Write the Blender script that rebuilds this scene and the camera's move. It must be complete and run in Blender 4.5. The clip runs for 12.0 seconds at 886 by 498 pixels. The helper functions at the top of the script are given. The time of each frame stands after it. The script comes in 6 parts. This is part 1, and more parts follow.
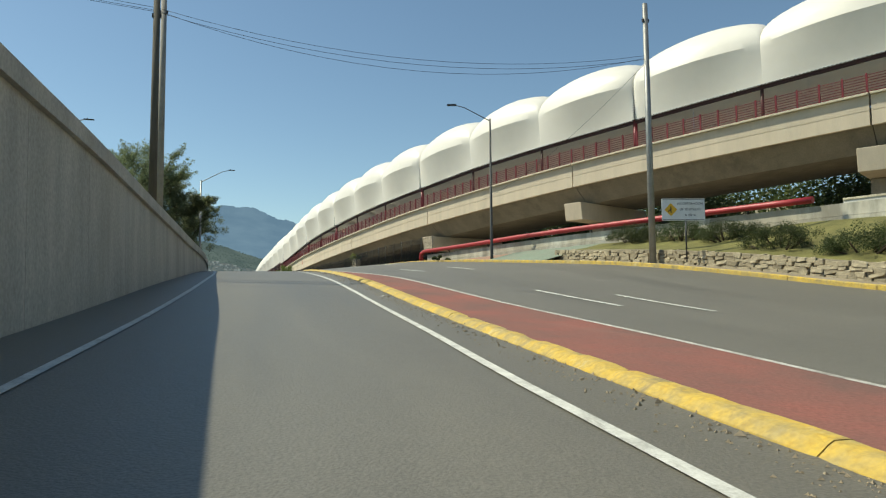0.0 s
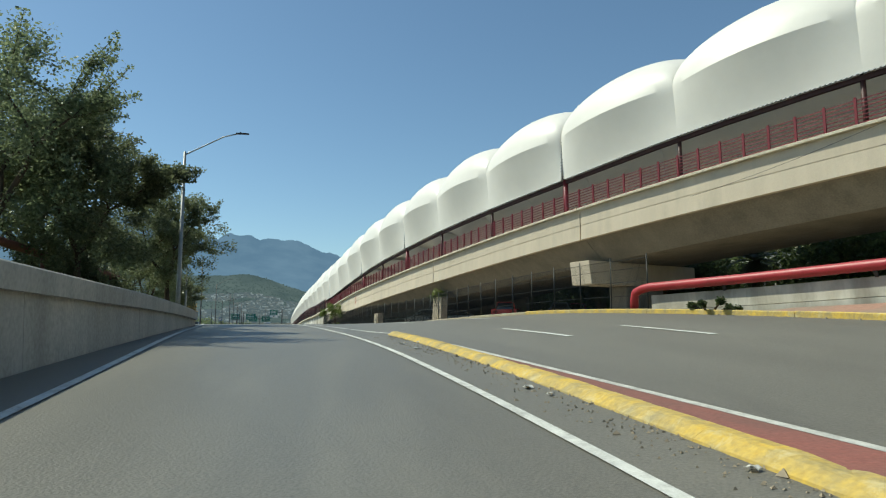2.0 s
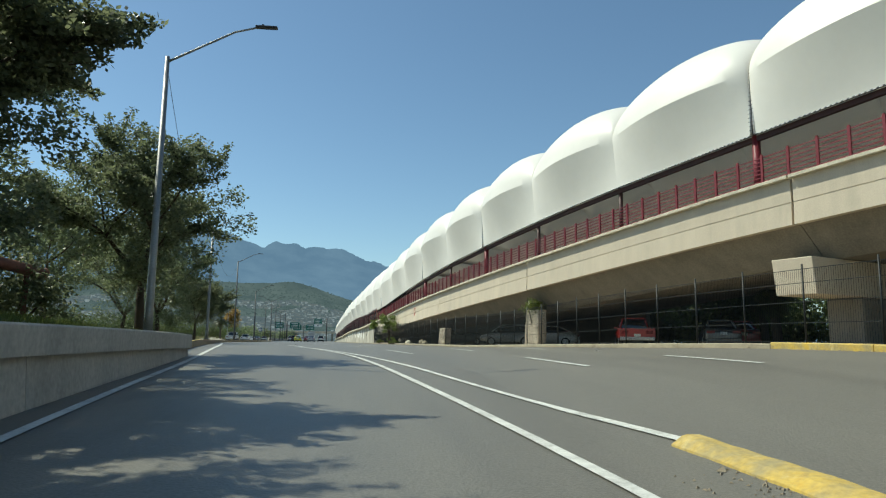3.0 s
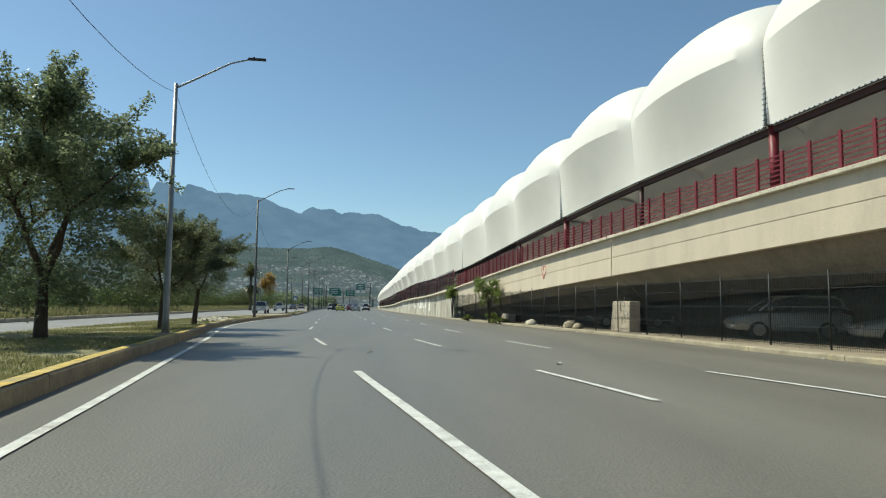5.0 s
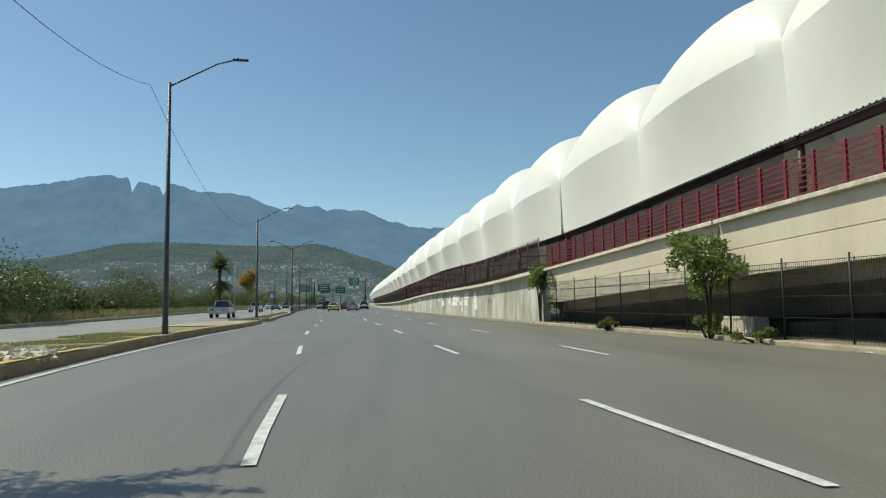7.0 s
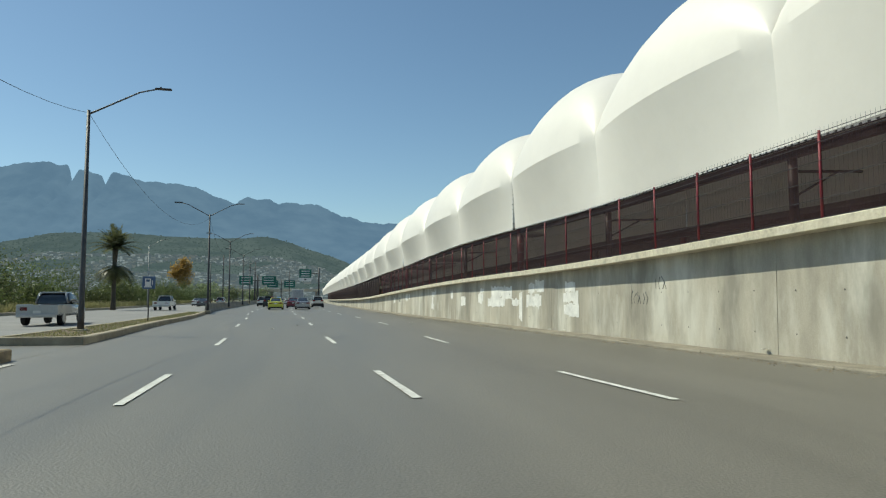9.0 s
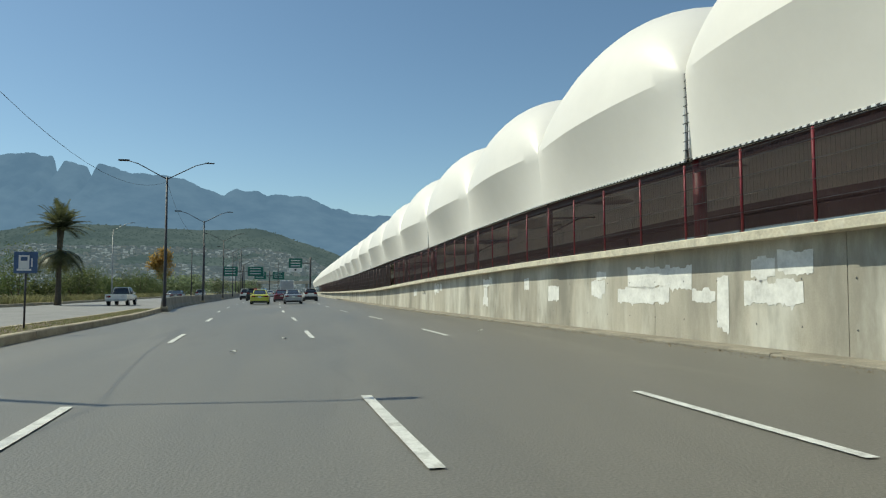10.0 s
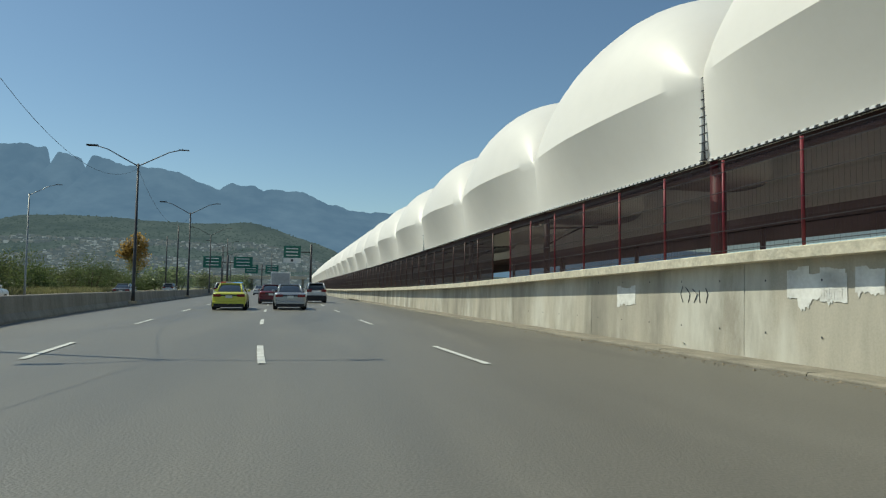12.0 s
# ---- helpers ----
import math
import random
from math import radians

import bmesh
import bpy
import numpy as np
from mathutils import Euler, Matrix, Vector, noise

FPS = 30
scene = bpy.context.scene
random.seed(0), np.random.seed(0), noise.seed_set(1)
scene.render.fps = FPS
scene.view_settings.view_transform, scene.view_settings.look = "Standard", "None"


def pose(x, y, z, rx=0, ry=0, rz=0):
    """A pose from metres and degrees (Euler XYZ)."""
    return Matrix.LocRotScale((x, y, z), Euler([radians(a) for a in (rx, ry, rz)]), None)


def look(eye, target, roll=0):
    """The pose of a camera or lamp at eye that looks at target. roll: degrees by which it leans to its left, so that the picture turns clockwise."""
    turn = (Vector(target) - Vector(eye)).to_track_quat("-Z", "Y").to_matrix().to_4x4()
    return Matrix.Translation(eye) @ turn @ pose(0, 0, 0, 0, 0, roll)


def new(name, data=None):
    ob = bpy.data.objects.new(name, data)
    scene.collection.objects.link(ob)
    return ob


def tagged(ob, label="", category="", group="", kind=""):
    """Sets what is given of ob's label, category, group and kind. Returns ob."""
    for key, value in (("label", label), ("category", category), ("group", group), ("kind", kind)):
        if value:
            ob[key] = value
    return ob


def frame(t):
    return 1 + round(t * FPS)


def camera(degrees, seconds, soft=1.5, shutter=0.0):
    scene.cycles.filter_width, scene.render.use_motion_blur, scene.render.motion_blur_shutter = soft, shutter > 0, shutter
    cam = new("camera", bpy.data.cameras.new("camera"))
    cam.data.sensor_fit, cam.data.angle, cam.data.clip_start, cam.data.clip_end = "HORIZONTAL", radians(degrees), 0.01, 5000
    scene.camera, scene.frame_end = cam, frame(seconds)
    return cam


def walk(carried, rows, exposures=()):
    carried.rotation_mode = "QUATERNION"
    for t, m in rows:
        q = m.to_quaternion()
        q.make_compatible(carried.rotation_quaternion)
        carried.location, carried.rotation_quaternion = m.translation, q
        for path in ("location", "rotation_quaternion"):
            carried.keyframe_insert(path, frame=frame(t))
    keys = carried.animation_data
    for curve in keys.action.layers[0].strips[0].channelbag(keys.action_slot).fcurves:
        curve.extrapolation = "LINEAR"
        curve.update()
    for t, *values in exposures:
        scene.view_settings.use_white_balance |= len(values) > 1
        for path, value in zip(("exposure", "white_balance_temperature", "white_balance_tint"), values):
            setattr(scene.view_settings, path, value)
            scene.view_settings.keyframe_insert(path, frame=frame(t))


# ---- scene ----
cam = camera(67.0, 12.0, soft=1.2)
PATH = [
    (0, (1.458, -2.796, -2.86), (1.994, -0.875, -2.71), -0.5),
    (0.5, (1.717, 4.78, -2.335), (2.238, 6.702, -2.147), -0.5),
    (1, (1.957, 12.335, -1.814), (2.457, 14.259, -1.595), -0.2),
    (1.5, (2.112, 19.797, -1.22), (2.582, 21.727, -0.987), -0.1),
    (2, (2.105, 27.222, -0.608), (2.518, 29.163, -0.359), -0.1),
    (2.5, (1.919, 34.519, -0.123), (2.313, 36.462, 0.142), -0.2),
    (3, (1.577, 41.661, 0.31), (1.863, 43.622, 0.586), 0.7),
    (3.2, (1.366, 44.49, 0.478), (1.649, 46.451, 0.758), 0.9),
    (4.8, (-1.02, 67.192, 1.133), (-0.8, 69.172, 1.312), 0.5),
    (5, (-1.339, 70.042, 1.265), (-1.154, 72.026, 1.435), 0.5),
    (5.5, (-2.254, 77.252, 1.27), (-2.092, 79.239, 1.434), 0.6),
    (6, (-3.07, 84.559, 1.298), (-2.887, 86.544, 1.458), 0.3),
    (6.5, (-3.616, 91.982, 1.315), (-3.415, 93.966, 1.472), -0.4),
    (8.5, (-4.355, 122.241, 1.345), (-4.032, 124.208, 1.507), -0.3),
    (9, (-4.527, 129.932, 1.336), (-4.164, 131.894, 1.483), -0.1),
    (9.5, (-4.706, 137.589, 1.308), (-4.308, 139.545, 1.436), -0.4),
    (10, (-4.965, 145.265, 1.293), (-4.572, 147.222, 1.417), -0.2),
    (10.5, (-5.219, 152.891, 1.29), (-4.815, 154.846, 1.415), 0.8),
    (11, (-5.445, 160.454, 1.282), (-5.036, 162.407, 1.413), 0.9),
    (11.5, (-5.603, 167.975, 1.268), (-5.223, 169.935, 1.39), 1.2),
    (12, (-5.752, 175.515, 1.27), (-5.346, 177.47, 1.390), 0.7),
]
walk(cam, [(t, look(eye, target, roll)) for t, eye, target, roll in PATH],
     exposures=[(0, 0.3, 7300, -4), (0.5, 0.2, 6780, -5), (1.5, 0.2, 6680, -7), (3, 0.24, 6660, -7), (5, 0.26, 6780, -5), (6.5, 0.16, 6800, -5), (8.5, 0.1, 6860, -5), (10.5, 0.05, 6860, -5), (12, -0.07, 6820, -5)])

# ---- light ----
SUN_DIR = Vector((-0.70, 0.36, 1.0)).normalized()
world = bpy.data.worlds.new("sky_world")
scene.world = world
world.use_nodes = True
wn = world.node_tree.nodes
sky = wn.new("ShaderNodeTexSky")
sky.sky_type = "NISHITA"
sky.sun_disc = False
sky.sun_elevation = math.asin(SUN_DIR.z)
sky.sun_rotation = math.atan2(SUN_DIR.x, SUN_DIR.y)
sky.altitude = 500
sky.air_density = 1.0
sky.dust_density = 0.5
sky.ozone_density = 3.6
world.node_tree.links.new(sky.outputs[0], wn["Background"].inputs[0])
wn["Background"].inputs[1].default_value = 0.107
sun_data = bpy.data.lights.new("sun", "SUN")
sun_data.energy = 4.05
sun_data.angle = radians(0.53)
sun_data.color = (1.0, 0.94, 0.86)
sun = new("sun", sun_data)
sun.rotation_euler = SUN_DIR.to_track_quat("Z", "Y").to_euler()


# ---- materials ----
def mat(name, base, rough=0.7, metal=0.0, var=0.15, scale=3.0, fine=60.0, bump=0.15, tint=None, streak=False, spec=0.4, emit=0.0, fac2=0.35, per=0.0):
    """Paint or surface with stains at a large scale, grain at a small one and fine relief."""
    m = bpy.data.materials.new(name)
    m.use_nodes = True
    n, l = m.node_tree.nodes, m.node_tree.links
    b = n["Principled BSDF"]
    co = n.new("ShaderNodeTexCoord")
    mp = n.new("ShaderNodeMapping")
    l.new(co.outputs["Object"], mp.inputs[0])
    if streak:
        mp.inputs["Scale"].default_value = streak if isinstance(streak, tuple) else (1.0, 1.0, 0.18)
    big = n.new("ShaderNodeTexNoise")
    big.inputs["Scale"].default_value = scale
    big.inputs["Detail"].default_value = 6
    big.inputs["Roughness"].default_value = 0.65
    small = n.new("ShaderNodeTexNoise")
    small.inputs["Scale"].default_value = fine
    small.inputs["Detail"].default_value = 3
    l.new(mp.outputs[0], big.inputs["Vector"])
    l.new(co.outputs["Object"], small.inputs["Vector"])
    ramp = n.new("ShaderNodeMapRange")
    ramp.inputs["From Min"].default_value, ramp.inputs["From Max"].default_value = 0.32, 0.68
    l.new(big.outputs["Fac"], ramp.inputs["Value"])
    mix = n.new("ShaderNodeMix")
    mix.data_type = "RGBA"
    dark = tint or tuple(c * (1 - var) for c in base)
    lite = tuple(min(1, c * (1 + var * 0.7)) for c in base)
    mix.inputs["A"].default_value, mix.inputs["B"].default_value = (*dark, 1), (*lite, 1)
    l.new(ramp.outputs[0], mix.inputs["Factor"])
    mul = n.new("ShaderNodeMix")
    mul.data_type, mul.blend_type = "RGBA", "OVERLAY"
    mul.inputs["Factor"].default_value = fac2
    l.new(mix.outputs["Result"], mul.inputs["A"])
    l.new(small.outputs["Fac"], mul.inputs["B"])
    last = mul.outputs["Result"]
    if per:
        info = n.new("ShaderNodeObjectInfo")
        hsv = n.new("ShaderNodeHueSaturation")
        rng = n.new("ShaderNodeMapRange")
        rng.inputs["To Min"].default_value, rng.inputs["To Max"].default_value = 1 - per, 1 + per
        l.new(info.outputs["Random"], rng.inputs["Value"])
        l.new(rng.outputs[0], hsv.inputs["Value"])
        l.new(last, hsv.inputs["Color"])
        last = hsv.outputs[0]
    l.new(last, b.inputs["Base Color"])
    b.inputs["Metallic"].default_value = metal
    b.inputs["Specular IOR Level"].default_value = spec
    rr = n.new("ShaderNodeMapRange")
    rr.inputs["To Min"].default_value, rr.inputs["To Max"].default_value = max(0.03, rough - 0.1), min(1, rough + 0.1)
    l.new(big.outputs["Fac"], rr.inputs["Value"])
    l.new(rr.outputs[0], b.inputs["Roughness"])
    if bump:
        bp = n.new("ShaderNodeBump")
        bp.inputs["Strength"].default_value = bump
        bp.inputs["Distance"].default_value = 0.02
        l.new(small.outputs["Fac"], bp.inputs["Height"])
        l.new(bp.outputs[0], b.inputs["Normal"])
    if emit:
        l.new(last, b.inputs["Emission Color"])
        b.inputs["Emission Strength"].default_value = emit
    return m


def leaf_mat(name, a, b2):
    m = bpy.data.materials.new(name)
    m.use_nodes = True
    n, l = m.node_tree.nodes, m.node_tree.links
    b = n["Principled BSDF"]
    geo = n.new("ShaderNodeNewGeometry")
    mix = n.new("ShaderNodeMix")
    mix.data_type = "RGBA"
    mix.inputs["A"].default_value, mix.inputs["B"].default_value = (*a, 1), (*b2, 1)
    l.new(geo.outputs["Random Per Island"], mix.inputs["Factor"])
    info = n.new("ShaderNodeObjectInfo")
    hsv = n.new("ShaderNodeHueSaturation")
    for key, lo, hi in (("Value", 0.84, 1.2), ("Hue", 0.485, 0.51)):
        rng = n.new("ShaderNodeMapRange")
        rng.inputs["To Min"].default_value, rng.inputs["To Max"].default_value = lo, hi
        l.new(info.outputs["Random"], rng.inputs["Value"])
        l.new(rng.outputs[0], hsv.inputs[key])
    l.new(mix.outputs["Result"], hsv.inputs["Color"])
    l.new(hsv.outputs[0], b.inputs["Base Color"])
    b.inputs["Roughness"].default_value = 0.42
    b.inputs["Specular IOR Level"].default_value = 0.45
    tr = n.new("ShaderNodeBsdfTranslucent")
    l.new(hsv.outputs[0], tr.inputs["Color"])
    ms = n.new("ShaderNodeMixShader")
    ms.inputs[0].default_value = 0.62
    l.new(b.outputs[0], ms.inputs[1])
    l.new(tr.outputs[0], ms.inputs[2])
    l.new(ms.outputs[0], n["Material Output"].inputs[0])
    return m


def glow(name, colour, strength):
    m = bpy.data.materials.new(name)
    m.use_nodes = True
    b = m.node_tree.nodes["Principled BSDF"]
    b.inputs["Base Color"].default_value = (*colour, 1)
    b.inputs["Emission Color"].default_value = (*colour, 1)
    b.inputs["Emission Strength"].default_value = strength
    return m




def weather(m, pale, dark, scale, stretch, amount, rough=0.7, reach=0.0):
    """Adds a second layer of blotches and runs over a surface: pale bloom and dark grime with shapes of their own."""
    n, l = m.node_tree.nodes, m.node_tree.links
    p = n["Principled BSDF"]
    src = p.inputs["Base Color"].links[0].from_socket
    co = n.new("ShaderNodeTexCoord")
    for colour, off, lo, hi in ((pale, 3.7, 0.56, 0.70), (dark, 11.3, 0.55, 0.72)):
        mp = n.new("ShaderNodeMapping")
        mp.inputs["Scale"].default_value = stretch
        mp.inputs["Location"].default_value = (off, off, off)
        l.new(co.outputs["Object"], mp.inputs[0])
        no = n.new("ShaderNodeTexNoise")
        no.inputs["Scale"].default_value = scale
        no.inputs["Detail"].default_value = 9
        no.inputs["Roughness"].default_value = rough
        no.inputs["Distortion"].default_value = 0.6 if stretch[2] > 0.9 else 0.08
        l.new(mp.outputs[0], no.inputs["Vector"])
        mr = n.new("ShaderNodeMapRange")
        mr.inputs["From Min"].default_value, mr.inputs["From Max"].default_value = lo - reach, hi - reach
        mr.inputs["To Max"].default_value = amount
        l.new(no.outputs["Fac"], mr.inputs["Value"])
        mx = n.new("ShaderNodeMix")
        mx.data_type = "RGBA"
        mx.inputs["B"].default_value = (*colour, 1)
        l.new(mr.outputs[0], mx.inputs["Factor"])
        l.new(src, mx.inputs["A"])
        src = mx.outputs["Result"]
    l.new(src, p.inputs["Base Color"])
    return m


ASPHALT = weather(mat("asphalt", (0.150, 0.140, 0.117), 0.50, spec=0.6, var=0.16, scale=0.5, fine=38, bump=0.4, fac2=0.55, streak=(1.0, 0.08, 1.0)), (0.195, 0.18, 0.148), (0.09, 0.084, 0.072), 0.35, (1.0, 0.16, 1.0), 0.6)
ASPHALT_OLD = weather(mat("asphalt_pale", (0.24, 0.235, 0.225), 0.85, var=0.16, scale=0.3, fine=45, bump=0.3), (0.30, 0.29, 0.27), (0.16, 0.155, 0.145), 0.3, (1.0, 0.2, 1.0), 0.6)
LINE = weather(mat("road_paint_white", (0.60, 0.60, 0.56), 0.7, var=0.25, scale=4, fine=40, bump=0.2), (0.66, 0.66, 0.62), (0.24, 0.23, 0.20), 3.5, (1.0, 0.5, 1.0), 0.85)
KERB_Y = weather(mat("kerb_paint_yellow", (0.55, 0.37, 0.06), 0.8, var=0.25, scale=2.6, fine=18, tint=(0.34, 0.28, 0.14), bump=0.4), (0.60, 0.52, 0.30), (0.20, 0.17, 0.12), 2.2, (1.0, 1.0, 1.0), 0.8)
KERB_B = mat("kerb_brown_dust", (0.31, 0.245, 0.15), 0.9, var=0.28, scale=1.6, fine=16, tint=(0.22, 0.18, 0.12), bump=0.4)
KERB_C = weather(mat("kerb_concrete", (0.36, 0.31, 0.22), 0.85, var=0.3, scale=1.2, fine=30, bump=0.4), (0.46, 0.38, 0.22), (0.20, 0.17, 0.13), 1.1, (1.0, 1.0, 1.0), 0.7)
WHITE_RENDER = weather(mat("white_garden_render", (0.62, 0.61, 0.57), 0.85, var=0.12, scale=0.9, fine=25, bump=0.1, streak=True), (0.70, 0.69, 0.66), (0.42, 0.40, 0.36), 0.8, (1.0, 1.0, 0.4), 0.6)
GUTTER = weather(mat("gutter_concrete", (0.25, 0.225, 0.175), 0.9, var=0.3, scale=1.2, fine=30, bump=0.4), (0.33, 0.29, 0.22), (0.13, 0.115, 0.09), 1.1, (1.0, 0.4, 1.0), 0.7)
RED_PAVE = weather(mat("red_painted_paving", (0.235, 0.085, 0.068), 0.85, var=0.3, scale=0.5, fine=25, tint=(0.17, 0.095, 0.08), bump=0.35), (0.27, 0.13, 0.105), (0.13, 0.085, 0.072), 0.45, (1.0, 0.35, 1.0), 0.7)
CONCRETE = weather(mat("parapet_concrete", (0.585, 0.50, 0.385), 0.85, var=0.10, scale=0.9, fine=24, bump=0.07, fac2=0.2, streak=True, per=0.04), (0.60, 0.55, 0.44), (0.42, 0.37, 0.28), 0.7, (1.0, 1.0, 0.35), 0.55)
# Stained concrete, its base darkened to stand in for shade below the parapet.
GIRDER = weather(mat("shaded_girder_concrete", (0.25, 0.22, 0.175), 0.9, var=0.2, scale=0.8, fine=14, bump=0.2, streak=True), (0.30, 0.27, 0.22), (0.13, 0.115, 0.09), 0.5, (1.0, 1.0, 0.6), 0.7)
WALL_C = weather(mat("stained_wall_concrete", (0.435, 0.40, 0.325), 0.9, var=0.26, scale=0.9, fine=30, bump=0.06, streak=True, per=0.06, fac2=0.14), (0.62, 0.60, 0.52), (0.24, 0.225, 0.185), 0.62, (1.0, 1.0, 0.32), 0.85, 0.62, 0.07)
CAP_C = weather(mat("cap_concrete", (0.58, 0.53, 0.41), 0.9, var=0.22, scale=2.5, fine=15, bump=0.3), (0.66, 0.63, 0.54), (0.24, 0.21, 0.15), 1.6, (1.0, 1.0, 1.0), 0.7)
# Darker than the wall concrete: shade on the barrier's road side is coloured in.
BARRIER = weather(mat("shaded_barrier_concrete", (0.27, 0.255, 0.215), 0.9, var=0.25, scale=0.9, fine=20, bump=0.15, streak=True, per=0.08), (0.36, 0.34, 0.29), (0.13, 0.12, 0.10), 0.7, (1.0, 1.0, 0.45), 0.75)
RAMP_WALL = weather(mat("ramp_wall_concrete", (0.42, 0.40, 0.35), 0.85, var=0.22, scale=0.8, fine=12, bump=0.25, streak=True), (0.52, 0.50, 0.45), (0.28, 0.26, 0.22), 0.4, (1.0, 1.0, 0.4), 0.6)
MEMBRANE = mat("white_membrane", (0.885, 0.845, 0.775), 0.42, var=0.05, scale=0.3, fine=8, bump=0.02, spec=0.4, fac2=0.06)
mn, ml = MEMBRANE.node_tree.nodes, MEMBRANE.node_tree.links
thin = mn.new("ShaderNodeBsdfTranslucent")
thin.inputs["Color"].default_value = (0.80, 0.76, 0.68, 1)
thin_mix = mn.new("ShaderNodeMixShader")
thin_mix.inputs[0].default_value = 0.10
ml.new(mn["Principled BSDF"].outputs[0], thin_mix.inputs[1])
ml.new(thin.outputs[0], thin_mix.inputs[2])
ml.new(thin_mix.outputs[0], mn["Material Output"].inputs[0])
RED = mat("red_paint", (0.19, 0.02, 0.03), 0.5, var=0.25, scale=3, fine=30, bump=0.05)
RED_PIPE = mat("red_pipe_paint", (0.36, 0.02, 0.028), 0.48, var=0.2, scale=1.2, fine=30, bump=0.03, spec=0.6)
POST_RED = mat("dark_red_post_paint", (0.21, 0.022, 0.035), 0.5, var=0.3, scale=3, fine=30, bump=0.05)
BROWN_STEEL = mat("brown_steel_paint", (0.06, 0.022, 0.02), 0.55, var=0.3, scale=3, fine=30, bump=0.05)
STEEL = mat("galvanised_steel", (0.30, 0.30, 0.29), 0.5, metal=0.6, var=0.2, scale=2, fine=40, bump=0.05)
# Darker steel tone for three of the one-arm lamps.
LAMP_GREY = mat("dark_lamp_steel", (0.085, 0.085, 0.085), 0.55, metal=0.4, var=0.25, scale=2, fine=40, bump=0.05)
DARK_STEEL = mat("dark_steel", (0.05, 0.05, 0.055), 0.55, metal=0.3, var=0.25, scale=3, fine=40, bump=0.05)
FENCE_GREEN = mat("black_fence_paint", (0.018, 0.02, 0.02), 0.55, var=0.3, scale=3, fine=40, bump=0)
CABLE = mat("cable_rubber", (0.015, 0.015, 0.017), 0.6, var=0.1, bump=0)
POLE_W = mat("concrete_pole", (0.30, 0.28, 0.25), 0.85, var=0.2, scale=1.5, fine=25, bump=0.2)
GRASS_G = weather(mat("dry_lawn_soil", (0.17, 0.165, 0.08), 0.95, var=0.35, scale=0.6, fine=14, tint=(0.21, 0.18, 0.10), bump=0.5), (0.23, 0.205, 0.125), (0.13, 0.135, 0.06), 0.5, (1.0, 1.0, 1.0), 0.7)
LAWN = mat("green_lawn_soil", (0.16, 0.15, 0.05), 0.95, var=0.3, scale=0.9, fine=14, bump=0.5)
DARK_SOIL = mat("brown_soil", (0.15, 0.115, 0.08), 0.95, var=0.3, scale=0.8, fine=20, bump=0.5)
SOIL = mat("dusty_soil", (0.30, 0.25, 0.18), 0.95, var=0.25, scale=0.7, fine=20, bump=0.5)
GROUND = mat("scrub_ground", (0.17, 0.16, 0.09), 0.95, var=0.3, scale=0.05, fine=2, bump=0.3)
SLOPE_GREEN = mat("green_painted_slope", (0.165, 0.215, 0.165), 0.85, var=0.3, scale=0.6, fine=10, tint=(0.22, 0.24, 0.19), bump=0.4)
SLOPE_RED = mat("red_painted_slope", (0.32, 0.17, 0.12), 0.85, var=0.3, scale=0.6, fine=10, tint=(0.26, 0.2, 0.15), bump=0.4)
STONE = mat("rubble_stone", (0.35, 0.30, 0.21), 0.9, var=0.35, scale=2.2, fine=12, bump=0.5, per=0.25)
MORTAR = mat("mortar", (0.30, 0.26, 0.19), 0.95, var=0.2, scale=2, fine=20, bump=0.4)
BARK = mat("tree_bark", (0.075, 0.055, 0.038), 0.95, var=0.35, scale=6, fine=40, bump=0.6, streak=True)
PALM_BARK = mat("palm_bark", (0.10, 0.085, 0.065), 0.95, var=0.3, scale=5, fine=30, bump=0.6)
LEAF = leaf_mat("oak_leaves", (0.115, 0.145, 0.075), (0.23, 0.265, 0.145))
LEAF_B = leaf_mat("shrub_leaves", (0.05, 0.075, 0.024), (0.12, 0.145, 0.055))
LEAF_H = leaf_mat("hedge_leaves", (0.045, 0.07, 0.025), (0.10, 0.12, 0.05))
LEAF_O = leaf_mat("orange_leaves", (0.28, 0.16, 0.045), (0.40, 0.26, 0.09))
LEAF_V = leaf_mat("vine_leaves", (0.10, 0.145, 0.035), (0.21, 0.25, 0.07))
LEAF_P = leaf_mat("palm_leaves", (0.06, 0.075, 0.03), (0.13, 0.14, 0.07))
BLADE = leaf_mat("grass_blades", (0.15, 0.16, 0.065), (0.27, 0.25, 0.13))
TYRE = mat("tyre_rubber", (0.015, 0.015, 0.015), 0.85, var=0.2, bump=0)
RIM = mat("alloy_rim", (0.45, 0.45, 0.45), 0.35, metal=0.8, var=0.1, bump=0)
PLASTIC = mat("black_plastic", (0.02, 0.02, 0.022), 0.55, var=0.2, bump=0.05)
TAIL = mat("tail_lamp_red", (0.17, 0.012, 0.014), 0.2, var=0.1, bump=0, spec=0.6)
PLATE = mat("plate_white", (0.65, 0.65, 0.62), 0.5, var=0.1, bump=0)
SIGN_W = mat("sign_white", (0.72, 0.72, 0.70), 0.5, var=0.1, scale=2, bump=0)
SIGN_G = mat("sign_green", (0.02, 0.13, 0.095), 0.5, var=0.12, scale=1, bump=0)
SIGN_B = mat("sign_blue", (0.02, 0.12, 0.42), 0.5, var=0.12, scale=1, bump=0)
# Dull dark blue: the sign's backlit look is put into its colour.
SIGN_BACKLIT = mat("sign_backlit_blue", (0.06, 0.11, 0.22), 0.5, var=0.2, scale=3, bump=0)
SIGN_Y = mat("sign_yellow", (0.75, 0.42, 0.03), 0.5, var=0.1, bump=0)
INK = mat("sign_black", (0.02, 0.02, 0.02), 0.6, var=0.1, bump=0)
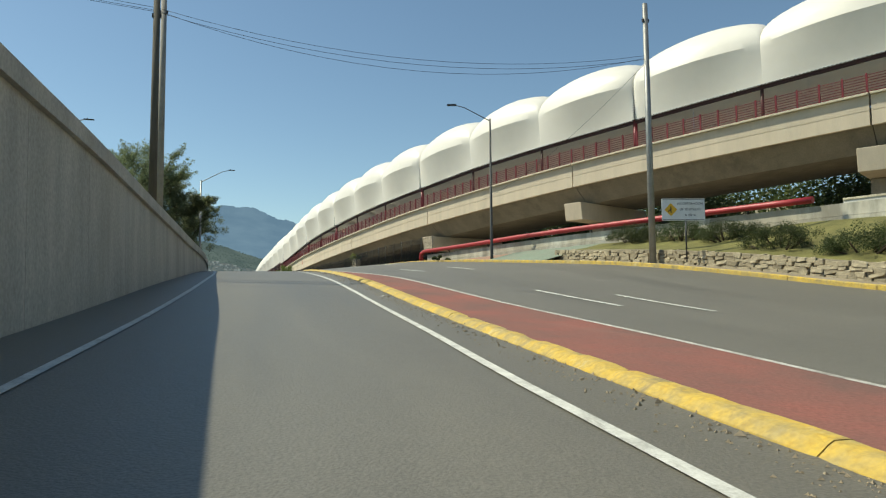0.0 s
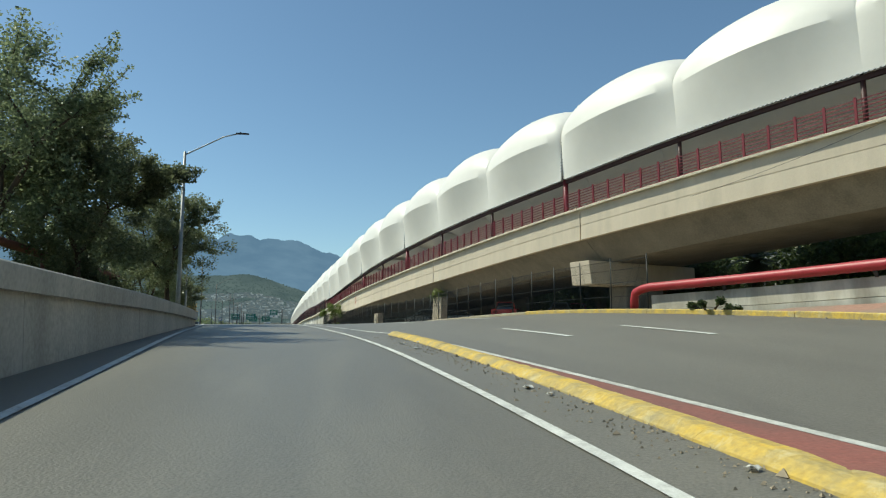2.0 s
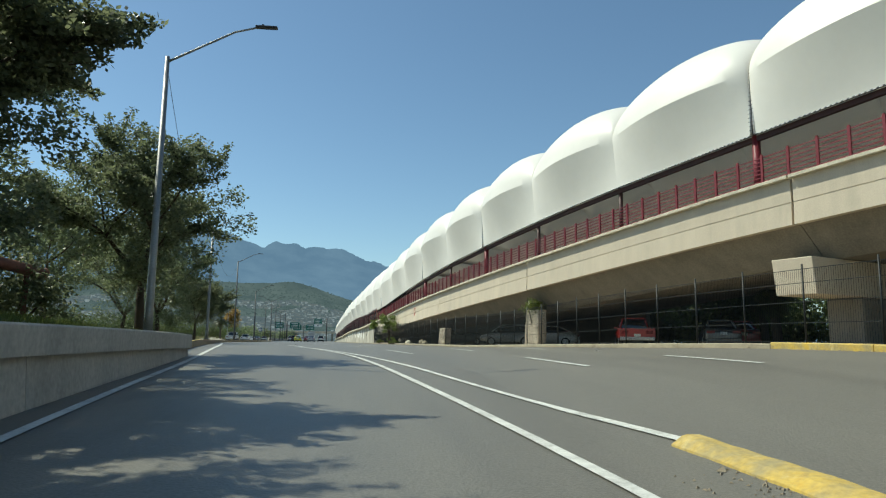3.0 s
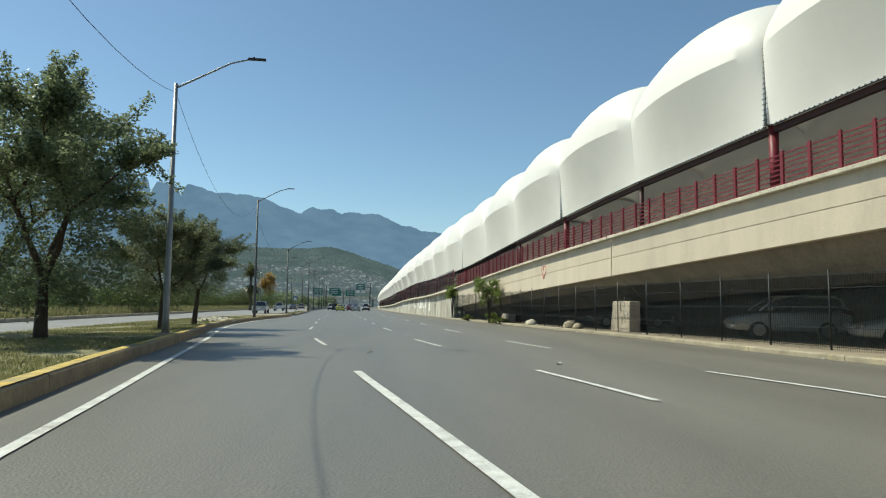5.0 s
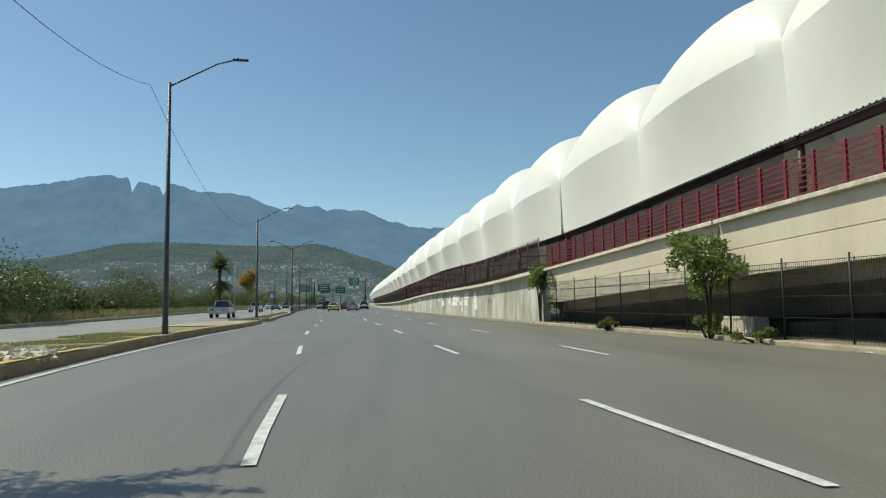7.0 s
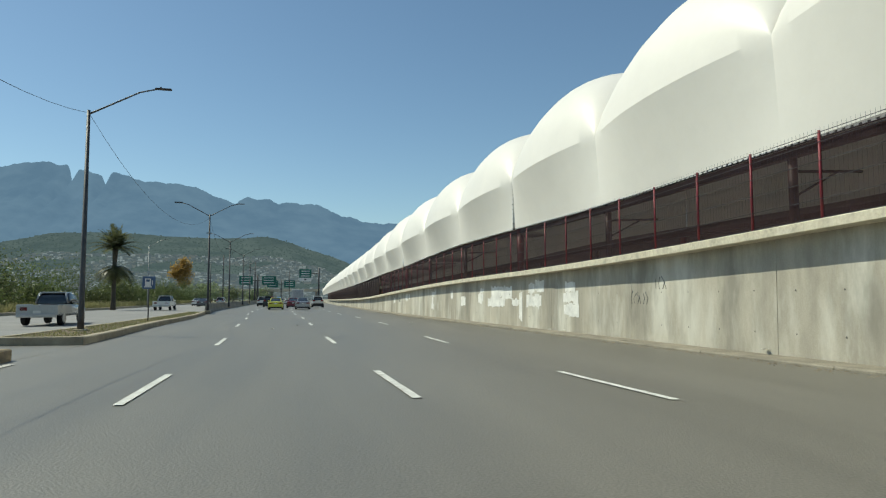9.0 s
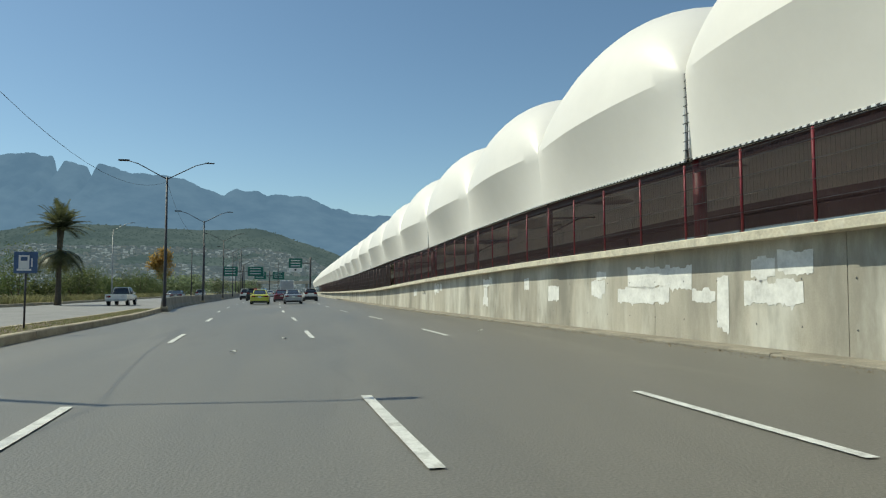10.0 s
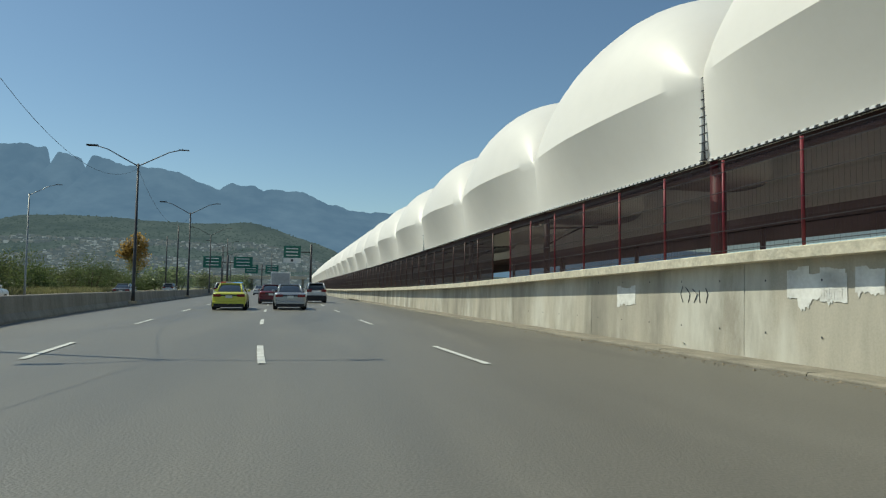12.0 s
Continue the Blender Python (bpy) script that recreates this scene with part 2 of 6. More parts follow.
SPRAY = mat("red_spray_paint", (0.47, 0.10, 0.085), 0.8, var=0.3, scale=12, bump=0)
SPRAY_D = mat("dark_spray_paint", (0.10, 0.10, 0.10), 0.8, var=0.3, scale=12, bump=0)
SPRAY_W = mat("pale_spray_paint", (0.62, 0.61, 0.58), 0.8, var=0.2, scale=8, bump=0)
LINE_OLD = weather(mat("worn_road_paint", (0.50, 0.49, 0.45), 0.75, var=0.3, scale=4, fine=40, bump=0.2), (0.56, 0.55, 0.5), (0.18, 0.155, 0.135), 2.0, (1.0, 0.4, 1.0), 1.0)
PATCH = mat("white_cover_paint", (0.76, 0.75, 0.70), 0.85, var=0.2, scale=2.0, fine=14, bump=0.15)
LITTER = mat("paper_litter", (0.62, 0.60, 0.55), 0.8, var=0.2, bump=0)
BALLAST = mat("track_ballast", (0.20, 0.18, 0.16), 0.95, var=0.3, scale=3, fine=25, bump=0.7)
def glass_mat(name, colour=(0.02, 0.025, 0.03)):
    m = mat(name, colour, 0.06, var=0.05, bump=0, spec=0.9)
    return m


GLASS = glass_mat("tinted_glass")


def net_mat(name, colour, clear):
    """Woven shade cloth that lets part of the light through its holes."""
    m = mat(name, colour, 0.9, var=0.3, scale=1.2, fine=60, bump=0.05, spec=0.1)
    n, l = m.node_tree.nodes, m.node_tree.links
    hole = n.new("ShaderNodeBsdfTransparent")
    mx = n.new("ShaderNodeMixShader")
    mx.inputs[0].default_value = clear
    l.new(n["Principled BSDF"].outputs[0], mx.inputs[1])
    l.new(hole.outputs[0], mx.inputs[2])
    l.new(mx.outputs[0], n["Material Output"].inputs[0])
    return m


NET_BROWN = net_mat("brown_shade_net", (0.038, 0.024, 0.026), 0.37)
NET_DENSE = net_mat("dense_brown_net", (0.020, 0.014, 0.015), 0.1)
NET_DARK = net_mat("dark_shade_cloth", (0.022, 0.028, 0.028), 0.56)


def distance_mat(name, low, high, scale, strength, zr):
    """Far land, with the haze of kilometres of air put into its colour and an even glow."""
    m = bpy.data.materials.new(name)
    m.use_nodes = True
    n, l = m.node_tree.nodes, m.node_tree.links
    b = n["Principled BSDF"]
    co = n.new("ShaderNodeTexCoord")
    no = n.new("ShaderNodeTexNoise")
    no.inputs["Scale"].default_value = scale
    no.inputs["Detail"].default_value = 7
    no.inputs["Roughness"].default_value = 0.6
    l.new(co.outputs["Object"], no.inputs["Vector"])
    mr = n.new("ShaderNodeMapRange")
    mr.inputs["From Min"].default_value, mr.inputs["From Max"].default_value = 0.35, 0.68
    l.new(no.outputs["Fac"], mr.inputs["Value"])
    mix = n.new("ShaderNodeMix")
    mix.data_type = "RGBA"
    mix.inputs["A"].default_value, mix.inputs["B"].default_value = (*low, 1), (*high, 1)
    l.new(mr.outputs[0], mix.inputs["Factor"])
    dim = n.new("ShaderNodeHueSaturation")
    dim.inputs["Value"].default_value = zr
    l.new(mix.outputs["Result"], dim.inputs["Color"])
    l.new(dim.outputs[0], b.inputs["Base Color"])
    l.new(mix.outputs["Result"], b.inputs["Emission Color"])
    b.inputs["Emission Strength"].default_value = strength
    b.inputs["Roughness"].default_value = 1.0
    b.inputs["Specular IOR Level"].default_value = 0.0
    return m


# Blue haze is painted in and glows; it is not the rock's own colour.
MOUNTAIN = distance_mat("hazy_mountain", (0.086, 0.146, 0.232), (0.110, 0.176, 0.266), 0.006, 1.2, 0.05)
# Haze in the tones; the glow lifts house fronts turned from the sun.
HOUSE_MATS = [distance_mat("hazy_house_" + k, tuple(c * 0.8 for c in v), v, 0.05, 0.62, 0.6) for k, v in
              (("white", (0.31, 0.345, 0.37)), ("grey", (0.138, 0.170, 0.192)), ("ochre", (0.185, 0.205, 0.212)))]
# Scrub greens with distance haze mixed in, glowing like the mountains.
HILL_TREES = distance_mat("hazy_hill_trees", (0.056, 0.083, 0.090), (0.082, 0.112, 0.116), 0.05, 0.97, 0.12)
HILL = distance_mat("hazy_hill_scrub", (0.060, 0.087, 0.097), (0.098, 0.128, 0.132), 0.016, 0.97, 0.12)


# ---- builders ----
def part(name, bm, material, parent=None, label="", smooth=False):
    me = bpy.data.meshes.new(name)
    bm.normal_update()
    bm.to_mesh(me)
    bm.free()
    me.materials.append(material)
    if smooth:
        me.polygons.foreach_set("use_smooth", [True] * len(me.polygons))
    ob = new(name, me)
    if parent is not None:
        ob.parent = parent
    if label:
        ob["label"] = label
    return ob


def grid_part(name, verts, faces, material, parent=None, label="", smooth=False):
    me = bpy.data.meshes.new(name)
    me.from_pydata([tuple(v) for v in verts], [], faces)
    me.materials.append(material)
    if smooth:
        me.polygons.foreach_set("use_smooth", [True] * len(me.polygons))
    me.update()
    ob = new(name, me)
    if parent is not None:
        ob.parent = parent
    if label:
        ob["label"] = label
    return ob


def shared(name, data, parent, m):
    ob = new(name, data)
    ob.parent = parent
    ob.matrix_basis = m
    return ob


def thing(name, label, category, at=(0, 0, 0), group="", kind="", rz=0.0):
    ob = new(name)
    ob.empty_display_size = 0.2
    ob.matrix_basis = pose(*at, 0, 0, rz)
    return tagged(ob, label, category, group, kind)


def add_box(bm, lo, hi, bevel=0.0, m=None):
    r = bmesh.ops.create_cube(bm, size=1.0)
    vs = r["verts"]
    c = [(a + b) / 2 for a, b in zip(lo, hi)]
    s = [b - a for a, b in zip(lo, hi)]
    for v in vs:
        v.co = Vector((c[0] + v.co.x * s[0], c[1] + v.co.y * s[1], c[2] + v.co.z * s[2]))
    if bevel:
        es = list({e for v in vs for e in v.link_edges})
        r = bmesh.ops.bevel(bm, geom=es, offset=bevel, segments=2, affect="EDGES", profile=0.5)
        vs = list({v for f in r["faces"] for v in f.verts} | {v for v in vs if v.is_valid})
    if m is not None:
        bmesh.ops.transform(bm, matrix=m, verts=[v for v in vs if v.is_valid])
    return vs


def add_tube(bm, pts, radii, seg=8, caps=True):
    """A round tube through points, with a radius for each."""
    pts = [Vector(p) for p in pts]
    if not isinstance(radii, (list, tuple)):
        radii = [radii] * len(pts)
    rings = []
    for i, p in enumerate(pts):
        t = (pts[min(i + 1, len(pts) - 1)] - pts[max(i - 1, 0)]).normalized()
        a = t.orthogonal().normalized() if i == 0 else (side - t * side.dot(t)).normalized()
        side = a
        b = t.cross(a)
        rings.append([bm.verts.new(p + (a * math.cos(k * math.tau / seg) + b * math.sin(k * math.tau / seg)) * radii[i]) for k in range(seg)])
    for r0, r1 in zip(rings, rings[1:]):
        for k in range(seg):
            f = bm.faces.new((r0[k], r0[(k + 1) % seg], r1[(k + 1) % seg], r1[k]))
            f.smooth = True
    if caps:
        bm.faces.new(list(reversed(rings[0])))
        bm.faces.new(rings[-1])


def box_part(name, lo, hi, material, parent=None, bevel=0.0, label=""):
    bm = bmesh.new()
    add_box(bm, lo, hi, bevel)
    return part(name, bm, material, parent, label)


def tube_part(name, pts, radii, material, parent=None, seg=8, label=""):
    bm = bmesh.new()
    add_tube(bm, pts, radii, seg)
    return part(name, bm, material, parent, label)


def smooth_knots(*knots):
    """A smooth curve through (y, value) knots."""
    ys = np.array([k[0] for k in knots], float)
    vs = np.array([k[1] for k in knots], float)
    s = np.diff(vs) / np.diff(ys)
    tang = np.r_[s[0], (s[:-1] + s[1:]) / 2, s[-1]]

    def value(y):
        if y <= ys[0]:
            return float(vs[0] + tang[0] * (y - ys[0]))
        if y >= ys[-1]:
            return float(vs[-1] + tang[-1] * (y - ys[-1]))
        i = int(np.searchsorted(ys, y, "right")) - 1
        h = ys[i + 1] - ys[i]
        u = (y - ys[i]) / h
        return float((2 * u**3 - 3 * u**2 + 1) * vs[i] + (u**3 - 2 * u**2 + u) * h * tang[i]
                     + (3 * u**2 - 2 * u**3) * vs[i + 1] + (u**3 - u**2) * h * tang[i + 1])
    return value


def frange(a, b, step):
    n = max(1, int(math.ceil((b - a) / step - 1e-6)))
    return [a + (b - a) * i / n for i in range(n + 1)]


def sweep(bm, ys, xf, zf, profile, closed=True, caps=True):
    """Carries a section of (right, up) points along the line x = xf(y), z = zf(y)."""
    rings = []
    for y in ys:
        d = Vector((xf(y + 0.3) - xf(y - 0.3), 0.6)).normalized()
        nx, ny = d.y, -d.x
        x, z = xf(y), zf(y)
        rings.append([bm.verts.new((x + nx * a, y + ny * a, z + b)) for a, b in profile])
    n = len(profile)
    for r0, r1 in zip(rings, rings[1:]):
        for k in range(n if closed else n - 1):
            bm.faces.new((r0[k], r1[k], r1[(k + 1) % n], r0[(k + 1) % n]))
    if closed and caps:
        bm.faces.new(rings[0])
        bm.faces.new(list(reversed(rings[-1])))
    bmesh.ops.recalc_face_normals(bm, faces=bm.faces[:]) if closed else None


def sweep_part(name, ys, xf, zf, profile, material, parent=None, label="", closed=True):
    bm = bmesh.new()
    sweep(bm, ys, xf, zf, profile, closed)
    return part(name, bm, material, parent, label)


def strip(name, ys, x0, x1, zf, nx, material, parent=None, label=""):
    """A sheet between two lines x0(y) and x1(y) on the height field zf(x, y)."""
    verts, faces = [], []
    for y in ys:
        a, b = x0(y), x1(y)
        for k in range(nx + 1):
            x = a + (b - a) * k / nx
            verts.append((x, y, zf(x, y)))
    w = nx + 1
    for i in range(len(ys) - 1):
        for k in range(nx):
            p = i * w + k
            faces.append((p, p + 1, p + w + 1, p + w))
    return grid_part(name, verts, faces, material, parent, label)


def offset(f, d):
    return lambda y: f(y) + d


# ---- the lie of the land, along y ----
road_rise = smooth_knots((-60, -8.0), (-2.8, -4.16), (12.3, -3.11), (27.2, -1.91), (41.7, -0.99), (55, -0.42), (67, -0.1), (76, 0.0), (90, 0.0), (600, 0.0))
main_lift = smooth_knots((-60, 0.0), (0, 0.02), (10, 0.2), (22, 0.68), (35, 0.7), (52, 0.68), (70, 0.25), (85, 0.0), (100, 0.0), (600, 0.0))
viaduct_x = smooth_knots((-40, 84.0), (-10, 62.0), (10, 49.0), (28, 36.5), (46.6, 26.3), (65, 18.7), (84, 13.3), (102, 10.0), (111, 8.75), (123, 7.5), (137, 6.15),
                         (150, 5.15), (161, 4.4), (175, 3.35), (188, 2.5), (218, 1.2), (260, -0.1), (330, -1.5), (450, -2.4), (600, -2.8))
parapet_z = smooth_knots((-40, 12.4), (10, 10.2), (28, 9.2), (46.6, 8.16), (65, 6.95), (84, 5.68), (102, 4.78), (120, 3.95), (137, 3.1), (150, 2.66),
                         (170, 2.4), (184, 2.1), (194, 1.85), (207, 1.55), (240, 1.25), (320, 1.05), (600, 1.0))
skirt_z = smooth_knots((-40, 14.70), (10, 12.70), (40, 10.77), (57, 9.86), (67, 9.13), (80, 8.38), (93, 7.57), (101, 7.13), (109, 6.55), (122, 5.71), (134, 5.00), (145, 4.78), (153, 4.64), (161, 4.68), (170, 4.66), (178, 4.46), (188, 4.15), (200, 3.99), (220, 3.64), (250, 3.31), (320, 3.10), (600, 3.00))
ramp_wall_x = smooth_knots((-60, -3.0), (0, -2.25), (10, -2.2), (20, -2.08), (29, -1.9), (42, -1.95), (50, -2.2), (60, -2.75), (64, -3.1))
ramp_wall_z = smooth_knots((-60, 0.7), (0, 0.94), (8, 0.94), (14, 0.93), (20, 0.78), (26, 0.57), (33, 0.41), (41, 0.42), (47, 0.47), (58, 0.48), (64, 0.44))
left_kerb_x = smooth_knots((60, -2.95), (66, -3.9), (78, -5.6), (85, -6.75), (91, -7.6), (99, -8.8), (107, -10.1), (118, -11.0), (130, -11.2), (140, -10.95), (146, -11.05),
                           (153.5, -11.35), (164, -12.2), (178, -12.9), (191, -14.2), (200, -15.4), (240, -17.6), (280, -19.4), (400, -24.0), (600, -31))
right_kerb_x = smooth_knots((-60, 44), (-20, 28.5), (0, 22.8), (13, 19.9), (24.6, 17.9), (39.6, 15.9), (50.5, 13.9), (60, 12.4), (70, 11.2), (80, 10.4), (99, 9.2),
                            (107, 8.3), (119, 7.1), (126, 6.3), (137, 5.2), (150, 4.25), (161, 3.5), (175, 2.5), (188, 1.65), (218, 0.35), (260, -0.95), (330, -2.4), (450, -3.3), (600, -3.7))
ramp_line_l = smooth_knots((-40, -1.1), (0, -0.88), (5, -0.8), (10, -0.7), (16, -0.6), (22, -0.52), (31, -0.6), (37, -0.8), (42, -1.1), (48.5, -1.58), (52.3, -1.85), (60.4, -2.45), (78, -4.75), (85.6, -6.0), (97.4, -7.9), (106.5, -9.2), (118, -10.8))
ramp_line_r = smooth_knots((-40, 3.6), (3, 4.05), (9, 4.3), (28, 4.5), (40, 4.15), (45, 3.85), (53, 3.1), (64, 1.8), (74, -0.3))
median_l = smooth_knots((-40, 4.6), (0, 5.05), (20, 5.4), (28, 5.4), (37, 5.25), (46, 4.95), (50, 4.75))
median_r = smooth_knots((-40, 7.0), (2.4, 7.45), (6.3, 7.55), (15, 7.2), (25, 6.75), (32, 6.15), (38.4, 5.65), (46, 5.15), (50, 4.8))
lane_a = smooth_knots((60, 2.2), (74, -0.25), (83, -1.75), (91.4, -3.0), (95.8, -3.75), (105, -4.9), (110, -5.2), (131, -6.7), (141, -7.05), (152, -7.5), (165, -8.5), (178, -9.4), (191, -10.6), (220, -12.0), (280, -13.8), (600, -18))
lane_b = smooth_knots((60, 5.0), (70, 3.4), (78.5, 2.45), (83, 1.8), (91, 0.6), (95.3, -0.0), (104, -0.75), (108, -1.1), (130, -2.6), (140, -3.3), (151, -4.1), (165, -4.9), (177, -5.6), (190, -6.6), (220, -8.0), (280, -9.9), (600, -14))
lane_c = smooth_knots((20, 9.0), (28, 8.5), (43, 7.95), (58, 6.9), (70, 6.4), (79, 5.8), (83, 5.1), (92, 3.6), (104, 2.4), (130, 0.9), (140, -0.1), (151, -0.8), (165, -1.1), (177, -1.8), (188, -2.75), (220, -4.2), (280, -6.0), (600, -10))
lane_d = smooth_knots((-10, 11.9), (11, 10.8), (26, 10.3), (56, 9.7), (66, 9.2), (78, 8.6))
opp_near_x = smooth_knots((40, -12.0), (70, -13.5), (95, -14.8), (118, -15.8), (135, -15.2), (153, -14.2), (170, -14.6), (185, -15.4), (200, -16.6), (240, -18.8), (280, -20.6), (400, -25.2), (600, -32.2))
opp_far_x = smooth_knots((40, -22), (70, -23.5), (120, -25), (134, -26), (176, -28.4), (200, -30), (225, -31.2), (270, -33.8), (400, -40), (600, -48))


def land(x, y):
    u = min(1.0, max(0.0, (x - 4.5) / 8.0))
    return road_rise(y) + main_lift(y) * u


def flat_z(y):
    return 0.0


# ---- ground, road, kerbs ----
def build_ground():
    xs = sorted(set([-2600, -1500, -800, -400, -200, -100, -60] + [float(v) for v in range(-44, 100, 4)] + [130, 200, 400, 800, 1500, 2600]))
    ys = sorted(set([-600, -300, -150, -90] + [float(v) for v in range(-60, 120, 3)] + [float(v) for v in range(120, 620, 20)] + [700, 900, 1300, 2000, 3000, 4600]))
    verts, faces = [], []
    for y in ys:
        for x in xs:
            yy = min(max(y, -60), 600)
            z = land(x, yy) - 0.22
            if y < 62 and x < -3:
                z = min(z, road_rise(yy) - 0.4)
            verts.append((x, y, z))
    w = len(xs)
    for i in range(len(ys) - 1):
        for k in range(w - 1):
            p = i * w + k
            faces.append((p, p + 1, p + w + 1, p + w))
    tagged(grid_part("ground", verts, faces, GROUND), "dry scrubby ground reaching the foot of the hills", "ground", kind="structure")


build_ground()

road_left = lambda y: ramp_wall_x(y) if y < 62 else left_kerb_x(y)
YS_ROAD = frange(-60, 130, 1.5) + frange(132, 600, 6)[0:]
road = tagged(strip("road", YS_ROAD, road_left, right_kerb_x, land, 76, ASPHALT), "grey worn asphalt carriageway with faded lane lines", "road", kind="structure")
opp_road = tagged(strip("road", frange(40, 600, 8), opp_far_x, opp_near_x, lambda x, y: land(x, y) - 0.02, 6, ASPHALT_OLD), "pale grey side carriageway beyond the grass median", "road", kind="structure")


def line_mark(name, xf, y0, y1, half, lift=0.015, material=LINE):
    ys = frange(y0, y1, 1.5)
    return strip(name, ys, offset(xf, -half), offset(xf, half), lambda x, y: land(x, y) + lift, 1, material, road)


line_mark("edge_line", ramp_line_r, -40, 74, 0.068)
line_mark("edge_line", lane_a, 74, 83, 0.08)
line_mark("edge_line", ramp_line_l, -40, 95, 0.07)
kerb_line = smooth_knots((90, -6.72), (95, -7.52), (100, -8.45), (105, -9.3), (110, -9.95), (115.5, -10.4), (122, -10.68), (130, -10.8), (140, -10.6), (145.5, -10.65))
line_mark("edge_line", kerb_line, 95, 109, 0.08)
line_mark("edge_line", kerb_line, 109.6, 145, 0.08, 0.015, LINE_OLD)
line_mark("edge_line", offset(median_r, 0.06), -40, 47.5, 0.05, 0.012, LINE_OLD)
line_mark("edge_line", smooth_knots((47.5, 5.1), (53, 4.1), (60, 3.0), (66, 1.7), (72, 0.15)), 47.5, 72, 0.07)
for f_lane, ends in ((lane_a, (95.8, 109.5, 120.8, 132.1, 142.5, 153.5, 166.6, 178.8, 191.6)),
                     (lane_b, (70.0, 83.2, 95.3, 108.2, 119.8, 131.5, 142.4, 153.6, 167.5, 178.7, 190.5)),
                     (lane_c, (-4.0, 4.5, 15.3, 30.2, 45.7, 60.5, 71.5, 82.9, 94.5, 106.5, 118.5, 130.8, 141.6, 153.2, 167.6, 179.1, 190.1))):
    for y in list(ends) + [202.5 + 12 * k for k in range(14)]:
        line_mark("lane_dash", f_lane, y - (4.3 if y < 112 else 3.5), y, 0.065)
for y in (-5.0, 9.4, 24.2, 39.0, 54.0, 66.5):
    line_mark("lane_dash", lane_d, y, y + 3.8, 0.06)


# painted median with its yellow kerb
def build_median():
    med = tagged(strip("median", frange(-40, 47.0, 1.5), offset(median_l, 0.2), median_r, lambda x, y: land(x, y) + 0.012 + 0.07 * max(0.0, min(1.0, (median_r(y) - x) / max(0.3, median_r(y) - median_l(y)))), 6, RED_PAVE),
                 "faded red painted paving of the wedge-shaped median", "median", kind="structure")
    bmk = frange(-40, 48.0, 3.2)
    for a, b in zip(bmk, bmk[1:]):
        k = random.uniform(-0.006, 0.006)
        bm = bmesh.new()
        sweep(bm, frange(a + 0.004, b - 0.004, 0.16), median_l, lambda y: land(median_l(y), y) + k,
              [(-0.10, -0.1), (-0.08, 0.012), (-0.02, 0.05), (0.03, 0.085), (0.09, 0.10), (0.22, 0.10), (0.26, 0.085), (0.26, -0.1)])
        for v in bm.verts:
            if v.co.z > land(v.co.x, v.co.y) - 0.04:
                chip = max(0.0, noise.noise((v.co.x * 2.3, v.co.y * 2.3, 5.0)) - 0.12)
                v.co.z -= 0.05 * chip + 0.006 * noise.noise((v.co.x * 9, v.co.y * 9, 1.0))
                v.co.x += 0.018 * noise.noise((2.0, v.co.y * 1.7, 3.0)) + 0.03 * chip
        part("kerb_stone", bm, KERB_Y, med)


build_median()


def kerb_run(name, label, xf, y0, y1, material, inward, step=3.0, height=0.17, width=0.22):
    root = thing(name, label, "kerb", kind="structure")
    s = inward
    prof = [(0, -0.15), (0, height - 0.03), (s * 0.03, height), (s * width, height), (s * width, -0.15)]
    cuts = frange(y0, y1, step)
    for a, b in zip(cuts, cuts[1:]):
        j = random.uniform(-0.01, 0.01)
        sweep_part("kerb_stone", frange(a + 0.01, b - 0.01, 1.5), xf, lambda y: land(xf(y), y) + j, prof, material, root)


kerb_run("kerb", "yellow painted kerb with worn patches at the main road", right_kerb_x, -40, 58, KERB_Y, 1)
kerb_run("kerb", "dusty bare concrete kerb below the fence", right_kerb_x, 58, 137, KERB_C, 1, 4.0, 0.14, 0.3)
kerb_run("kerb", "low dirty concrete gutter edge at the wall", right_kerb_x, 137, 240, GUTTER, 1, 4.0, 0.06, 0.3)
kerb_run("kerb", "concrete kerb with faded yellow top beside the grass median", left_kerb_x, 62, 146, KERB_B, -1, 3.0, 0.27, 0.28)
kerb_run("kerb", "concrete kerb round the narrow median", left_kerb_x, 151.0, 192, KERB_C, -1, 3.0, 0.24, 0.27)
kerb_run("kerb", "low far kerb of the side carriageway", opp_far_x, 60, 330, KERB_C, -1, 8.0, 0.25, 0.3)
kerb_run("kerb", "low near kerb of the side carriageway", opp_near_x, 62, 146, KERB_C, 1, 6.0, 0.2, 0.25)
kerb_run("kerb", "low near kerb of the side carriageway past the gap", opp_near_x, 151, 192, KERB_C, 1, 6.0, 0.2, 0.25)
for y0, y1 in ((64, 86), (86.8, 97.2), (98.4, 107), (110.2, 117.5), (119.5, 124), (126, 134)):
    tagged(strip("trim", frange(y0, y1, 1.5), lambda y: left_kerb_x(y) - 0.26, lambda y: left_kerb_x(y) - 0.03, lambda x, y: land(x, y) + 0.285, 1, KERB_Y), "faded yellow paint on the kerb top", "paint", kind="structure")

tagged(strip("road", frange(145.8, 151.0, 2.6), lambda y: opp_near_x(y), lambda y: left_kerb_x(y), lambda x, y: land(x, y) + 0.004, 3, ASPHALT), "worn asphalt crossing between the two carriageways", "road", kind="structure")

for y in (145.76, 151.0):
    tagged(box_part("kerb", (opp_near_x(y), y, -0.1), (left_kerb_x(y) - 0.02, y + 0.24, 0.25), KERB_C, None, 0.03), "concrete kerb across the end of the median", "kerb", kind="structure")
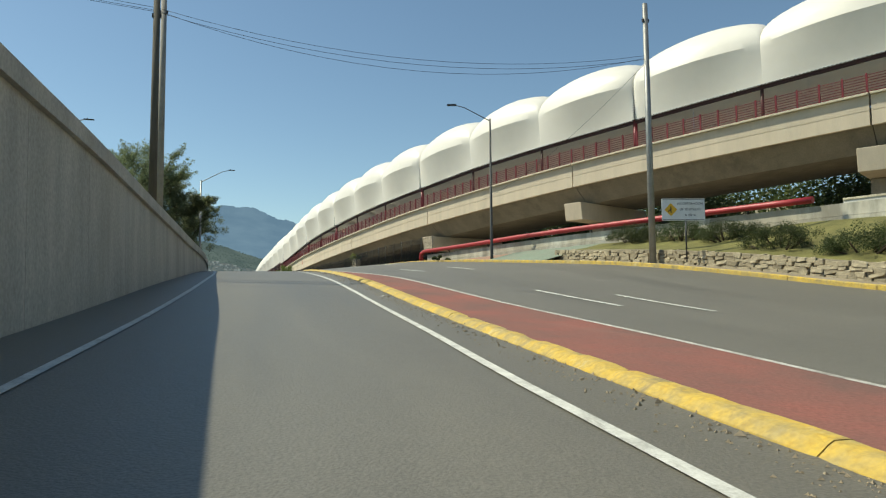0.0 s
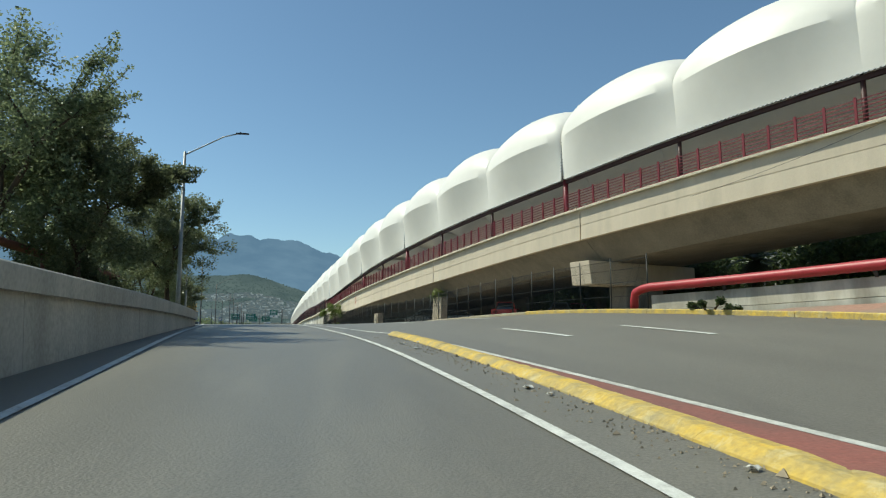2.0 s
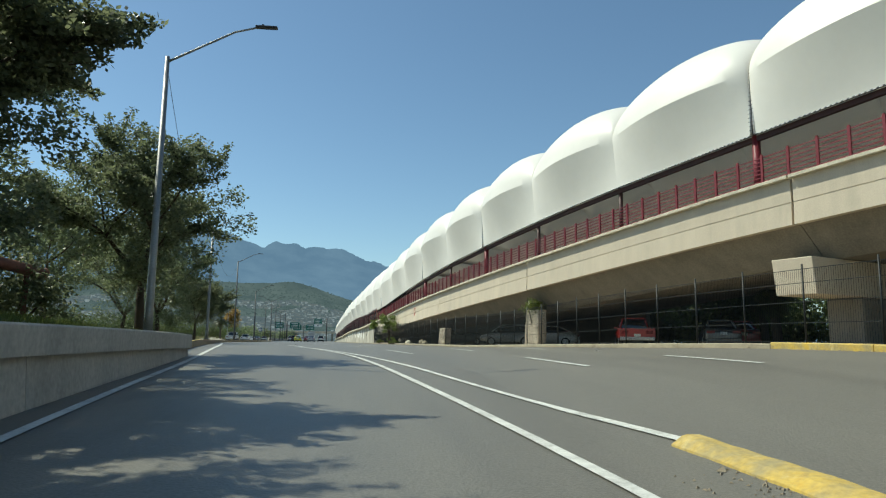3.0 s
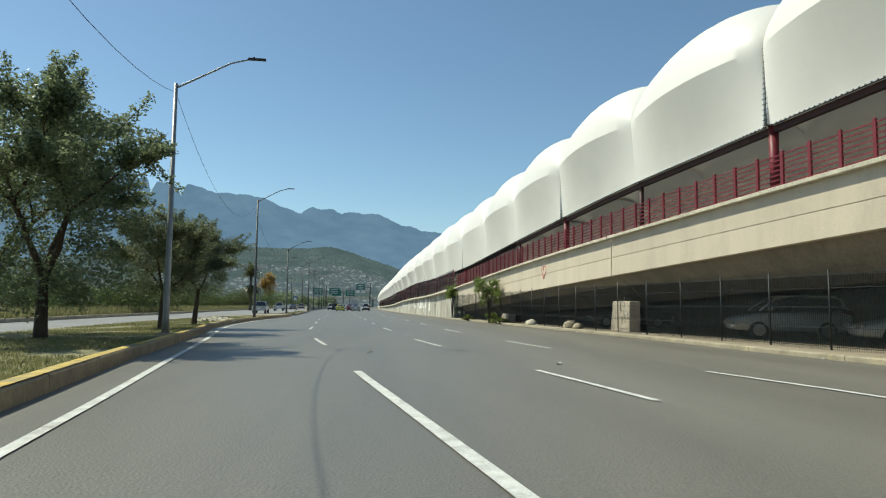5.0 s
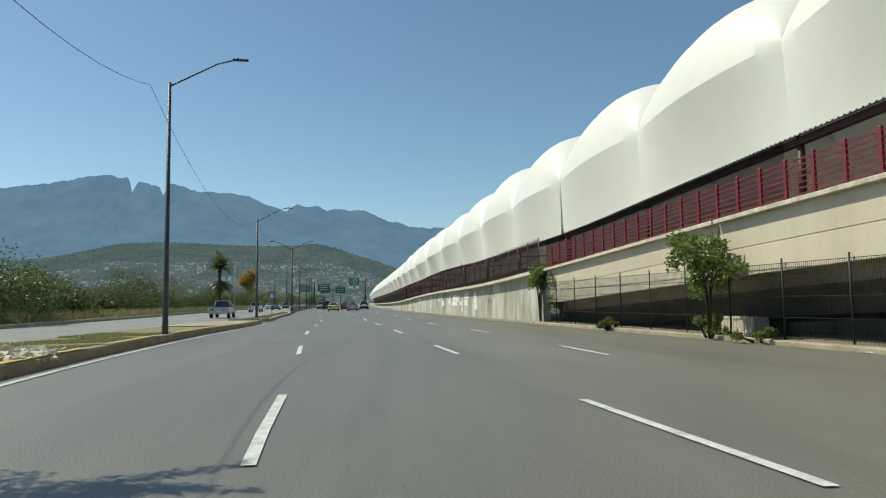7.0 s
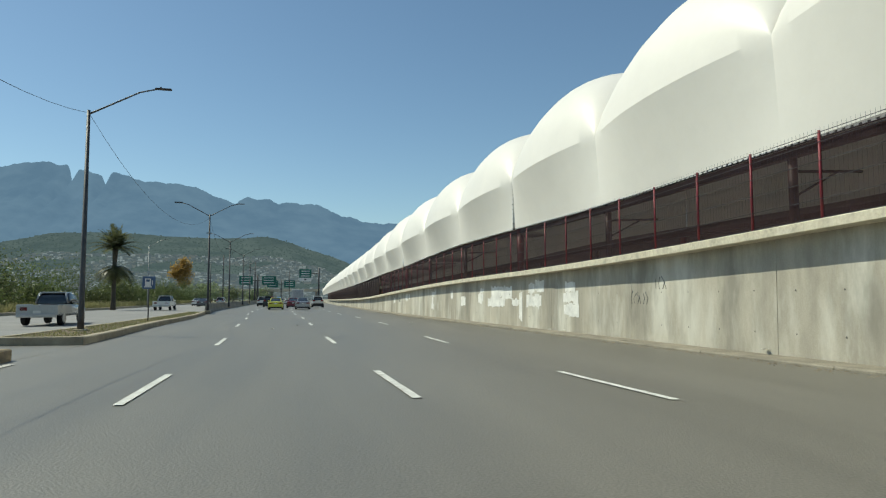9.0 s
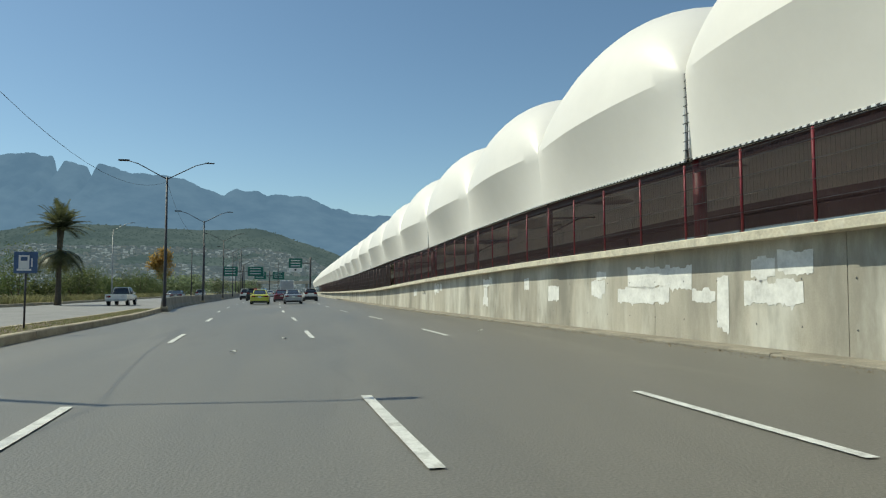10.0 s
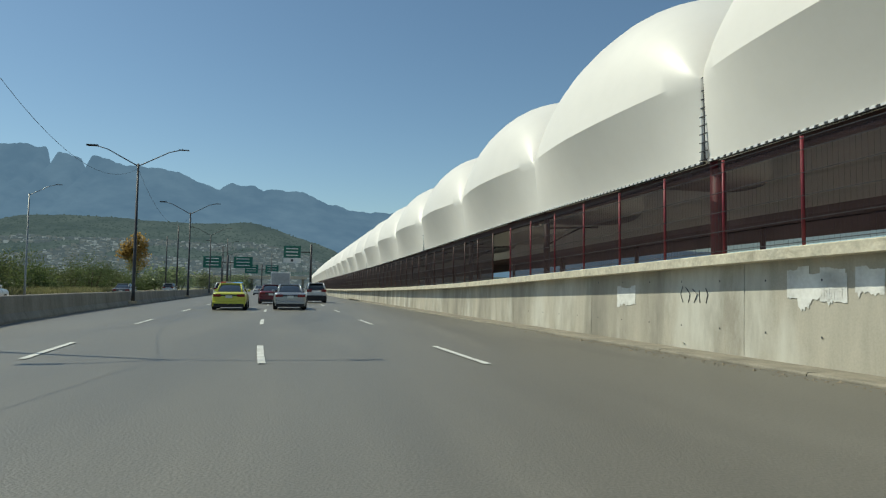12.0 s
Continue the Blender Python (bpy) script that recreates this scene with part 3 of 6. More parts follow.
# verge strips
verge = tagged(strip("verge", frange(62, 136.0, 2.0), lambda y: opp_near_x(y) + 0.2, lambda y: left_kerb_x(y) - 0.24, lambda x, y: land(x, y) + 0.20 + 0.03 * noise.noise((x * 0.5, y * 0.5, 0)), 10, GRASS_G),
               "dry patchy grass of the wide road median", "grass", kind="structure")
tagged(strip("verge", frange(136.0, 145.8, 1.9), lambda y: opp_near_x(y) + 0.2, lambda y: left_kerb_x(y) - 0.26, lambda x, y: 0.235, 3, KERB_C), "worn concrete paving at the end of the wide median", "paving", kind="structure")
tagged(strip("verge", frange(151.2, 192, 2.0), lambda y: opp_near_x(y) + 0.2, lambda y: left_kerb_x(y) - 0.24, lambda x, y: 0.17 + 0.03 * noise.noise((x * 0.9, y * 0.5, 6)), 8, DARK_SOIL), "brown soil of the narrow median", "soil", kind="structure")
tagged(strip("verge", frange(50, 330, 4.0), lambda y: opp_far_x(y) - 30, lambda y: opp_far_x(y) - 0.25, lambda x, y: land(x, y) + 0.16 + 0.3 * noise.noise((x * 0.1, y * 0.1, 3)), 8, GRASS_G), "dry grass and scrub beyond the side road", "grass", kind="structure")
tagged(strip("verge", frange(58, 137, 2.0), lambda y: right_kerb_x(y) + 0.28, lambda y: right_kerb_x(y) + 2.2, lambda x, y: land(x, y) + 0.11 + 0.03 * noise.noise((x, y, 1)), 4, SOIL), "dusty soil strip with litter below the fence", "soil", kind="structure")
tagged(strip("verge", frange(137, 260, 2.0), lambda y: right_kerb_x(y) + 0.28, lambda y: viaduct_x(y) + 0.1, lambda x, y: land(x, y) + 0.055, 2, GUTTER), "dusty strip at the wall's foot", "soil", kind="structure")


# ---- ramp wall and terrace ----
def build_ramp_wall():
    root = thing("wall_west", "tall grey concrete retaining wall of the ramp with a coping", "wall", kind="structure")
    cuts = frange(-60, 63, 4.1)
    for a, b in zip(cuts, cuts[1:]):
        bm = bmesh.new()
        rings = []
        for y in frange(a + 0.008, b - 0.008, 1.4):
            x, zb, zt = ramp_wall_x(y), road_rise(y) - 0.3, ramp_wall_z(y) - 0.40
            rings.append([bm.verts.new(p) for p in ((x, y, zb), (x - 0.06, y, zt), (x - 0.34, y, zt), (x - 0.34, y, zb))])
        for r0, r1 in zip(rings, rings[1:]):
            for k in range(4):
                bm.faces.new((r0[k], r1[k], r1[(k + 1) % 4], r0[(k + 1) % 4]))
        bm.faces.new(rings[0])
        bm.faces.new(rings[-1])
        bmesh.ops.recalc_face_normals(bm, faces=bm.faces[:])
        part("wall_panel", bm, RAMP_WALL, root)
    sweep_part("coping", frange(-60, 63, 1.4), offset(ramp_wall_x, -0.02), ramp_wall_z, [(0.08, -0.40), (0.08, -0.03), (0.05, 0.0), (-0.36, 0.0), (-0.36, -0.40)], RAMP_WALL, root, "smooth concrete coping")
    tz = lambda x, y: ramp_wall_z(y) - 0.1 + 0.95 * min(1.0, max(0.0, (ramp_wall_x(y) - 0.6 - x) / 4.5)) * min(1.0, max(0.0, (66 - y) / 14)) + 0.08 * noise.noise((x * 0.4, y * 0.4, 0))
    tagged(strip("terrace", frange(-60, 64, 2.0), lambda y: ramp_wall_x(y) - 40, lambda y: ramp_wall_x(y) - 0.36, tz, 16, LAWN), "sunlit green grass terrace above the retaining wall", "grass", kind="structure")
    return tz


terrace_z = build_ramp_wall()


# ---- viaduct ----
deck_z = lambda y: parapet_z(y) - 0.75


def build_viaduct():
    root = thing("viaduct", "cream concrete elevated railway with parapet panels and box girder", "viaduct", kind="structure")
    joints = [46.6 - 18.6 * k for k in range(5, 0, -1)] + [46.6, 65.0, 84.0, 102.1, 120.6, 137.2]
    for a, b in zip(joints, joints[1:]):
        ys = frange(a + 0.045, b - 0.045, 2.0)
        sweep_part("parapet_panel", ys, viaduct_x, parapet_z, [(0, -1.95), (0.03, -1.1), (0.05, -1.09), (0.05, -1.06), (0.03, -1.05), (0.02, -0.14), (0.3, -0.14), (0.3, -1.95)], CONCRETE, root)
        sweep_part("parapet_cap", ys, viaduct_x, parapet_z, [(-0.22, -0.13), (-0.22, -0.02), (-0.20, 0.0), (0.38, 0.0), (0.38, -0.13)], CAP_C, root)
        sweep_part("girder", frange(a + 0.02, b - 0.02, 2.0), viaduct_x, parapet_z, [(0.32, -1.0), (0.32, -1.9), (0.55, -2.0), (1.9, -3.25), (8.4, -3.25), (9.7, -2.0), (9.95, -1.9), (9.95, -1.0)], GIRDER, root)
        sweep_part("parapet_panel", ys, offset(viaduct_x, 10.0), parapet_z, [(0.0, -1.9), (0.0, -0.3), (0.25, -0.3), (0.25, -1.9)], CONCRETE, root)
    # retaining part, where the line comes down to the ground
    cuts = frange(137.2, 330, 6.4)
    for a, b in zip(cuts, cuts[1:]):
        bm = bmesh.new()
        rings = []
        for y in frange(a + 0.008, b - 0.008, 3.2):
            x, zt = viaduct_x(y), parapet_z(y) - 0.2
            rings.append([bm.verts.new(p) for p in ((x - 0.04, y, -0.2), (x, y, zt), (x + 0.4, y, zt), (x + 0.4, y, -0.2))])
        for r0, r1 in zip(rings, rings[1:]):
            for k in range(4):
                bm.faces.new((r0[k], r1[k], r1[(k + 1) % 4], r0[(k + 1) % 4]))
        bm.faces.new(rings[0])
        bm.faces.new(rings[-1])
        bmesh.ops.recalc_face_normals(bm, faces=bm.faces[:])
        part("wall_panel", bm, WALL_C, root, "stained grey concrete retaining panel")
        over = 0.36 + 0.12 * min(1.0, max(0.0, (168 - a) / 22))
        sweep_part("wall_cap", frange(a, b, 3.2), viaduct_x, parapet_z, [(-over, -0.2), (-over, -0.02), (0.03 - over, 0.0), (0.45, 0.0), (0.45, -0.2)], CAP_C, root, "weathered projecting concrete cap")
    sweep_part("wall_panel", frange(330, 600, 15), viaduct_x, parapet_z, [(0, -1.3), (0, 0), (0.4, 0), (0.4, -1.3)], WALL_C, root)
    sweep_part("track_bed", frange(137.2, 600, 6), viaduct_x, parapet_z, [(0.41, -1.6), (0.41, -0.75), (9.6, -0.75), (9.6, -1.6)], BALLAST, root, "grey track ballast")
    sweep_part("track_bed", frange(-46, 137, 4), viaduct_x, parapet_z, [(0.35, -0.95), (0.35, -0.8), (9.9, -0.8), (9.9, -0.95)], BALLAST, root)
    for off in (2.0, 3.43, 6.2, 7.63):
        sweep_part("rail", frange(100, 330, 6), offset(viaduct_x, off), deck_z, [(-0.035, 0.0), (-0.035, 0.15), (0.035, 0.15), (0.035, 0.0)], DARK_STEEL, root)
    return root


viaduct = build_viaduct()


def pier(y, kind_low):
    x, z = viaduct_x(y), parapet_z(y)
    d = math.degrees(math.atan2(-(viaduct_x(y + 1) - viaduct_x(y - 1)), 2.0))
    g = land(x + 1, y)
    root = thing("bridge_pier", "cream concrete pier under the railway viaduct", "pier", (x, y, g), "viaduct piers", rz=d)
    top = z - 3.25 - g
    bm = bmesh.new()
    if not kind_low:
        add_box(bm, (0.05, -0.85, top - 1.4), (9.6, 0.85, top + 0.02), 0.03)
        for v in bm.verts:
            if v.co.z < top - 0.7 and v.co.x < 1.0:
                v.co.x += 0.18
        part("pier_cap", bm, CONCRETE, root)
        bm = bmesh.new()
        add_box(bm, (3.2, -0.75, -0.4), (6.6, 0.75, top - 1.4), 0.12)
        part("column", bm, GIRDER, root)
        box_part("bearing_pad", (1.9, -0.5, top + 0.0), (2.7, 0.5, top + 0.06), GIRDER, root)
    else:
        add_box(bm, (0.25, -1.0, -0.4), (0.85, 0.9, top + 0.04), 0.04)
        for v in bm.verts:
            if v.co.z > 0.5:
                v.co.x += 0.12
                v.co.y *= 0.85
        part("pier_wall", bm, CONCRETE, root)
    return root


for y, low in ((9.4, False), (28.0, False), (46.7, False), (65.2, False), (84.0, True), (101.9, True), (120.4, True), (135.8, True)):
    pier(y, low)


# red railing on the viaduct
def build_railing():
    bm = bmesh.new()
    add_box(bm, (-0.04, -0.055, 0), (0.04, 0.055, 1.22), 0.0)
    add_box(bm, (-0.09, -0.09, 0), (0.09, 0.09, 0.02), 0.0)
    bmesh.ops.create_uvsphere(bm, u_segments=8, v_segments=4, radius=0.056, matrix=Matrix.Translation((0, 0, 1.22)))
    post_me = bpy.data.meshes.new("post")
    bm.to_mesh(post_me)
    bm.free()
    post_me.materials.append(RED)
    edges = [-27.8, 9.4, 28.0, 46.6, 65.0, 84.0, 102.1, 120.6, 137.0]
    for a, b in zip(edges, edges[1:]):
        root = thing("railing", "dark red painted steel railing on the viaduct parapet", "railing", (0, 0, 0), "viaduct railings")
        n = max(2, round((b - a) / 1.12))
        for i in range(n):
            y = a + (b - a) * i / n + 0.15
            d = math.degrees(math.atan2(-(viaduct_x(y + 1) - viaduct_x(y - 1)), 2.0))
            shared("post", post_me, root, pose(viaduct_x(y) + 0.12, y, parapet_z(y), 0, 0, d))
        for k in range(7):
            h = 0.13 + k * 0.165
            sweep_part("bar", frange(a, b, 2.0), offset(viaduct_x, 0.12), offset(parapet_z, h), [(-0.017, -0.02), (-0.017, 0.02), (0.017, 0.02), (0.017, -0.02)], RED, root)


build_railing()


def build_mesh_fence(y0, y1, wires, paint=POST_RED, net=NET_BROWN):
    root = thing("mesh_fence", "red steel posts with dark wire mesh on the wall cap", "fence")
    bm = bmesh.new()
    add_tube(bm, [(0, 0, 0), (0, 0, 1.95)], 0.032, 8)
    me = bpy.data.meshes.new("fence_post")
    bm.to_mesh(me)
    bm.free()
    me.materials.append(paint)
    n = round((y1 - y0) / 2.1)
    for i in range(n + 1):
        y = y0 + (y1 - y0) * i / n
        shared("fence_post", me, root, pose(viaduct_x(y) + 0.05, y, parapet_z(y)))
    sweep_part("shade_net", frange(y0, y1, 2.1), offset(viaduct_x, 0.06), parapet_z, [(0, 0.06), (0, 1.86)], net, root, "dark brown shade net", closed=False)
    for h in (0.1, 0.5, 0.9, 1.3, 1.7, 1.9):
        sweep_part("wire", frange(y0, y1, 4), offset(viaduct_x, 0.02), offset(parapet_z, h), [(-0.006, -0.006), (-0.006, 0.006), (0.006, 0.006), (0.006, -0.006)], DARK_STEEL, root)
    if wires:
        verts, faces = [], []
        y = y0
        while y < y1:
            x, z, i = viaduct_x(y) + 0.02, parapet_z(y), len(verts)
            for zz in (z + 0.05, z + 2.0):
                verts += [(x - 0.002, y, zz), (x + 0.002, y - 0.0016, zz), (x + 0.001, y + 0.002, zz)]
            faces += [(i, i + 1, i + 4, i + 3), (i + 1, i + 2, i + 5, i + 4), (i + 2, i, i + 3, i + 5)]
            y += 0.11
        tagged(grid_part("wire_mesh", verts, faces, DARK_STEEL, root), kind="stuff")


build_mesh_fence(138.0, 200.0, True)
build_mesh_fence(202.1, 330.0, False, BROWN_STEEL, NET_DENSE)


# ---- white membrane canopy ----
SEAMS = [-57.0, -32.4, -8.0, 16.8, 41.6, 66.8, 91.8, 108.7, 134.8, 160.9, 188.5, 216.5, 244.5, 272.5, 300.5, 340, 380, 430, 480]
BUMPS = [3, 3, 3, 3, 3, 3, 2, 3, 3, 3, 3, 3, 3, 3, 4, 4, 5, 5]


def bay_shape(y):
    """Crease height and its swell, valley height and its swell, outward lean and half width of the membrane at y."""
    ks = (40, 75, 105, 130, 150, 170, 190, 215)
    return [float(np.interp(y, ks, v)) for v in ((2.63, 2.65, 2.76, 2.82, 2.54, 2.0, 1.83, 1.7), (0.08, 0.0, 0.05, 0.0, 0.0, -0.15, -0.15, 0.0),
                                                 (4.25, 4.1, 3.6, 3.2, 2.7, 1.85, 1.3, 0.5), (1.62, 2.05, 2.7, 3.45, 3.95, 3.8, 4.5, 4.55),
                                                 (0.79, 0.9, 0.9, 0.55, 0.65, 0.75, 0.75, 0.75), (4.2, 4.2, 4.2, 4.05, 3.9, 3.8, 3.8, 3.8))]


def canopy_section(y, u, tside, full=0.0, soft=(False, False)):
    """A point of the membrane: u runs 0 to 1 along a bay, tside 0 to 1 from the near skirt over the top to the far one; full is the share
    of the lean kept at the ends, soft says which ends of the bay are open folds and not laced seams."""
    c0, c1, t0, t1, lean, half = bay_shape(y)
    s = max(0.0, math.sin(math.pi * min(1, max(0, u))))
    w = max(0.0, 1 - abs(2 * u - 1) ** (1.75 if u < 0.5 else float(np.interp(y, (150, 190), (1.75, 2.7))))) ** 0.46
    crease, top = c0 + c1 * s ** 0.77, t0 + t1 * w
    out = lean * (full + (1 - full) * s ** (0.9 if soft[0 if u < 0.5 else 1] else 0.54))
    side = 1 if tside <= 0.5 else -1
    q = tside * 2 if tside <= 0.5 else (1 - tside) * 2
    split = 0.4
    if q <= split:
        v = q / split
        o, z = -half - out * v ** 1.15, crease * v
    else:
        a0, e = 0.22 * s ** 0.7, 1.058 - 0.678 * w
        a = a0 + (q - split) / (1 - split) * (math.pi / 2 - a0)
        o = -(half + out) * max(0.0, math.cos(a) / math.cos(a0)) ** (0.58 + 0.42 * w)
        z = crease + (top - crease) * (math.sin(a) ** e - math.sin(a0) ** e) / (1 - math.sin(a0) ** e)
    return side * o + (half if side > 0 else 9.5 - half), z


def build_canopy():
    root = thing("membrane_canopy", "white tensile membrane canopy with rounded bays over the railway", "canopy", kind="structure")
    for si in range(len(SEAMS) - 1):
        y0, y1, nb = SEAMS[si], SEAMS[si + 1], BUMPS[si]
        near = y0 < 240
        nu, nt = (36, 40) if near else (22, 20)
        verts, faces = [], []
        rows = 0
        ts = [k / nt for k in range(nt + 1)]
        for b in range(nb):
            for i in range(nu + (1 if b == nb - 1 else 0)):
                u = 0.5 - 0.5 * math.cos(math.pi * i / nu)
                y = y0 + (y1 - y0) * (b + u) / nb
                d = Vector((viaduct_x(y + 0.5) - viaduct_x(y - 0.5), 1.0)).normalized()
                cx, z0 = viaduct_x(y) + 0.3 / d.y, skirt_z(y)
                gap = 0.012 if (b == 0 and i == 0) else (-0.012 if (b == nb - 1 and i == nu) else 0.0)
                ends = (0.0 if b == 0 else 0.24, 0.0 if b == nb - 1 else 0.24)
                full = ends[0] + (ends[1] - ends[0]) * u * u * (3 - 2 * u)
                for t in ts:
                    o, z = canopy_section(y, u, t, full, (b > 0, b < nb - 1))
                    verts.append((cx + d.y * o + d.x * gap, y - d.x * o + d.y * gap, z0 + z))
                rows += 1
        w = nt + 1
        for i in range(rows - 1):
            for k in range(nt):
                p = i * w + k
                faces.append((p, p + 1, p + w + 1, p + w))
        ob = grid_part("membrane", verts, faces, MEMBRANE, root, smooth=True)
        me = ob.data
        best = min(range(nt // 2), key=lambda k: abs(ts[k] * 2 - 0.4))
        att = me.attributes.new("sharp_edge", "BOOLEAN", "EDGE")
        pairs = np.zeros(len(me.edges) * 2, dtype=np.int32)
        me.edges.foreach_get("vertices", pairs)
        pairs = pairs.reshape(-1, 2)
        kk, rr = pairs % w, pairs // w
        uu = 0.5 - 0.5 * np.cos(np.pi * (rr[:, 0] % nu) / nu)
        att.data.foreach_set("value", ((kk[:, 0] == best) & (kk[:, 1] == best) & (uu > 0.08) & (uu < 0.92)))
        # hem of the skirt and the laced seam
        if y0 > -20 and y0 < 330:
            sweep_part("hem", frange(y0 + 0.1, y1 - 0.1, 2.0), offset(viaduct_x, 0.33), skirt_z, [(-0.03, -0.05), (-0.03, 0.0), (0.04, 0.0), (0.04, -0.05)], DARK_STEEL, root, "dark hem cable")
            tie_v, tie_f = [], []
            y = y0 + 0.2
            while y < y1 - 0.2 and y0 < 230:
                i = len(tie_v)
                for yy in (y, y + 0.11):
                    x, z = viaduct_x(yy) + 0.33, skirt_z(yy)
                    tie_v += [(x - 0.05, yy, z - 0.045), (x - 0.05, yy, z - 0.005), (x - 0.02, yy, z + 0.005), (x - 0.02, yy, z - 0.05)]
                tie_f += [(i, i + 1, i + 5, i + 4), (i + 1, i + 2, i + 6, i + 5), (i + 3, i, i + 4, i + 7), (i, i + 3, i + 2, i + 1), (i + 4, i + 5, i + 6, i + 7)]
                y += 0.2
            if tie_v:
                tagged(grid_part("hem_lacing", tie_v, tie_f, SIGN_W, root), kind="stuff")
            d = Vector((viaduct_x(y0 + 0.5) - viaduct_x(y0 - 0.5), 1.0)).normalized()
            cx, z0 = viaduct_x(y0) + 0.3 / d.y, skirt_z(y0)
            pts = [(cx + d.y * o, y0 - d.x * o, z0 + z) for o, z in ((canopy_section(y0, 0, k / 24)[0] - 0.025, canopy_section(y0, 0, k / 24)[1] + 0.01) for k in range(0, 13))]
            for sh in (-0.085, 0.085):
                tube_part("seam_band", [(p[0] + d.x * sh, p[1] + d.y * sh, p[2]) for p in pts], 0.035, SIGN_W, root, 6, "pale laced hem of the membrane seam")
            tube_part("seam_gap", [(p[0] + 0.02, p[1], p[2] - 0.01) for p in pts], 0.035, DARK_STEEL, root, 6)
            bm = bmesh.new()
            for a, b2 in zip(pts, pts[1:]):
                n_lace = max(1, round((Vector(b2) - Vector(a)).length / 0.2))
                for f in range(n_lace):
                    c = Vector(a).lerp(Vector(b2), f / n_lace) + Vector((-0.03, 0, 0))
                    dv = Vector((d.x, d.y, 0)) * 0.13
                    add_tube(bm, [c - dv, c + dv], 0.014, 4)
            part("lacing", bm, DARK_STEEL, root)
    return root


canopy = build_canopy()


def canopy_frames():
    """Red steel columns and arches that carry the membrane."""
    ys = []
    for si in range(3, 16):
        for b in range(BUMPS[si]):
            ys.append((SEAMS[si] + (SEAMS[si + 1] - SEAMS[si]) * b / BUMPS[si], b == 0))
    for y, seam in ys:
        d = Vector((viaduct_x(y + 0.5) - viaduct_x(y - 0.5), 1.0)).normalized()
        x, z = viaduct_x(y), parapet_z(y)
        root = thing("canopy_frame", "red steel column and arch carrying the white canopy", "steel frame", (x, y, deck_z(y)), "canopy frames", rz=math.degrees(math.atan2(-d.x, d.y)))
        h = skirt_z(y) - deck_z(y)
        r = 0.17 if seam else 0.11
        for ox in (0.62, 9.6):
            tube_part("column", [(ox, 0, 0), (ox, 0, h)], r, RED if seam and y < 215 else BROWN_STEEL, root, 10)
        pts = [(0.5 + canopy_section(y, 0, k / 16)[0] * 0.955, 0, h + canopy_section(y, 0, k / 16)[1] * 0.955) for k in range(17)]
        if 130 < y < 250 and not seam:
            tube_part("bracket", [(0.62, 0, h - 0.55), (2.6, 0, h - 0.45)], 0.035, DARK_STEEL, root, 6)
            tube_part("bracket", [(0.62, 0, h - 1.15), (1.9, 0, h - 0.5)], 0.03, DARK_STEEL, root, 6)
        tube_part("arch", pts[:9], 0.09, BROWN_STEEL, root, 6)
    sweep_part("edge_beam", frange(-8, 320, 4), offset(viaduct_x, 0.62), lambda y: skirt_z(y) - 0.12, [(-0.1, -0.12), (-0.1, 0.1), (0.1, 0.1), (0.1, -0.12)], BROWN_STEEL, canopy, "dark red edge beam")
    sweep_part("edge_beam", frange(-8, 320, 4), offset(viaduct_x, 9.4), lambda y: skirt_z(y) - 0.12, [(-0.1, -0.12), (-0.1, 0.1), (0.1, 0.1), (0.1, -0.12)], BROWN_STEEL, canopy, "dark red edge beam")
    # Dark sheet that stands in for the far membrane's inner side in shade.
    sweep_part("lining", frange(-8, 320, 4), offset(viaduct_x, 9.75), lambda y: skirt_z(y), [(-0.03, -0.75), (-0.03, 0.3), (0.03, 0.3), (0.03, -0.75)], mat("shaded_lining_sheet", (0.125, 0.09, 0.085), 0.7, var=0.2, scale=1), canopy, "dark band for the shaded inside of the far membrane")


canopy_frames()
sweep_part("shade_net", frange(118, 138, 2.0), offset(viaduct_x, 0.5), parapet_z, [(0, 0.02), (0, 2.1)], NET_BROWN, canopy, "dark brown shade net", closed=False)


# ---- street lamps ----
def lamp_pole(height, arms, label, at, rz, material=STEEL):
    root = thing("street_lamp", label, "street lamp", at, "street lamps", rz=rz)
    tube_part("pole", [(0, 0, 0), (0, 0, 0.5), (0, 0, height)], [0.12, 0.105, 0.06], material, root, 12)
    box_part("base_plate", (-0.22, -0.22, -0.12), (0.22, 0.22, 0.03), KERB_C, root, 0.02)
    for s in arms:
        arm = tube_part("arm", [(0, 0, height - 0.15), (s * 0.25, 0, height - 0.02), (s * 1.75, 0, height + 0.80), (s * 2.4, 0, height + 0.98)], [0.04, 0.035, 0.03, 0.028], material, root, 8)
        bm = bmesh.new()
        add_box(bm, (s * 2.3, -0.085, height + 0.955), (s * 2.9, 0.085, height + 1.015), 0.02)
        bmesh.ops.recalc_face_normals(bm, faces=bm.faces[:])
        head = part("lamp_head", bm, DARK_STEEL, root)
        box_part("photocell", (s * 2.5 - 0.03, -0.03, height + 1.01), (s * 2.5 + 0.03, 0.03, height + 1.06), DARK_STEEL, root)
    return root


L1 = "grey steel street lamp with one curved arm"
L2 = "dark steel street lamp with two arms on the median"
lamp_pole(7.45, (1,), L1, (-3.4, 59.9, 0.47), -3)
lamp_pole(8.3, (1,), L1, (-8.24, 92.6, 0.3), 3)
lamp_pole(9.6, (1,), L1, (-11.4, 125.4, 0.2), 3, LAMP_GREY)
lamp_pole(8.2, (1,), L1, (-13.1, 156.6, 0.2), 3, LAMP_GREY)
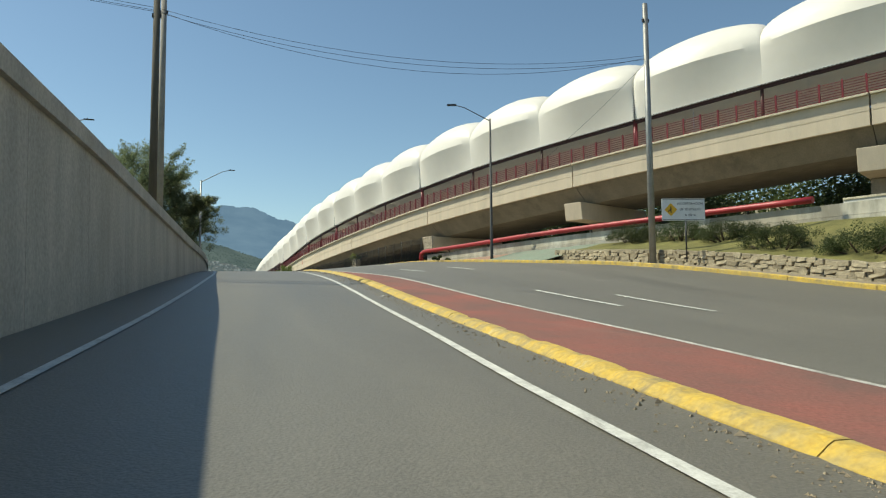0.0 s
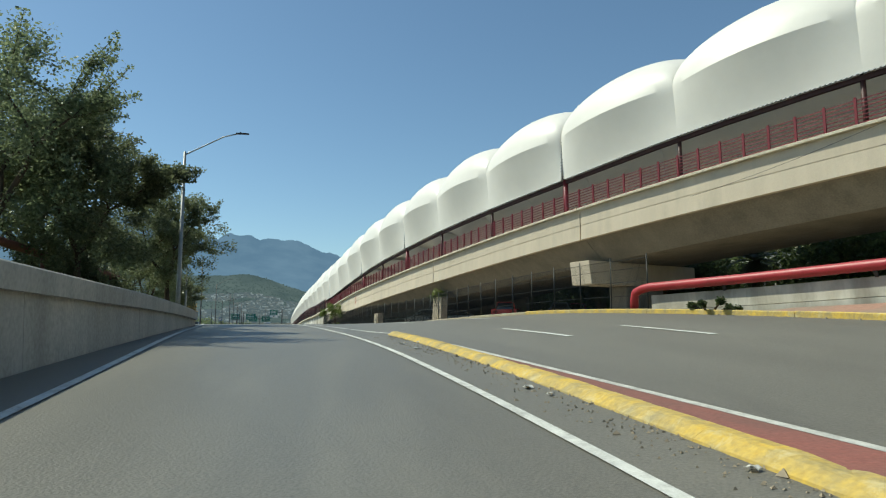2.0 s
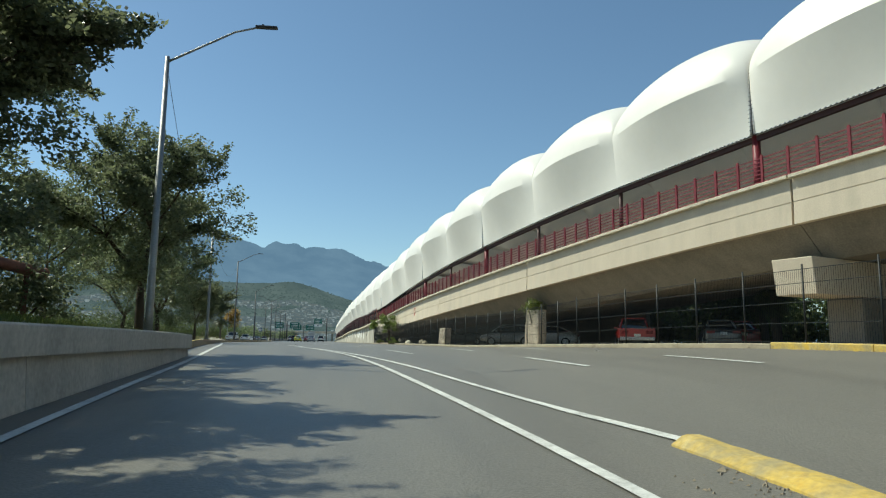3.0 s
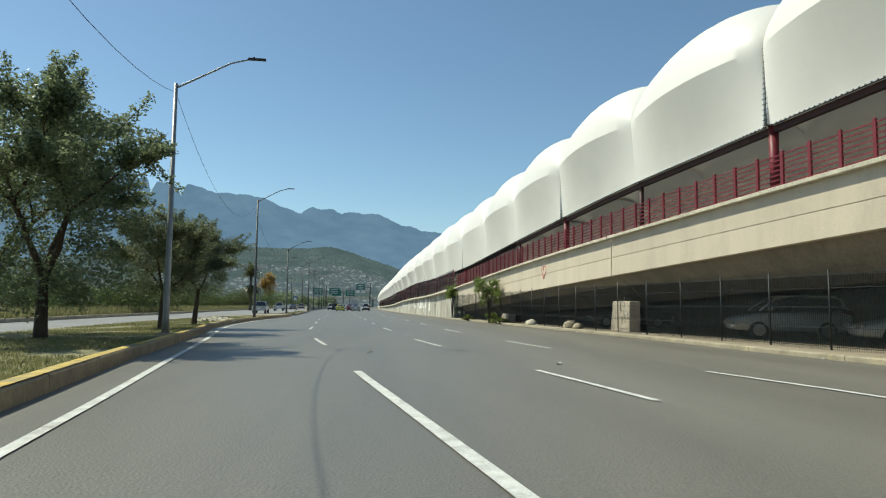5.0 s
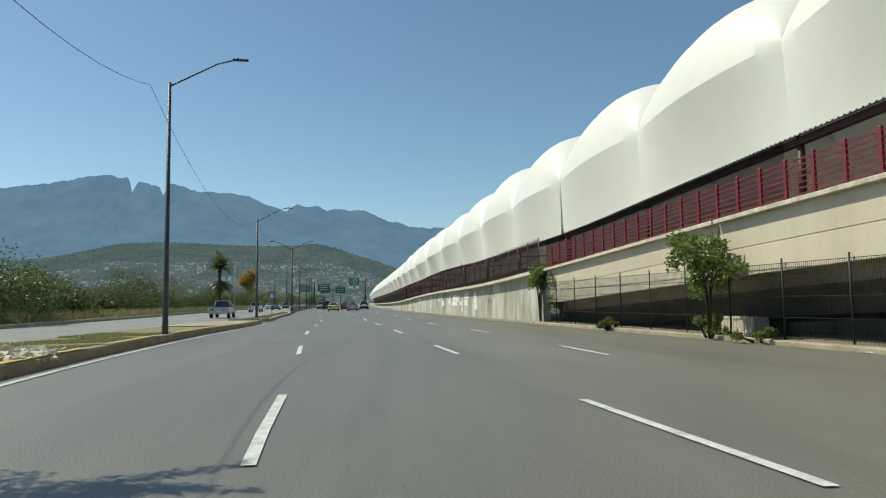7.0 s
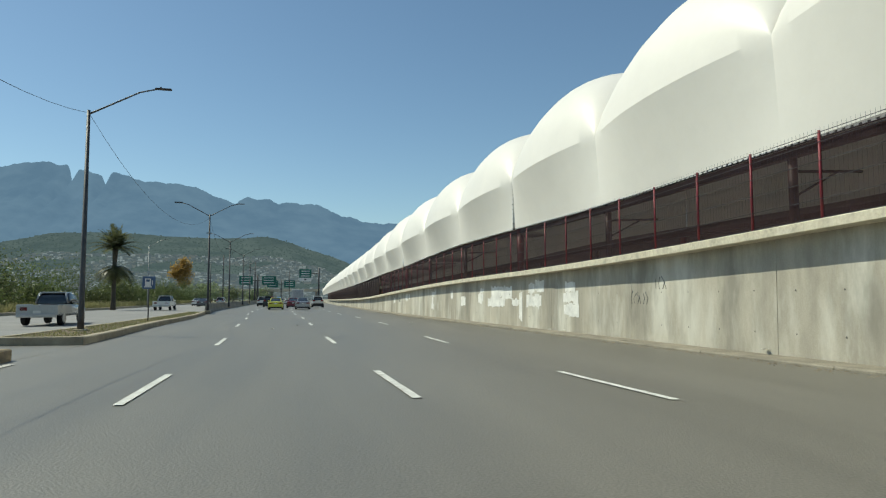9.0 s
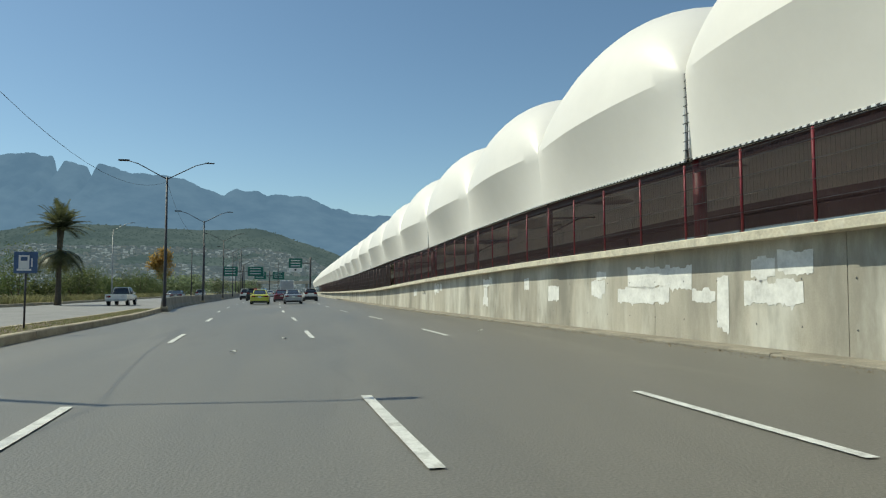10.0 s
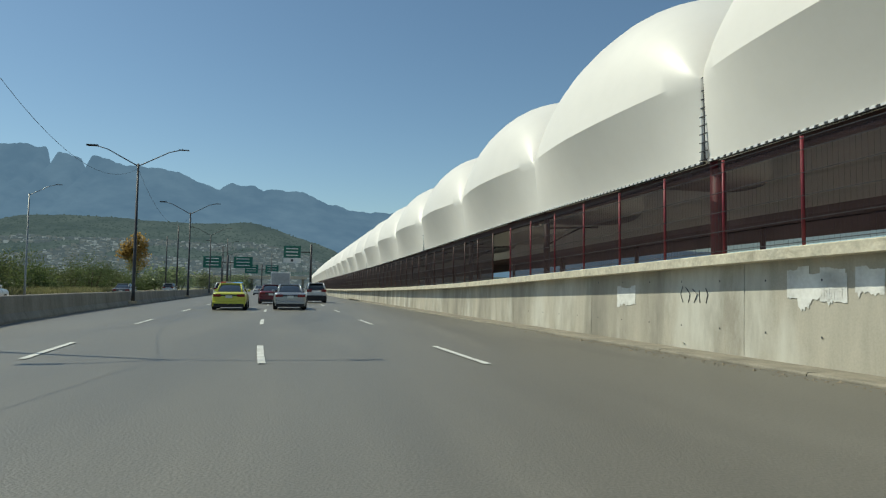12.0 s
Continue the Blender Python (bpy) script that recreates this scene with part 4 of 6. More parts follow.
for x, y in ((-14.0, 190.9), (-15.8, 219.0), (-17.1, 246.7), (-18.9, 276.0), (-20.6, 305.0), (-22.2, 336.0)):
    lamp_pole(8.4, (-1, 1), L2, (x, y, 0.3), 2, DARK_STEEL)
lamp_pole(9.75, (-1,), L1, (16.68, 39.56, -0.35), -16, LAMP_GREY)
lamp_pole(10.0, (1,), L1, (-32.4, 248.0, 0.2), 2)
lamp_pole(6.5, (1,), L1, (-11.2, 42.0, 0.9), 2)


def utility_pole(label, at, h, r0, r1, material):
    root = thing("utility_pole", label, "utility pole", at)
    tube_part("pole", [(0, 0, -0.3), (0, 0, h)], [r0, r1], material, root, 14)
    box_part("band", (-r1 - 0.05, -0.05, h - 0.9), (r1 + 0.05, 0.05, h - 0.75), DARK_STEEL, root)
    return root


utility_pole("tall dark timber utility pole behind the ramp wall", (-2.62, 26.1, 0.3), 9.4, 0.17, 0.13, mat("creosoted_timber", (0.10, 0.09, 0.075), 0.9, var=0.3, scale=3, streak=True))
utility_pole("tall concrete utility pole behind the ramp wall", (-2.55, 27.6, 0.3), 10.2, 0.15, 0.12, POLE_W)
utility_pole("tall grey steel pole on a concrete footing beside the main road", (19.2, 24.5, -1.35), 12.5, 0.16, 0.12, STEEL)
box_part("footing", (18.7, 24.05, -1.75), (19.7, 24.95, -1.3), KERB_C, None, 0.03)
tagged(bpy.data.objects["footing"], "square concrete footing of the steel pole", "footing")


def cable(name, a, b, sag, r=0.009, label="thin black overhead cable strung between poles"):
    a, b = Vector(a), Vector(b)
    pts = [a.lerp(b, k / 16) - Vector((0, 0, sag * 4 * (k / 16) * (1 - k / 16))) for k in range(17)]
    tagged(tube_part(name, pts, r, CABLE, None, 5), label, "cable")


for dz, sg in ((0.0, 1.6), (0.12, 1.2), (-0.06, 1.25)):
    cable("overhead_cable", (-2.62, 26.1, 9.1 + dz), (19.2, 24.5, 8.5 + dz), sg)
    cable("overhead_cable", (-2.62, 26.1, 9.1 + dz), (-38, 20, 12.0 + dz), 0.6)
cable("overhead_cable", (19.2, 24.5, 8.3), (21.5, 57.5, 6.3), 0.9)
LAMP_TOPS = [(-3.4, 59.9, 7.7), (-8.24, 92.6, 8.3), (-11.05, 122.0, 8.6), (-13.1, 156.6, 8.3), (-14.0, 190.9, 8.4), (-15.8, 219.0, 8.4), (-17.1, 246.7, 8.4), (-18.9, 276.0, 8.4)]
for a, b in zip(LAMP_TOPS, LAMP_TOPS[1:]):
    cable("overhead_cable", a, b, 2.0, 0.008)


# ---- distance: mountains and the built-up hill ----
def build_mountain():
    ridge = smooth_knots((-5200, 233), (-3400, 463), (-2500, 573), (-1985, 668), (-1767, 691), (-1606, 721), (-1459, 740), (-1372, 720), (-1334, 707), (-1312, 619), (-1292, 695), (-1266, 705), (-1211, 687), (-1172, 673), (-1148, 623), (-1126, 671), (-1078, 687), (-962, 651), (-748, 635), (-609, 590), (-483, 540), (-404, 567), (-212, 541), (-17, 539), (115, 483), (283, 444), (545, 438), (1200, 363), (2200, 283), (3600, 183))
    verts, faces = [], []
    xs = frange(-5000, -1900, 18) + frange(-1894, 900, 6) + frange(918, 3400, 18)
    nz = 14
    for x in xs:
        h = ridge(x) - 11 + 26 * abs(noise.noise((x * 0.0085, 3.1, 0))) + 9 * abs(noise.noise((x * 0.027, 7.7, 0))) + 3 * noise.noise((x * 0.09, 1.3, 0))
        low = sum(ridge(x + d) for d in (-240, -160, -80, 0, 80, 160, 240)) / 7
        for k in range(nz + 1):
            f = k / nz
            y = 4000 - 1500 * (1 - f) ** 1.2 + 160 * noise.noise((x * 0.0045, f * 2.0, 5)) * (1 - f)
            verts.append((x, y, -30 + (low + 30) * f ** 1.15 + (h - low) * f ** 7))
    w = nz + 1
    for i in range(len(xs) - 1):
        for k in range(nz):
            p = i * w + k
            faces.append((p, p + w, p + w + 1, p + 1))
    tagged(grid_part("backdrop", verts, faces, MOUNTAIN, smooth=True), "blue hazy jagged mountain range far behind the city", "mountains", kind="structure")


build_mountain()
hill_top = smooth_knots((-2600, 58), (-1500, 82), (-900, 86), (-639, 98), (-560, 111), (-500, 125), (-426, 128), (-313, 124), (-235, 122), (-160, 120), (-110, 122), (-83, 118), (-45, 106), (-6, 93), (30, 82), (68, 66), (110, 52), (160, 42), (400, 27), (900, 18))


def hill_point(x, f):
    h = hill_top(x)
    y = 1500 - 620 * (1 - f) ** 1.15 + 40 * noise.noise((x * 0.006, f * 2, 1))
    return Vector((x * y / 1500.0, y, -2 + (h + 2) * f ** 1.25 * (1 + 0.10 * (1 - f) * noise.noise((x * 0.01, f * 4, 7)))))


def build_hill():
    verts, faces = [], []
    xs = frange(-1900, 700, 9)
    nz = 24
    for x in xs:
        for k in range(nz + 1):
            verts.append(hill_point(x, k / nz) + Vector((0, 0, 1.6 * noise.noise((x * 0.05, k * 0.7, 2)) + 1.2 * noise.noise((x * 0.13, k * 1.1, 9)))))
        verts.append(Vector((x, 1700, -5)))
    w = nz + 2
    for i in range(len(xs) - 1):
        for k in range(w - 1):
            p = i * w + k
            faces.append((p, p + w, p + w + 1, p + 1))
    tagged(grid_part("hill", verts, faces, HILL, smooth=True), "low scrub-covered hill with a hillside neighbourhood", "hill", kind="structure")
    rnd = random.Random(4)
    sets = [([], []) for _ in HOUSE_MATS]
    for _ in range(26000):
        x = rnd.uniform(-1250, 260)
        f = rnd.random() ** 1.25 * 0.66
        if noise.noise((x * 0.008, f * 5, 11)) < -0.42 + f * 0.5:
            continue
        p = hill_point(x, f)
        a, b, h = rnd.uniform(1.0, 3.2), rnd.uniform(1.2, 3.0), rnd.uniform(1.4, 3.6)
        v, q = sets[rnd.choice((0, 1, 1, 1, 1, 2, 2))]
        i = len(v)
        for sz in (-1.5, h):
            v += [(p.x - a, p.y - b, p.z + sz), (p.x + a, p.y - b, p.z + sz), (p.x + a, p.y + b, p.z + sz), (p.x - a, p.y + b, p.z + sz)]
        q += [(i, i + 1, i + 5, i + 4), (i + 1, i + 2, i + 6, i + 5), (i + 2, i + 3, i + 7, i + 6), (i + 3, i, i + 4, i + 7), (i + 4, i + 5, i + 6, i + 7)]
    for (v, q), m in zip(sets, HOUSE_MATS):
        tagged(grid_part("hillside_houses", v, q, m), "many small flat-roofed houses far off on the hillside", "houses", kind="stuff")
    v, q = [], []
    for _ in range(9000):
        x = rnd.uniform(-1350, 330)
        f = rnd.random() ** 0.9
        p = hill_point(x, f)
        r, h = rnd.uniform(1.2, 3.0), rnd.uniform(1.2, 3.0)
        i = len(v)
        v += [(p.x + r * math.cos(k * 1.571 + x), p.y + r * math.sin(k * 1.571 + x), p.z + h * rnd.uniform(0.2, 0.5)) for k in range(4)] + [(p.x, p.y, p.z + h), (p.x, p.y, p.z - 1.5)]
        for k in range(4):
            q += [(i + k, i + (k + 1) % 4, i + 4), (i + (k + 1) % 4, i + k, i + 5)]
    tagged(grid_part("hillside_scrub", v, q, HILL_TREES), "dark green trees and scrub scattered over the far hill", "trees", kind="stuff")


build_hill()


# ---- plants ----
def leaf_cloud(centres, count, size, spread, rnd, droop=0.0):
    """Small leaves scattered round cluster centres (point, radius)."""
    weights = [r ** 1.6 for _, r in centres]
    verts, faces = [], []
    picks = rnd.choices(range(len(centres)), weights, k=count)
    for i in picks:
        c, r = centres[i]
        d = Vector((rnd.gauss(0, 1), rnd.gauss(0, 1), rnd.gauss(0, 0.8))).normalized() * (r * rnd.random() ** 0.45 * spread)
        p = c + d
        a = Vector((rnd.gauss(0, 1), rnd.gauss(0, 1), rnd.gauss(0, 0.6) - droop)).normalized()
        b = a.cross(Vector((rnd.gauss(0, 1), rnd.gauss(0, 1), rnd.gauss(0, 1)))).normalized()
        s = size * rnd.uniform(0.6, 1.3)
        n = len(verts)
        verts += [p, p + a * s * 0.5 + b * s * 0.28, p + a * s, p + a * s * 0.5 - b * s * 0.28]
        faces.append((n, n + 1, n + 2, n + 3))
    return verts, faces


def tree(label, at, height, spread, seed, leaves=9000, size=0.13, leaf=LEAF, trunk_r=0.16, fork=0.3, low=0.32, name="tree", group="roadside trees", bare=0.0):
    rnd = random.Random(seed)
    root = thing(name, label, "tree", at, group)
    bm = bmesh.new()
    tips = []

    def grow(p, d, length, r, depth):
        pts, rad = [p], [r]
        n = 4
        for k in range(n):
            j = 0.02 if depth == 0 else 0.13
            d = (d + Vector((rnd.gauss(0, j), rnd.gauss(0, j), rnd.gauss(0.03, 0.06)))).normalized()
            p = p + d * length / n
            pts.append(p)
            rad.append(r * (1 - 0.42 * (k + 1) / n))
        add_tube(bm, pts, rad, 7 if depth < 2 else 5, caps=depth == 0)
        if depth >= 2:
            tips.append((pts[2], length * 0.42))
        tips.append((p, length * (0.55 if depth >= 2 else 0.4))) if depth >= 1 else None
        if depth < 3:
            m = rnd.choice((3, 4)) if depth < 2 else rnd.choice((2, 3))
            base = rnd.uniform(0, math.tau)
            for k in range(m):
                a = base + k * math.tau / m + rnd.uniform(-0.35, 0.35)
                tilt = rnd.uniform(0.45, 1.0) if depth else rnd.uniform(0.4, 0.85)
                side = Vector((math.cos(a) * spread, math.sin(a) * spread, 0))
                nd = (d * math.cos(tilt) + side * math.sin(tilt)).normalized()
                grow(p if k else pts[-1], nd, length * rnd.uniform(0.62, 0.85), rad[-1] * 0.72, depth + 1)

    trunk_h = height * fork
    grow(Vector((0, 0, -0.1)), Vector((rnd.uniform(-0.03, 0.03), rnd.uniform(-0.03, 0.03), 1)).normalized(), trunk_h, trunk_r, 0)
    hi = max(c.z for c, _ in tips)
    k = (height * 0.93) / hi
    wide = max(1e-3, max(math.hypot(c.x, c.y) for c, _ in tips))
    kx = min(1.5, spread * height * 0.42 / wide)
    for v in bm.verts:
        t = max(0.0, (v.co.z - trunk_h * 0.9) / max(0.1, hi - trunk_h))
        v.co.x *= 1 + (kx - 1) * min(1, t * 2)
        v.co.y *= 1 + (kx - 1) * min(1, t * 2)
        if v.co.z > trunk_h:
            v.co.z = trunk_h + (v.co.z - trunk_h) * (height * 0.93 - trunk_h) / max(0.1, hi - trunk_h)
    tips2 = []
    for c, r in tips:
        t = max(0.0, (c.z - trunk_h * 0.9) / max(0.1, hi - trunk_h))
        z = trunk_h + (c.z - trunk_h) * (height * 0.93 - trunk_h) / max(0.1, hi - trunk_h) if c.z > trunk_h else c.z
        f = 1 + (kx - 1) * min(1, t * 2)
        if z > height * low:
            tips2.append((Vector((c.x * f, c.y * f, z)), r * rnd.uniform(0.7, 1.15)))
    part("trunk", bm, BARK, root)
    rad = spread * height * 0.36
    sprays = bmesh.new()
    outer = sorted(tips2, key=lambda c: -math.hypot(c[0].x, c[0].y) - 0.5 * c[0].z)[: max(20, len(tips2) * 2 // 3)]
    for _ in range(95):
        c, r = rnd.choice(outer)
        d = Vector((c.x, c.y, (c.z - height * 0.55) * 0.9 + 0.3)).normalized()
        d = (d + Vector((rnd.gauss(0, 0.45), rnd.gauss(0, 0.45), rnd.gauss(0, 0.35)))).normalized()
        length = height * rnd.uniform(0.10, 0.22)
        pts = [c + d * (length * k / 5) - Vector((0, 0, 0.05 * length * (k / 5) ** 2)) for k in range(6)]
        add_tube(sprays, pts, [0.02, 0.016, 0.013, 0.011, 0.009, 0.006], 4)
        for k, p in enumerate(pts[1:]):
            tips2.append((p, height * 0.030 * (1.25 - 0.15 * k)))
    tagged(part("twig_spray", sprays, BARK, root), kind="stuff")
    for _ in range(85):
        a, q, up = rnd.uniform(0, math.tau), rnd.random() ** 0.5, rnd.uniform(-1, 1)
        k2 = math.sqrt(max(0.0, 1 - up * up * 0.9)) * rad * q * rnd.uniform(0.75, 1.15)
        z = height * (low + 0.06 + (0.93 - low) * (0.5 + 0.5 * up))
        tips2.append((Vector((math.cos(a) * k2, math.sin(a) * k2, z)), height * rnd.uniform(0.05, 0.10)))
    v, f = leaf_cloud(tips2, int(leaves * 1.9), size, 1.0, rnd)
    grid_part("crown", v, f, leaf, root)
    return root


T1 = "dark green leafy evergreen oak growing on the grass"
tree(T1, (-6.6, 48.6, 0.75), 7.4, 1.2, 11, 20000, 0.12, trunk_r=0.2, fork=0.28, low=0.18)
tree(T1, (-5.4, 52.2, 0.6), 6.2, 1.25, 12, 36000, 0.11, fork=0.26, low=0.1)
tree(T1, (-8.8, 56.5, 0.7), 8.2, 1.3, 13, 26000, 0.13, trunk_r=0.2, fork=0.26, low=0.08)
tree(T1, (-4.3, 62.4, 0.38), 6.0, 1.3, 14, 26000, 0.11, fork=0.26, low=0.15)
tree(T1, (-9.2, 40.0, 0.85), 4.9, 1.3, 15, 12000, 0.18, trunk_r=0.2)
tree(T1, (-13.5, 47.0, 0.9), 5.6, 1.3, 16, 12000, 0.2, trunk_r=0.22)
tree(T1, (-14.0, 58.0, 0.8), 8.5, 1.3, 17, 13000, 0.2, trunk_r=0.2, low=0.08)
tree(T1, (-11.3, 91.0, 0.12), 7.7, 1.15, 21, 30000, 0.12, trunk_r=0.22, fork=0.25, low=0.1)
tree(T1, (-14.6, 94.0, 0.12), 7.6, 1.25, 22, 20000, 0.12, trunk_r=0.2, fork=0.26, low=0.08)
tree(T1, (-10.6, 99.6, 0.12), 5.0, 1.25, 23, 28000, 0.085, trunk_r=0.14, fork=0.34, low=0.26)
tree(T1, (-10.9, 105.9, 0.12), 5.3, 0.98, 24, 30000, 0.085, trunk_r=0.15, fork=0.36, low=0.26)
tree(T1, (-12.6, 76.0, 0.12), 7.6, 1.25, 25, 10000, 0.18, trunk_r=0.2)
tree("orange autumn tree among far roadside shrubs", (-49.0, 366, 0), 14.5, 0.5, 31, 2000, 0.6, LEAF_O, trunk_r=0.3, low=0.3)


def shrub(label, at, rx, ry, h, seed, n=2600, size=0.22, leaf=LEAF_B, name="shrub", category="shrub", group="", rz=0.0, clumps=5.0):
    rnd = random.Random(seed)
    root = thing(name, label, category, at, group, rz=rz)
    cs = []
    for _ in range(max(8, int(rx * ry * clumps))):
        a, q = rnd.uniform(0, math.tau), rnd.random() ** 0.6
        z = h * rnd.uniform(0.22, 0.9) * (1 - 0.45 * q * q)
        cs.append((Vector((math.cos(a) * rx * q * 0.85, math.sin(a) * ry * q * 0.85, z)), h * rnd.uniform(0.16, 0.3)))
    v, f = leaf_cloud(cs, n, size, 1.05, rnd)
    v = [Vector((p.x, p.y, max(p.z, 0.0))) for p in v]
    grid_part("foliage", v, f, leaf, root)
    bm = bmesh.new()
    for c, r in cs[:12]:
        add_tube(bm, [(c.x * 0.3, c.y * 0.3, -0.05), (c.x * 0.75, c.y * 0.75, c.z * 0.6), c], [0.05, 0.03, 0.012], 5)
    part("stem", bm, BARK, root)
    return root


rnd0 = random.Random(77)
for k in range(64):
    y = 96 + k * 4.2 + rnd0.uniform(-1.5, 1.5)
    x = opp_far_x(y) - rnd0.uniform(3.5, 10)
    h = rnd0.choice((1.6, 2.6, 3.6, 4.8, 6.2)) * rnd0.uniform(0.85, 1.15) * (0.8 if y < 150 else 1.1)
    r = 1.2 + 0.42 * h
    shrub("wild green scrub bush beyond the side road", (x, y, 0.1), r * rnd0.uniform(0.8, 1.2), r * rnd0.uniform(0.8, 1.2), h, 200 + k, 2600, 0.26, LEAF_B, group="roadside scrub")
for k in range(26):
    y = 60 + k * 14 + rnd0.uniform(-4, 4)
    x = opp_far_x(y) - rnd0.uniform(13, 24)
    shrub("tall dusty green thicket behind the side road", (x, y, 0.1), 5.0, 4.6, rnd0.uniform(3.5, 5.6), 300 + k, 1900, 0.5, LEAF_B, group="thickets")
for k in range(22):
    y = 340 + k * 11
    x = -34 - rnd0.uniform(0, 26) if k % 2 else rnd0.uniform(8, 30)
    shrub("far dark green roadside trees in haze", (x, y, 0.0), 6.5, 5.0, rnd0.uniform(5, 8.5), 400 + k, 1300, 0.8, LEAF, group="far trees")


def palm(label, at, h, seed, frond=3.2, n=34, skirt=0):
    rnd = random.Random(seed)
    root = thing("palm_tree", label, "palm tree", at)
    bm = bmesh.new()
    pts = [(0, 0, -0.2)] + [(0.02 * math.sin(k), 0.02 * k, h * k / 8) for k in range(1, 9)]
    add_tube(bm, pts, [0.34, 0.27, 0.25, 0.24, 0.23, 0.23, 0.24, 0.28, 0.34], 12)
    part("trunk", bm, PALM_BARK, root)
    verts, faces = [], []
    for i in range(n):
        a = i * 2.399 + rnd.uniform(-0.1, 0.1)
        dead = i >= n - skirt
        up = 1.4 - (1.9 if skirt else 2.75) * (i / n) ** 1.15 + rnd.uniform(-0.1, 0.1)
        p = Vector((0.02, 0.16, h))
        if dead:
            up, p.z = rnd.uniform(-0.1, 0.45), h * rnd.uniform(0.6, 0.74)
        d = Vector((math.cos(a) * math.cos(up), math.sin(a) * math.cos(up), math.sin(up)))
        length = frond * rnd.uniform(0.8, 1.1)
        side = Vector((-math.sin(a), math.cos(a), 0))
        for k in range(22):
            q = p + d * length / 22
            d = (d + Vector((0, 0, -0.085 if dead else -0.055))).normalized()
            w = 0.62 * math.sin(math.pi * (0.08 + 0.9 * k / 22)) ** 0.7
            for s in (-1, 1):
                tip = p + side * s * w + d * 0.28 - Vector((0, 0, 0.22 * w))
                j = len(verts)
                verts += [p, q, tip + d * 0.03, tip]
                faces.append((j, j + 1, j + 2, j + 3))
            p = q
    grid_part("fronds", verts, faces, LEAF_P, root)
    return root


palm("tall palm with a grey trunk and drooping dry fronds", (-29.0, 217, 0.1), 7.3, 5, 3.0, 62, 22)
palm("small fan palm behind the viaduct", (24.0, 74.0, 0.2), 3.2, 6, 1.6, 22)
palm("small fan palm behind the viaduct", (27.0, 79.5, 0.2), 3.6, 7, 1.6, 22)
palm("small fan palm behind the viaduct", (31.5, 66.0, 0.3), 3.8, 8, 1.8, 22)
for k in range(24):
    y = 14 + k * 3.9
    x = viaduct_x(y) + 13 + (k % 3) * 4.0 + rnd0.uniform(0, 2)
    shrub("dense green garden trees behind the viaduct", (x, y, land(x, y)), 3.8, 3.8, rnd0.uniform(6.0, 9.0), 500 + k, 6000, 0.34, LEAF_B, group="garden trees")


for k in range(12):
    y = 18 + k * 6.5
    x = viaduct_x(y) + 27 + rnd0.uniform(0, 5)
    shrub("tall dark garden trees far behind the viaduct", (x, y, land(x, y) - 0.2), 5.5, 5.5, rnd0.uniform(9.5, 12.5), 560 + k, 5200, 0.5, LEAF_B, group="garden trees")


for k, (x, y) in enumerate(((28.5, 97), (32.5, 94.5), (36.5, 91.0), (40.0, 86.5), (43.0, 81.5))):
    shrub("dense green garden trees behind the viaduct", (x, y, land(x, y)), 3.4, 3.4, 5.2, 590 + k, 8000, 0.34, LEAF_B, group="garden trees")
for k, (x, y, r, h) in enumerate(((-5.7, 53.6, 1.1, 1.7), (-7.3, 54.6, 1.5, 2.3), (-9.6, 59.5, 2.0, 2.6), (-6.8, 59.6, 1.5, 2.2), (-10.4, 55.0, 1.6, 2.0))):
    shrub("leafy green undergrowth at the foot of the oaks", (x, y, 0.45), r, r, h, 600 + k, 5200, 0.12, LEAF, group="undergrowth", clumps=8)


def grass_tufts(name, label, spots, seed, n, blade_h, material, broad=1.0):
    rnd = random.Random(seed)
    verts, faces = [], []
    for _ in range(n):
        x, y, z = spots(rnd)
        a = rnd.uniform(0, math.tau)
        h = blade_h * rnd.uniform(0.4, 1.2)
        w = (0.012 + 0.012 * rnd.random()) * broad
        i = len(verts)
        lean = Vector((rnd.gauss(0, 0.35), rnd.gauss(0, 0.35), 1)) * h
        verts += [(x - math.cos(a) * w, y - math.sin(a) * w, z - 0.02), (x + math.cos(a) * w, y + math.sin(a) * w, z - 0.02), (x + lean.x, y + lean.y, z + lean.z)]
        faces.append((i, i + 1, i + 2))
    tagged(grid_part(name, verts, faces, material), label, "grass", kind="stuff")


def median_spot(rnd):
    y = rnd.uniform(64, 130)
    a, b = opp_near_x(y) + 0.3, left_kerb_x(y) - 0.3
    x = a + (b - a) * rnd.random() ** 0.7
    while noise.noise((x * 0.35, y * 0.35, 4)) < -0.15:
        y = rnd.uniform(64, 130)
        a, b = opp_near_x(y) + 0.3, left_kerb_x(y) - 0.3
        x = a + (b - a) * rnd.random() ** 0.7
    return x, y, land(x, y) + 0.21


def terrace_spot(rnd):
    y = rnd.uniform(26, 64)
    x = ramp_wall_x(y) - 0.55 - 9 * rnd.random() ** 1.5
    return x, y, terrace_z(x, y)


grass_tufts("grass", "short dry grass on the road median", median_spot, 1, 60000, 0.06, BLADE)
def far_kerb_spot(rnd):
    k = rnd.random()
    y = 96 + int(k * 60) * 3.6 + rnd.gauss(0, 1.5)
    x = opp_far_x(y) - 0.9 - abs(rnd.gauss(0, 1.3))
    return x, y, land(x, y) + 0.12


def narrow_median_spot(rnd):
    y = rnd.uniform(151.5, 191)
    a, b = opp_near_x(y) + 0.3, left_kerb_x(y) - 0.35
    return a + (b - a) * rnd.random(), y, land(a, y) + 0.16


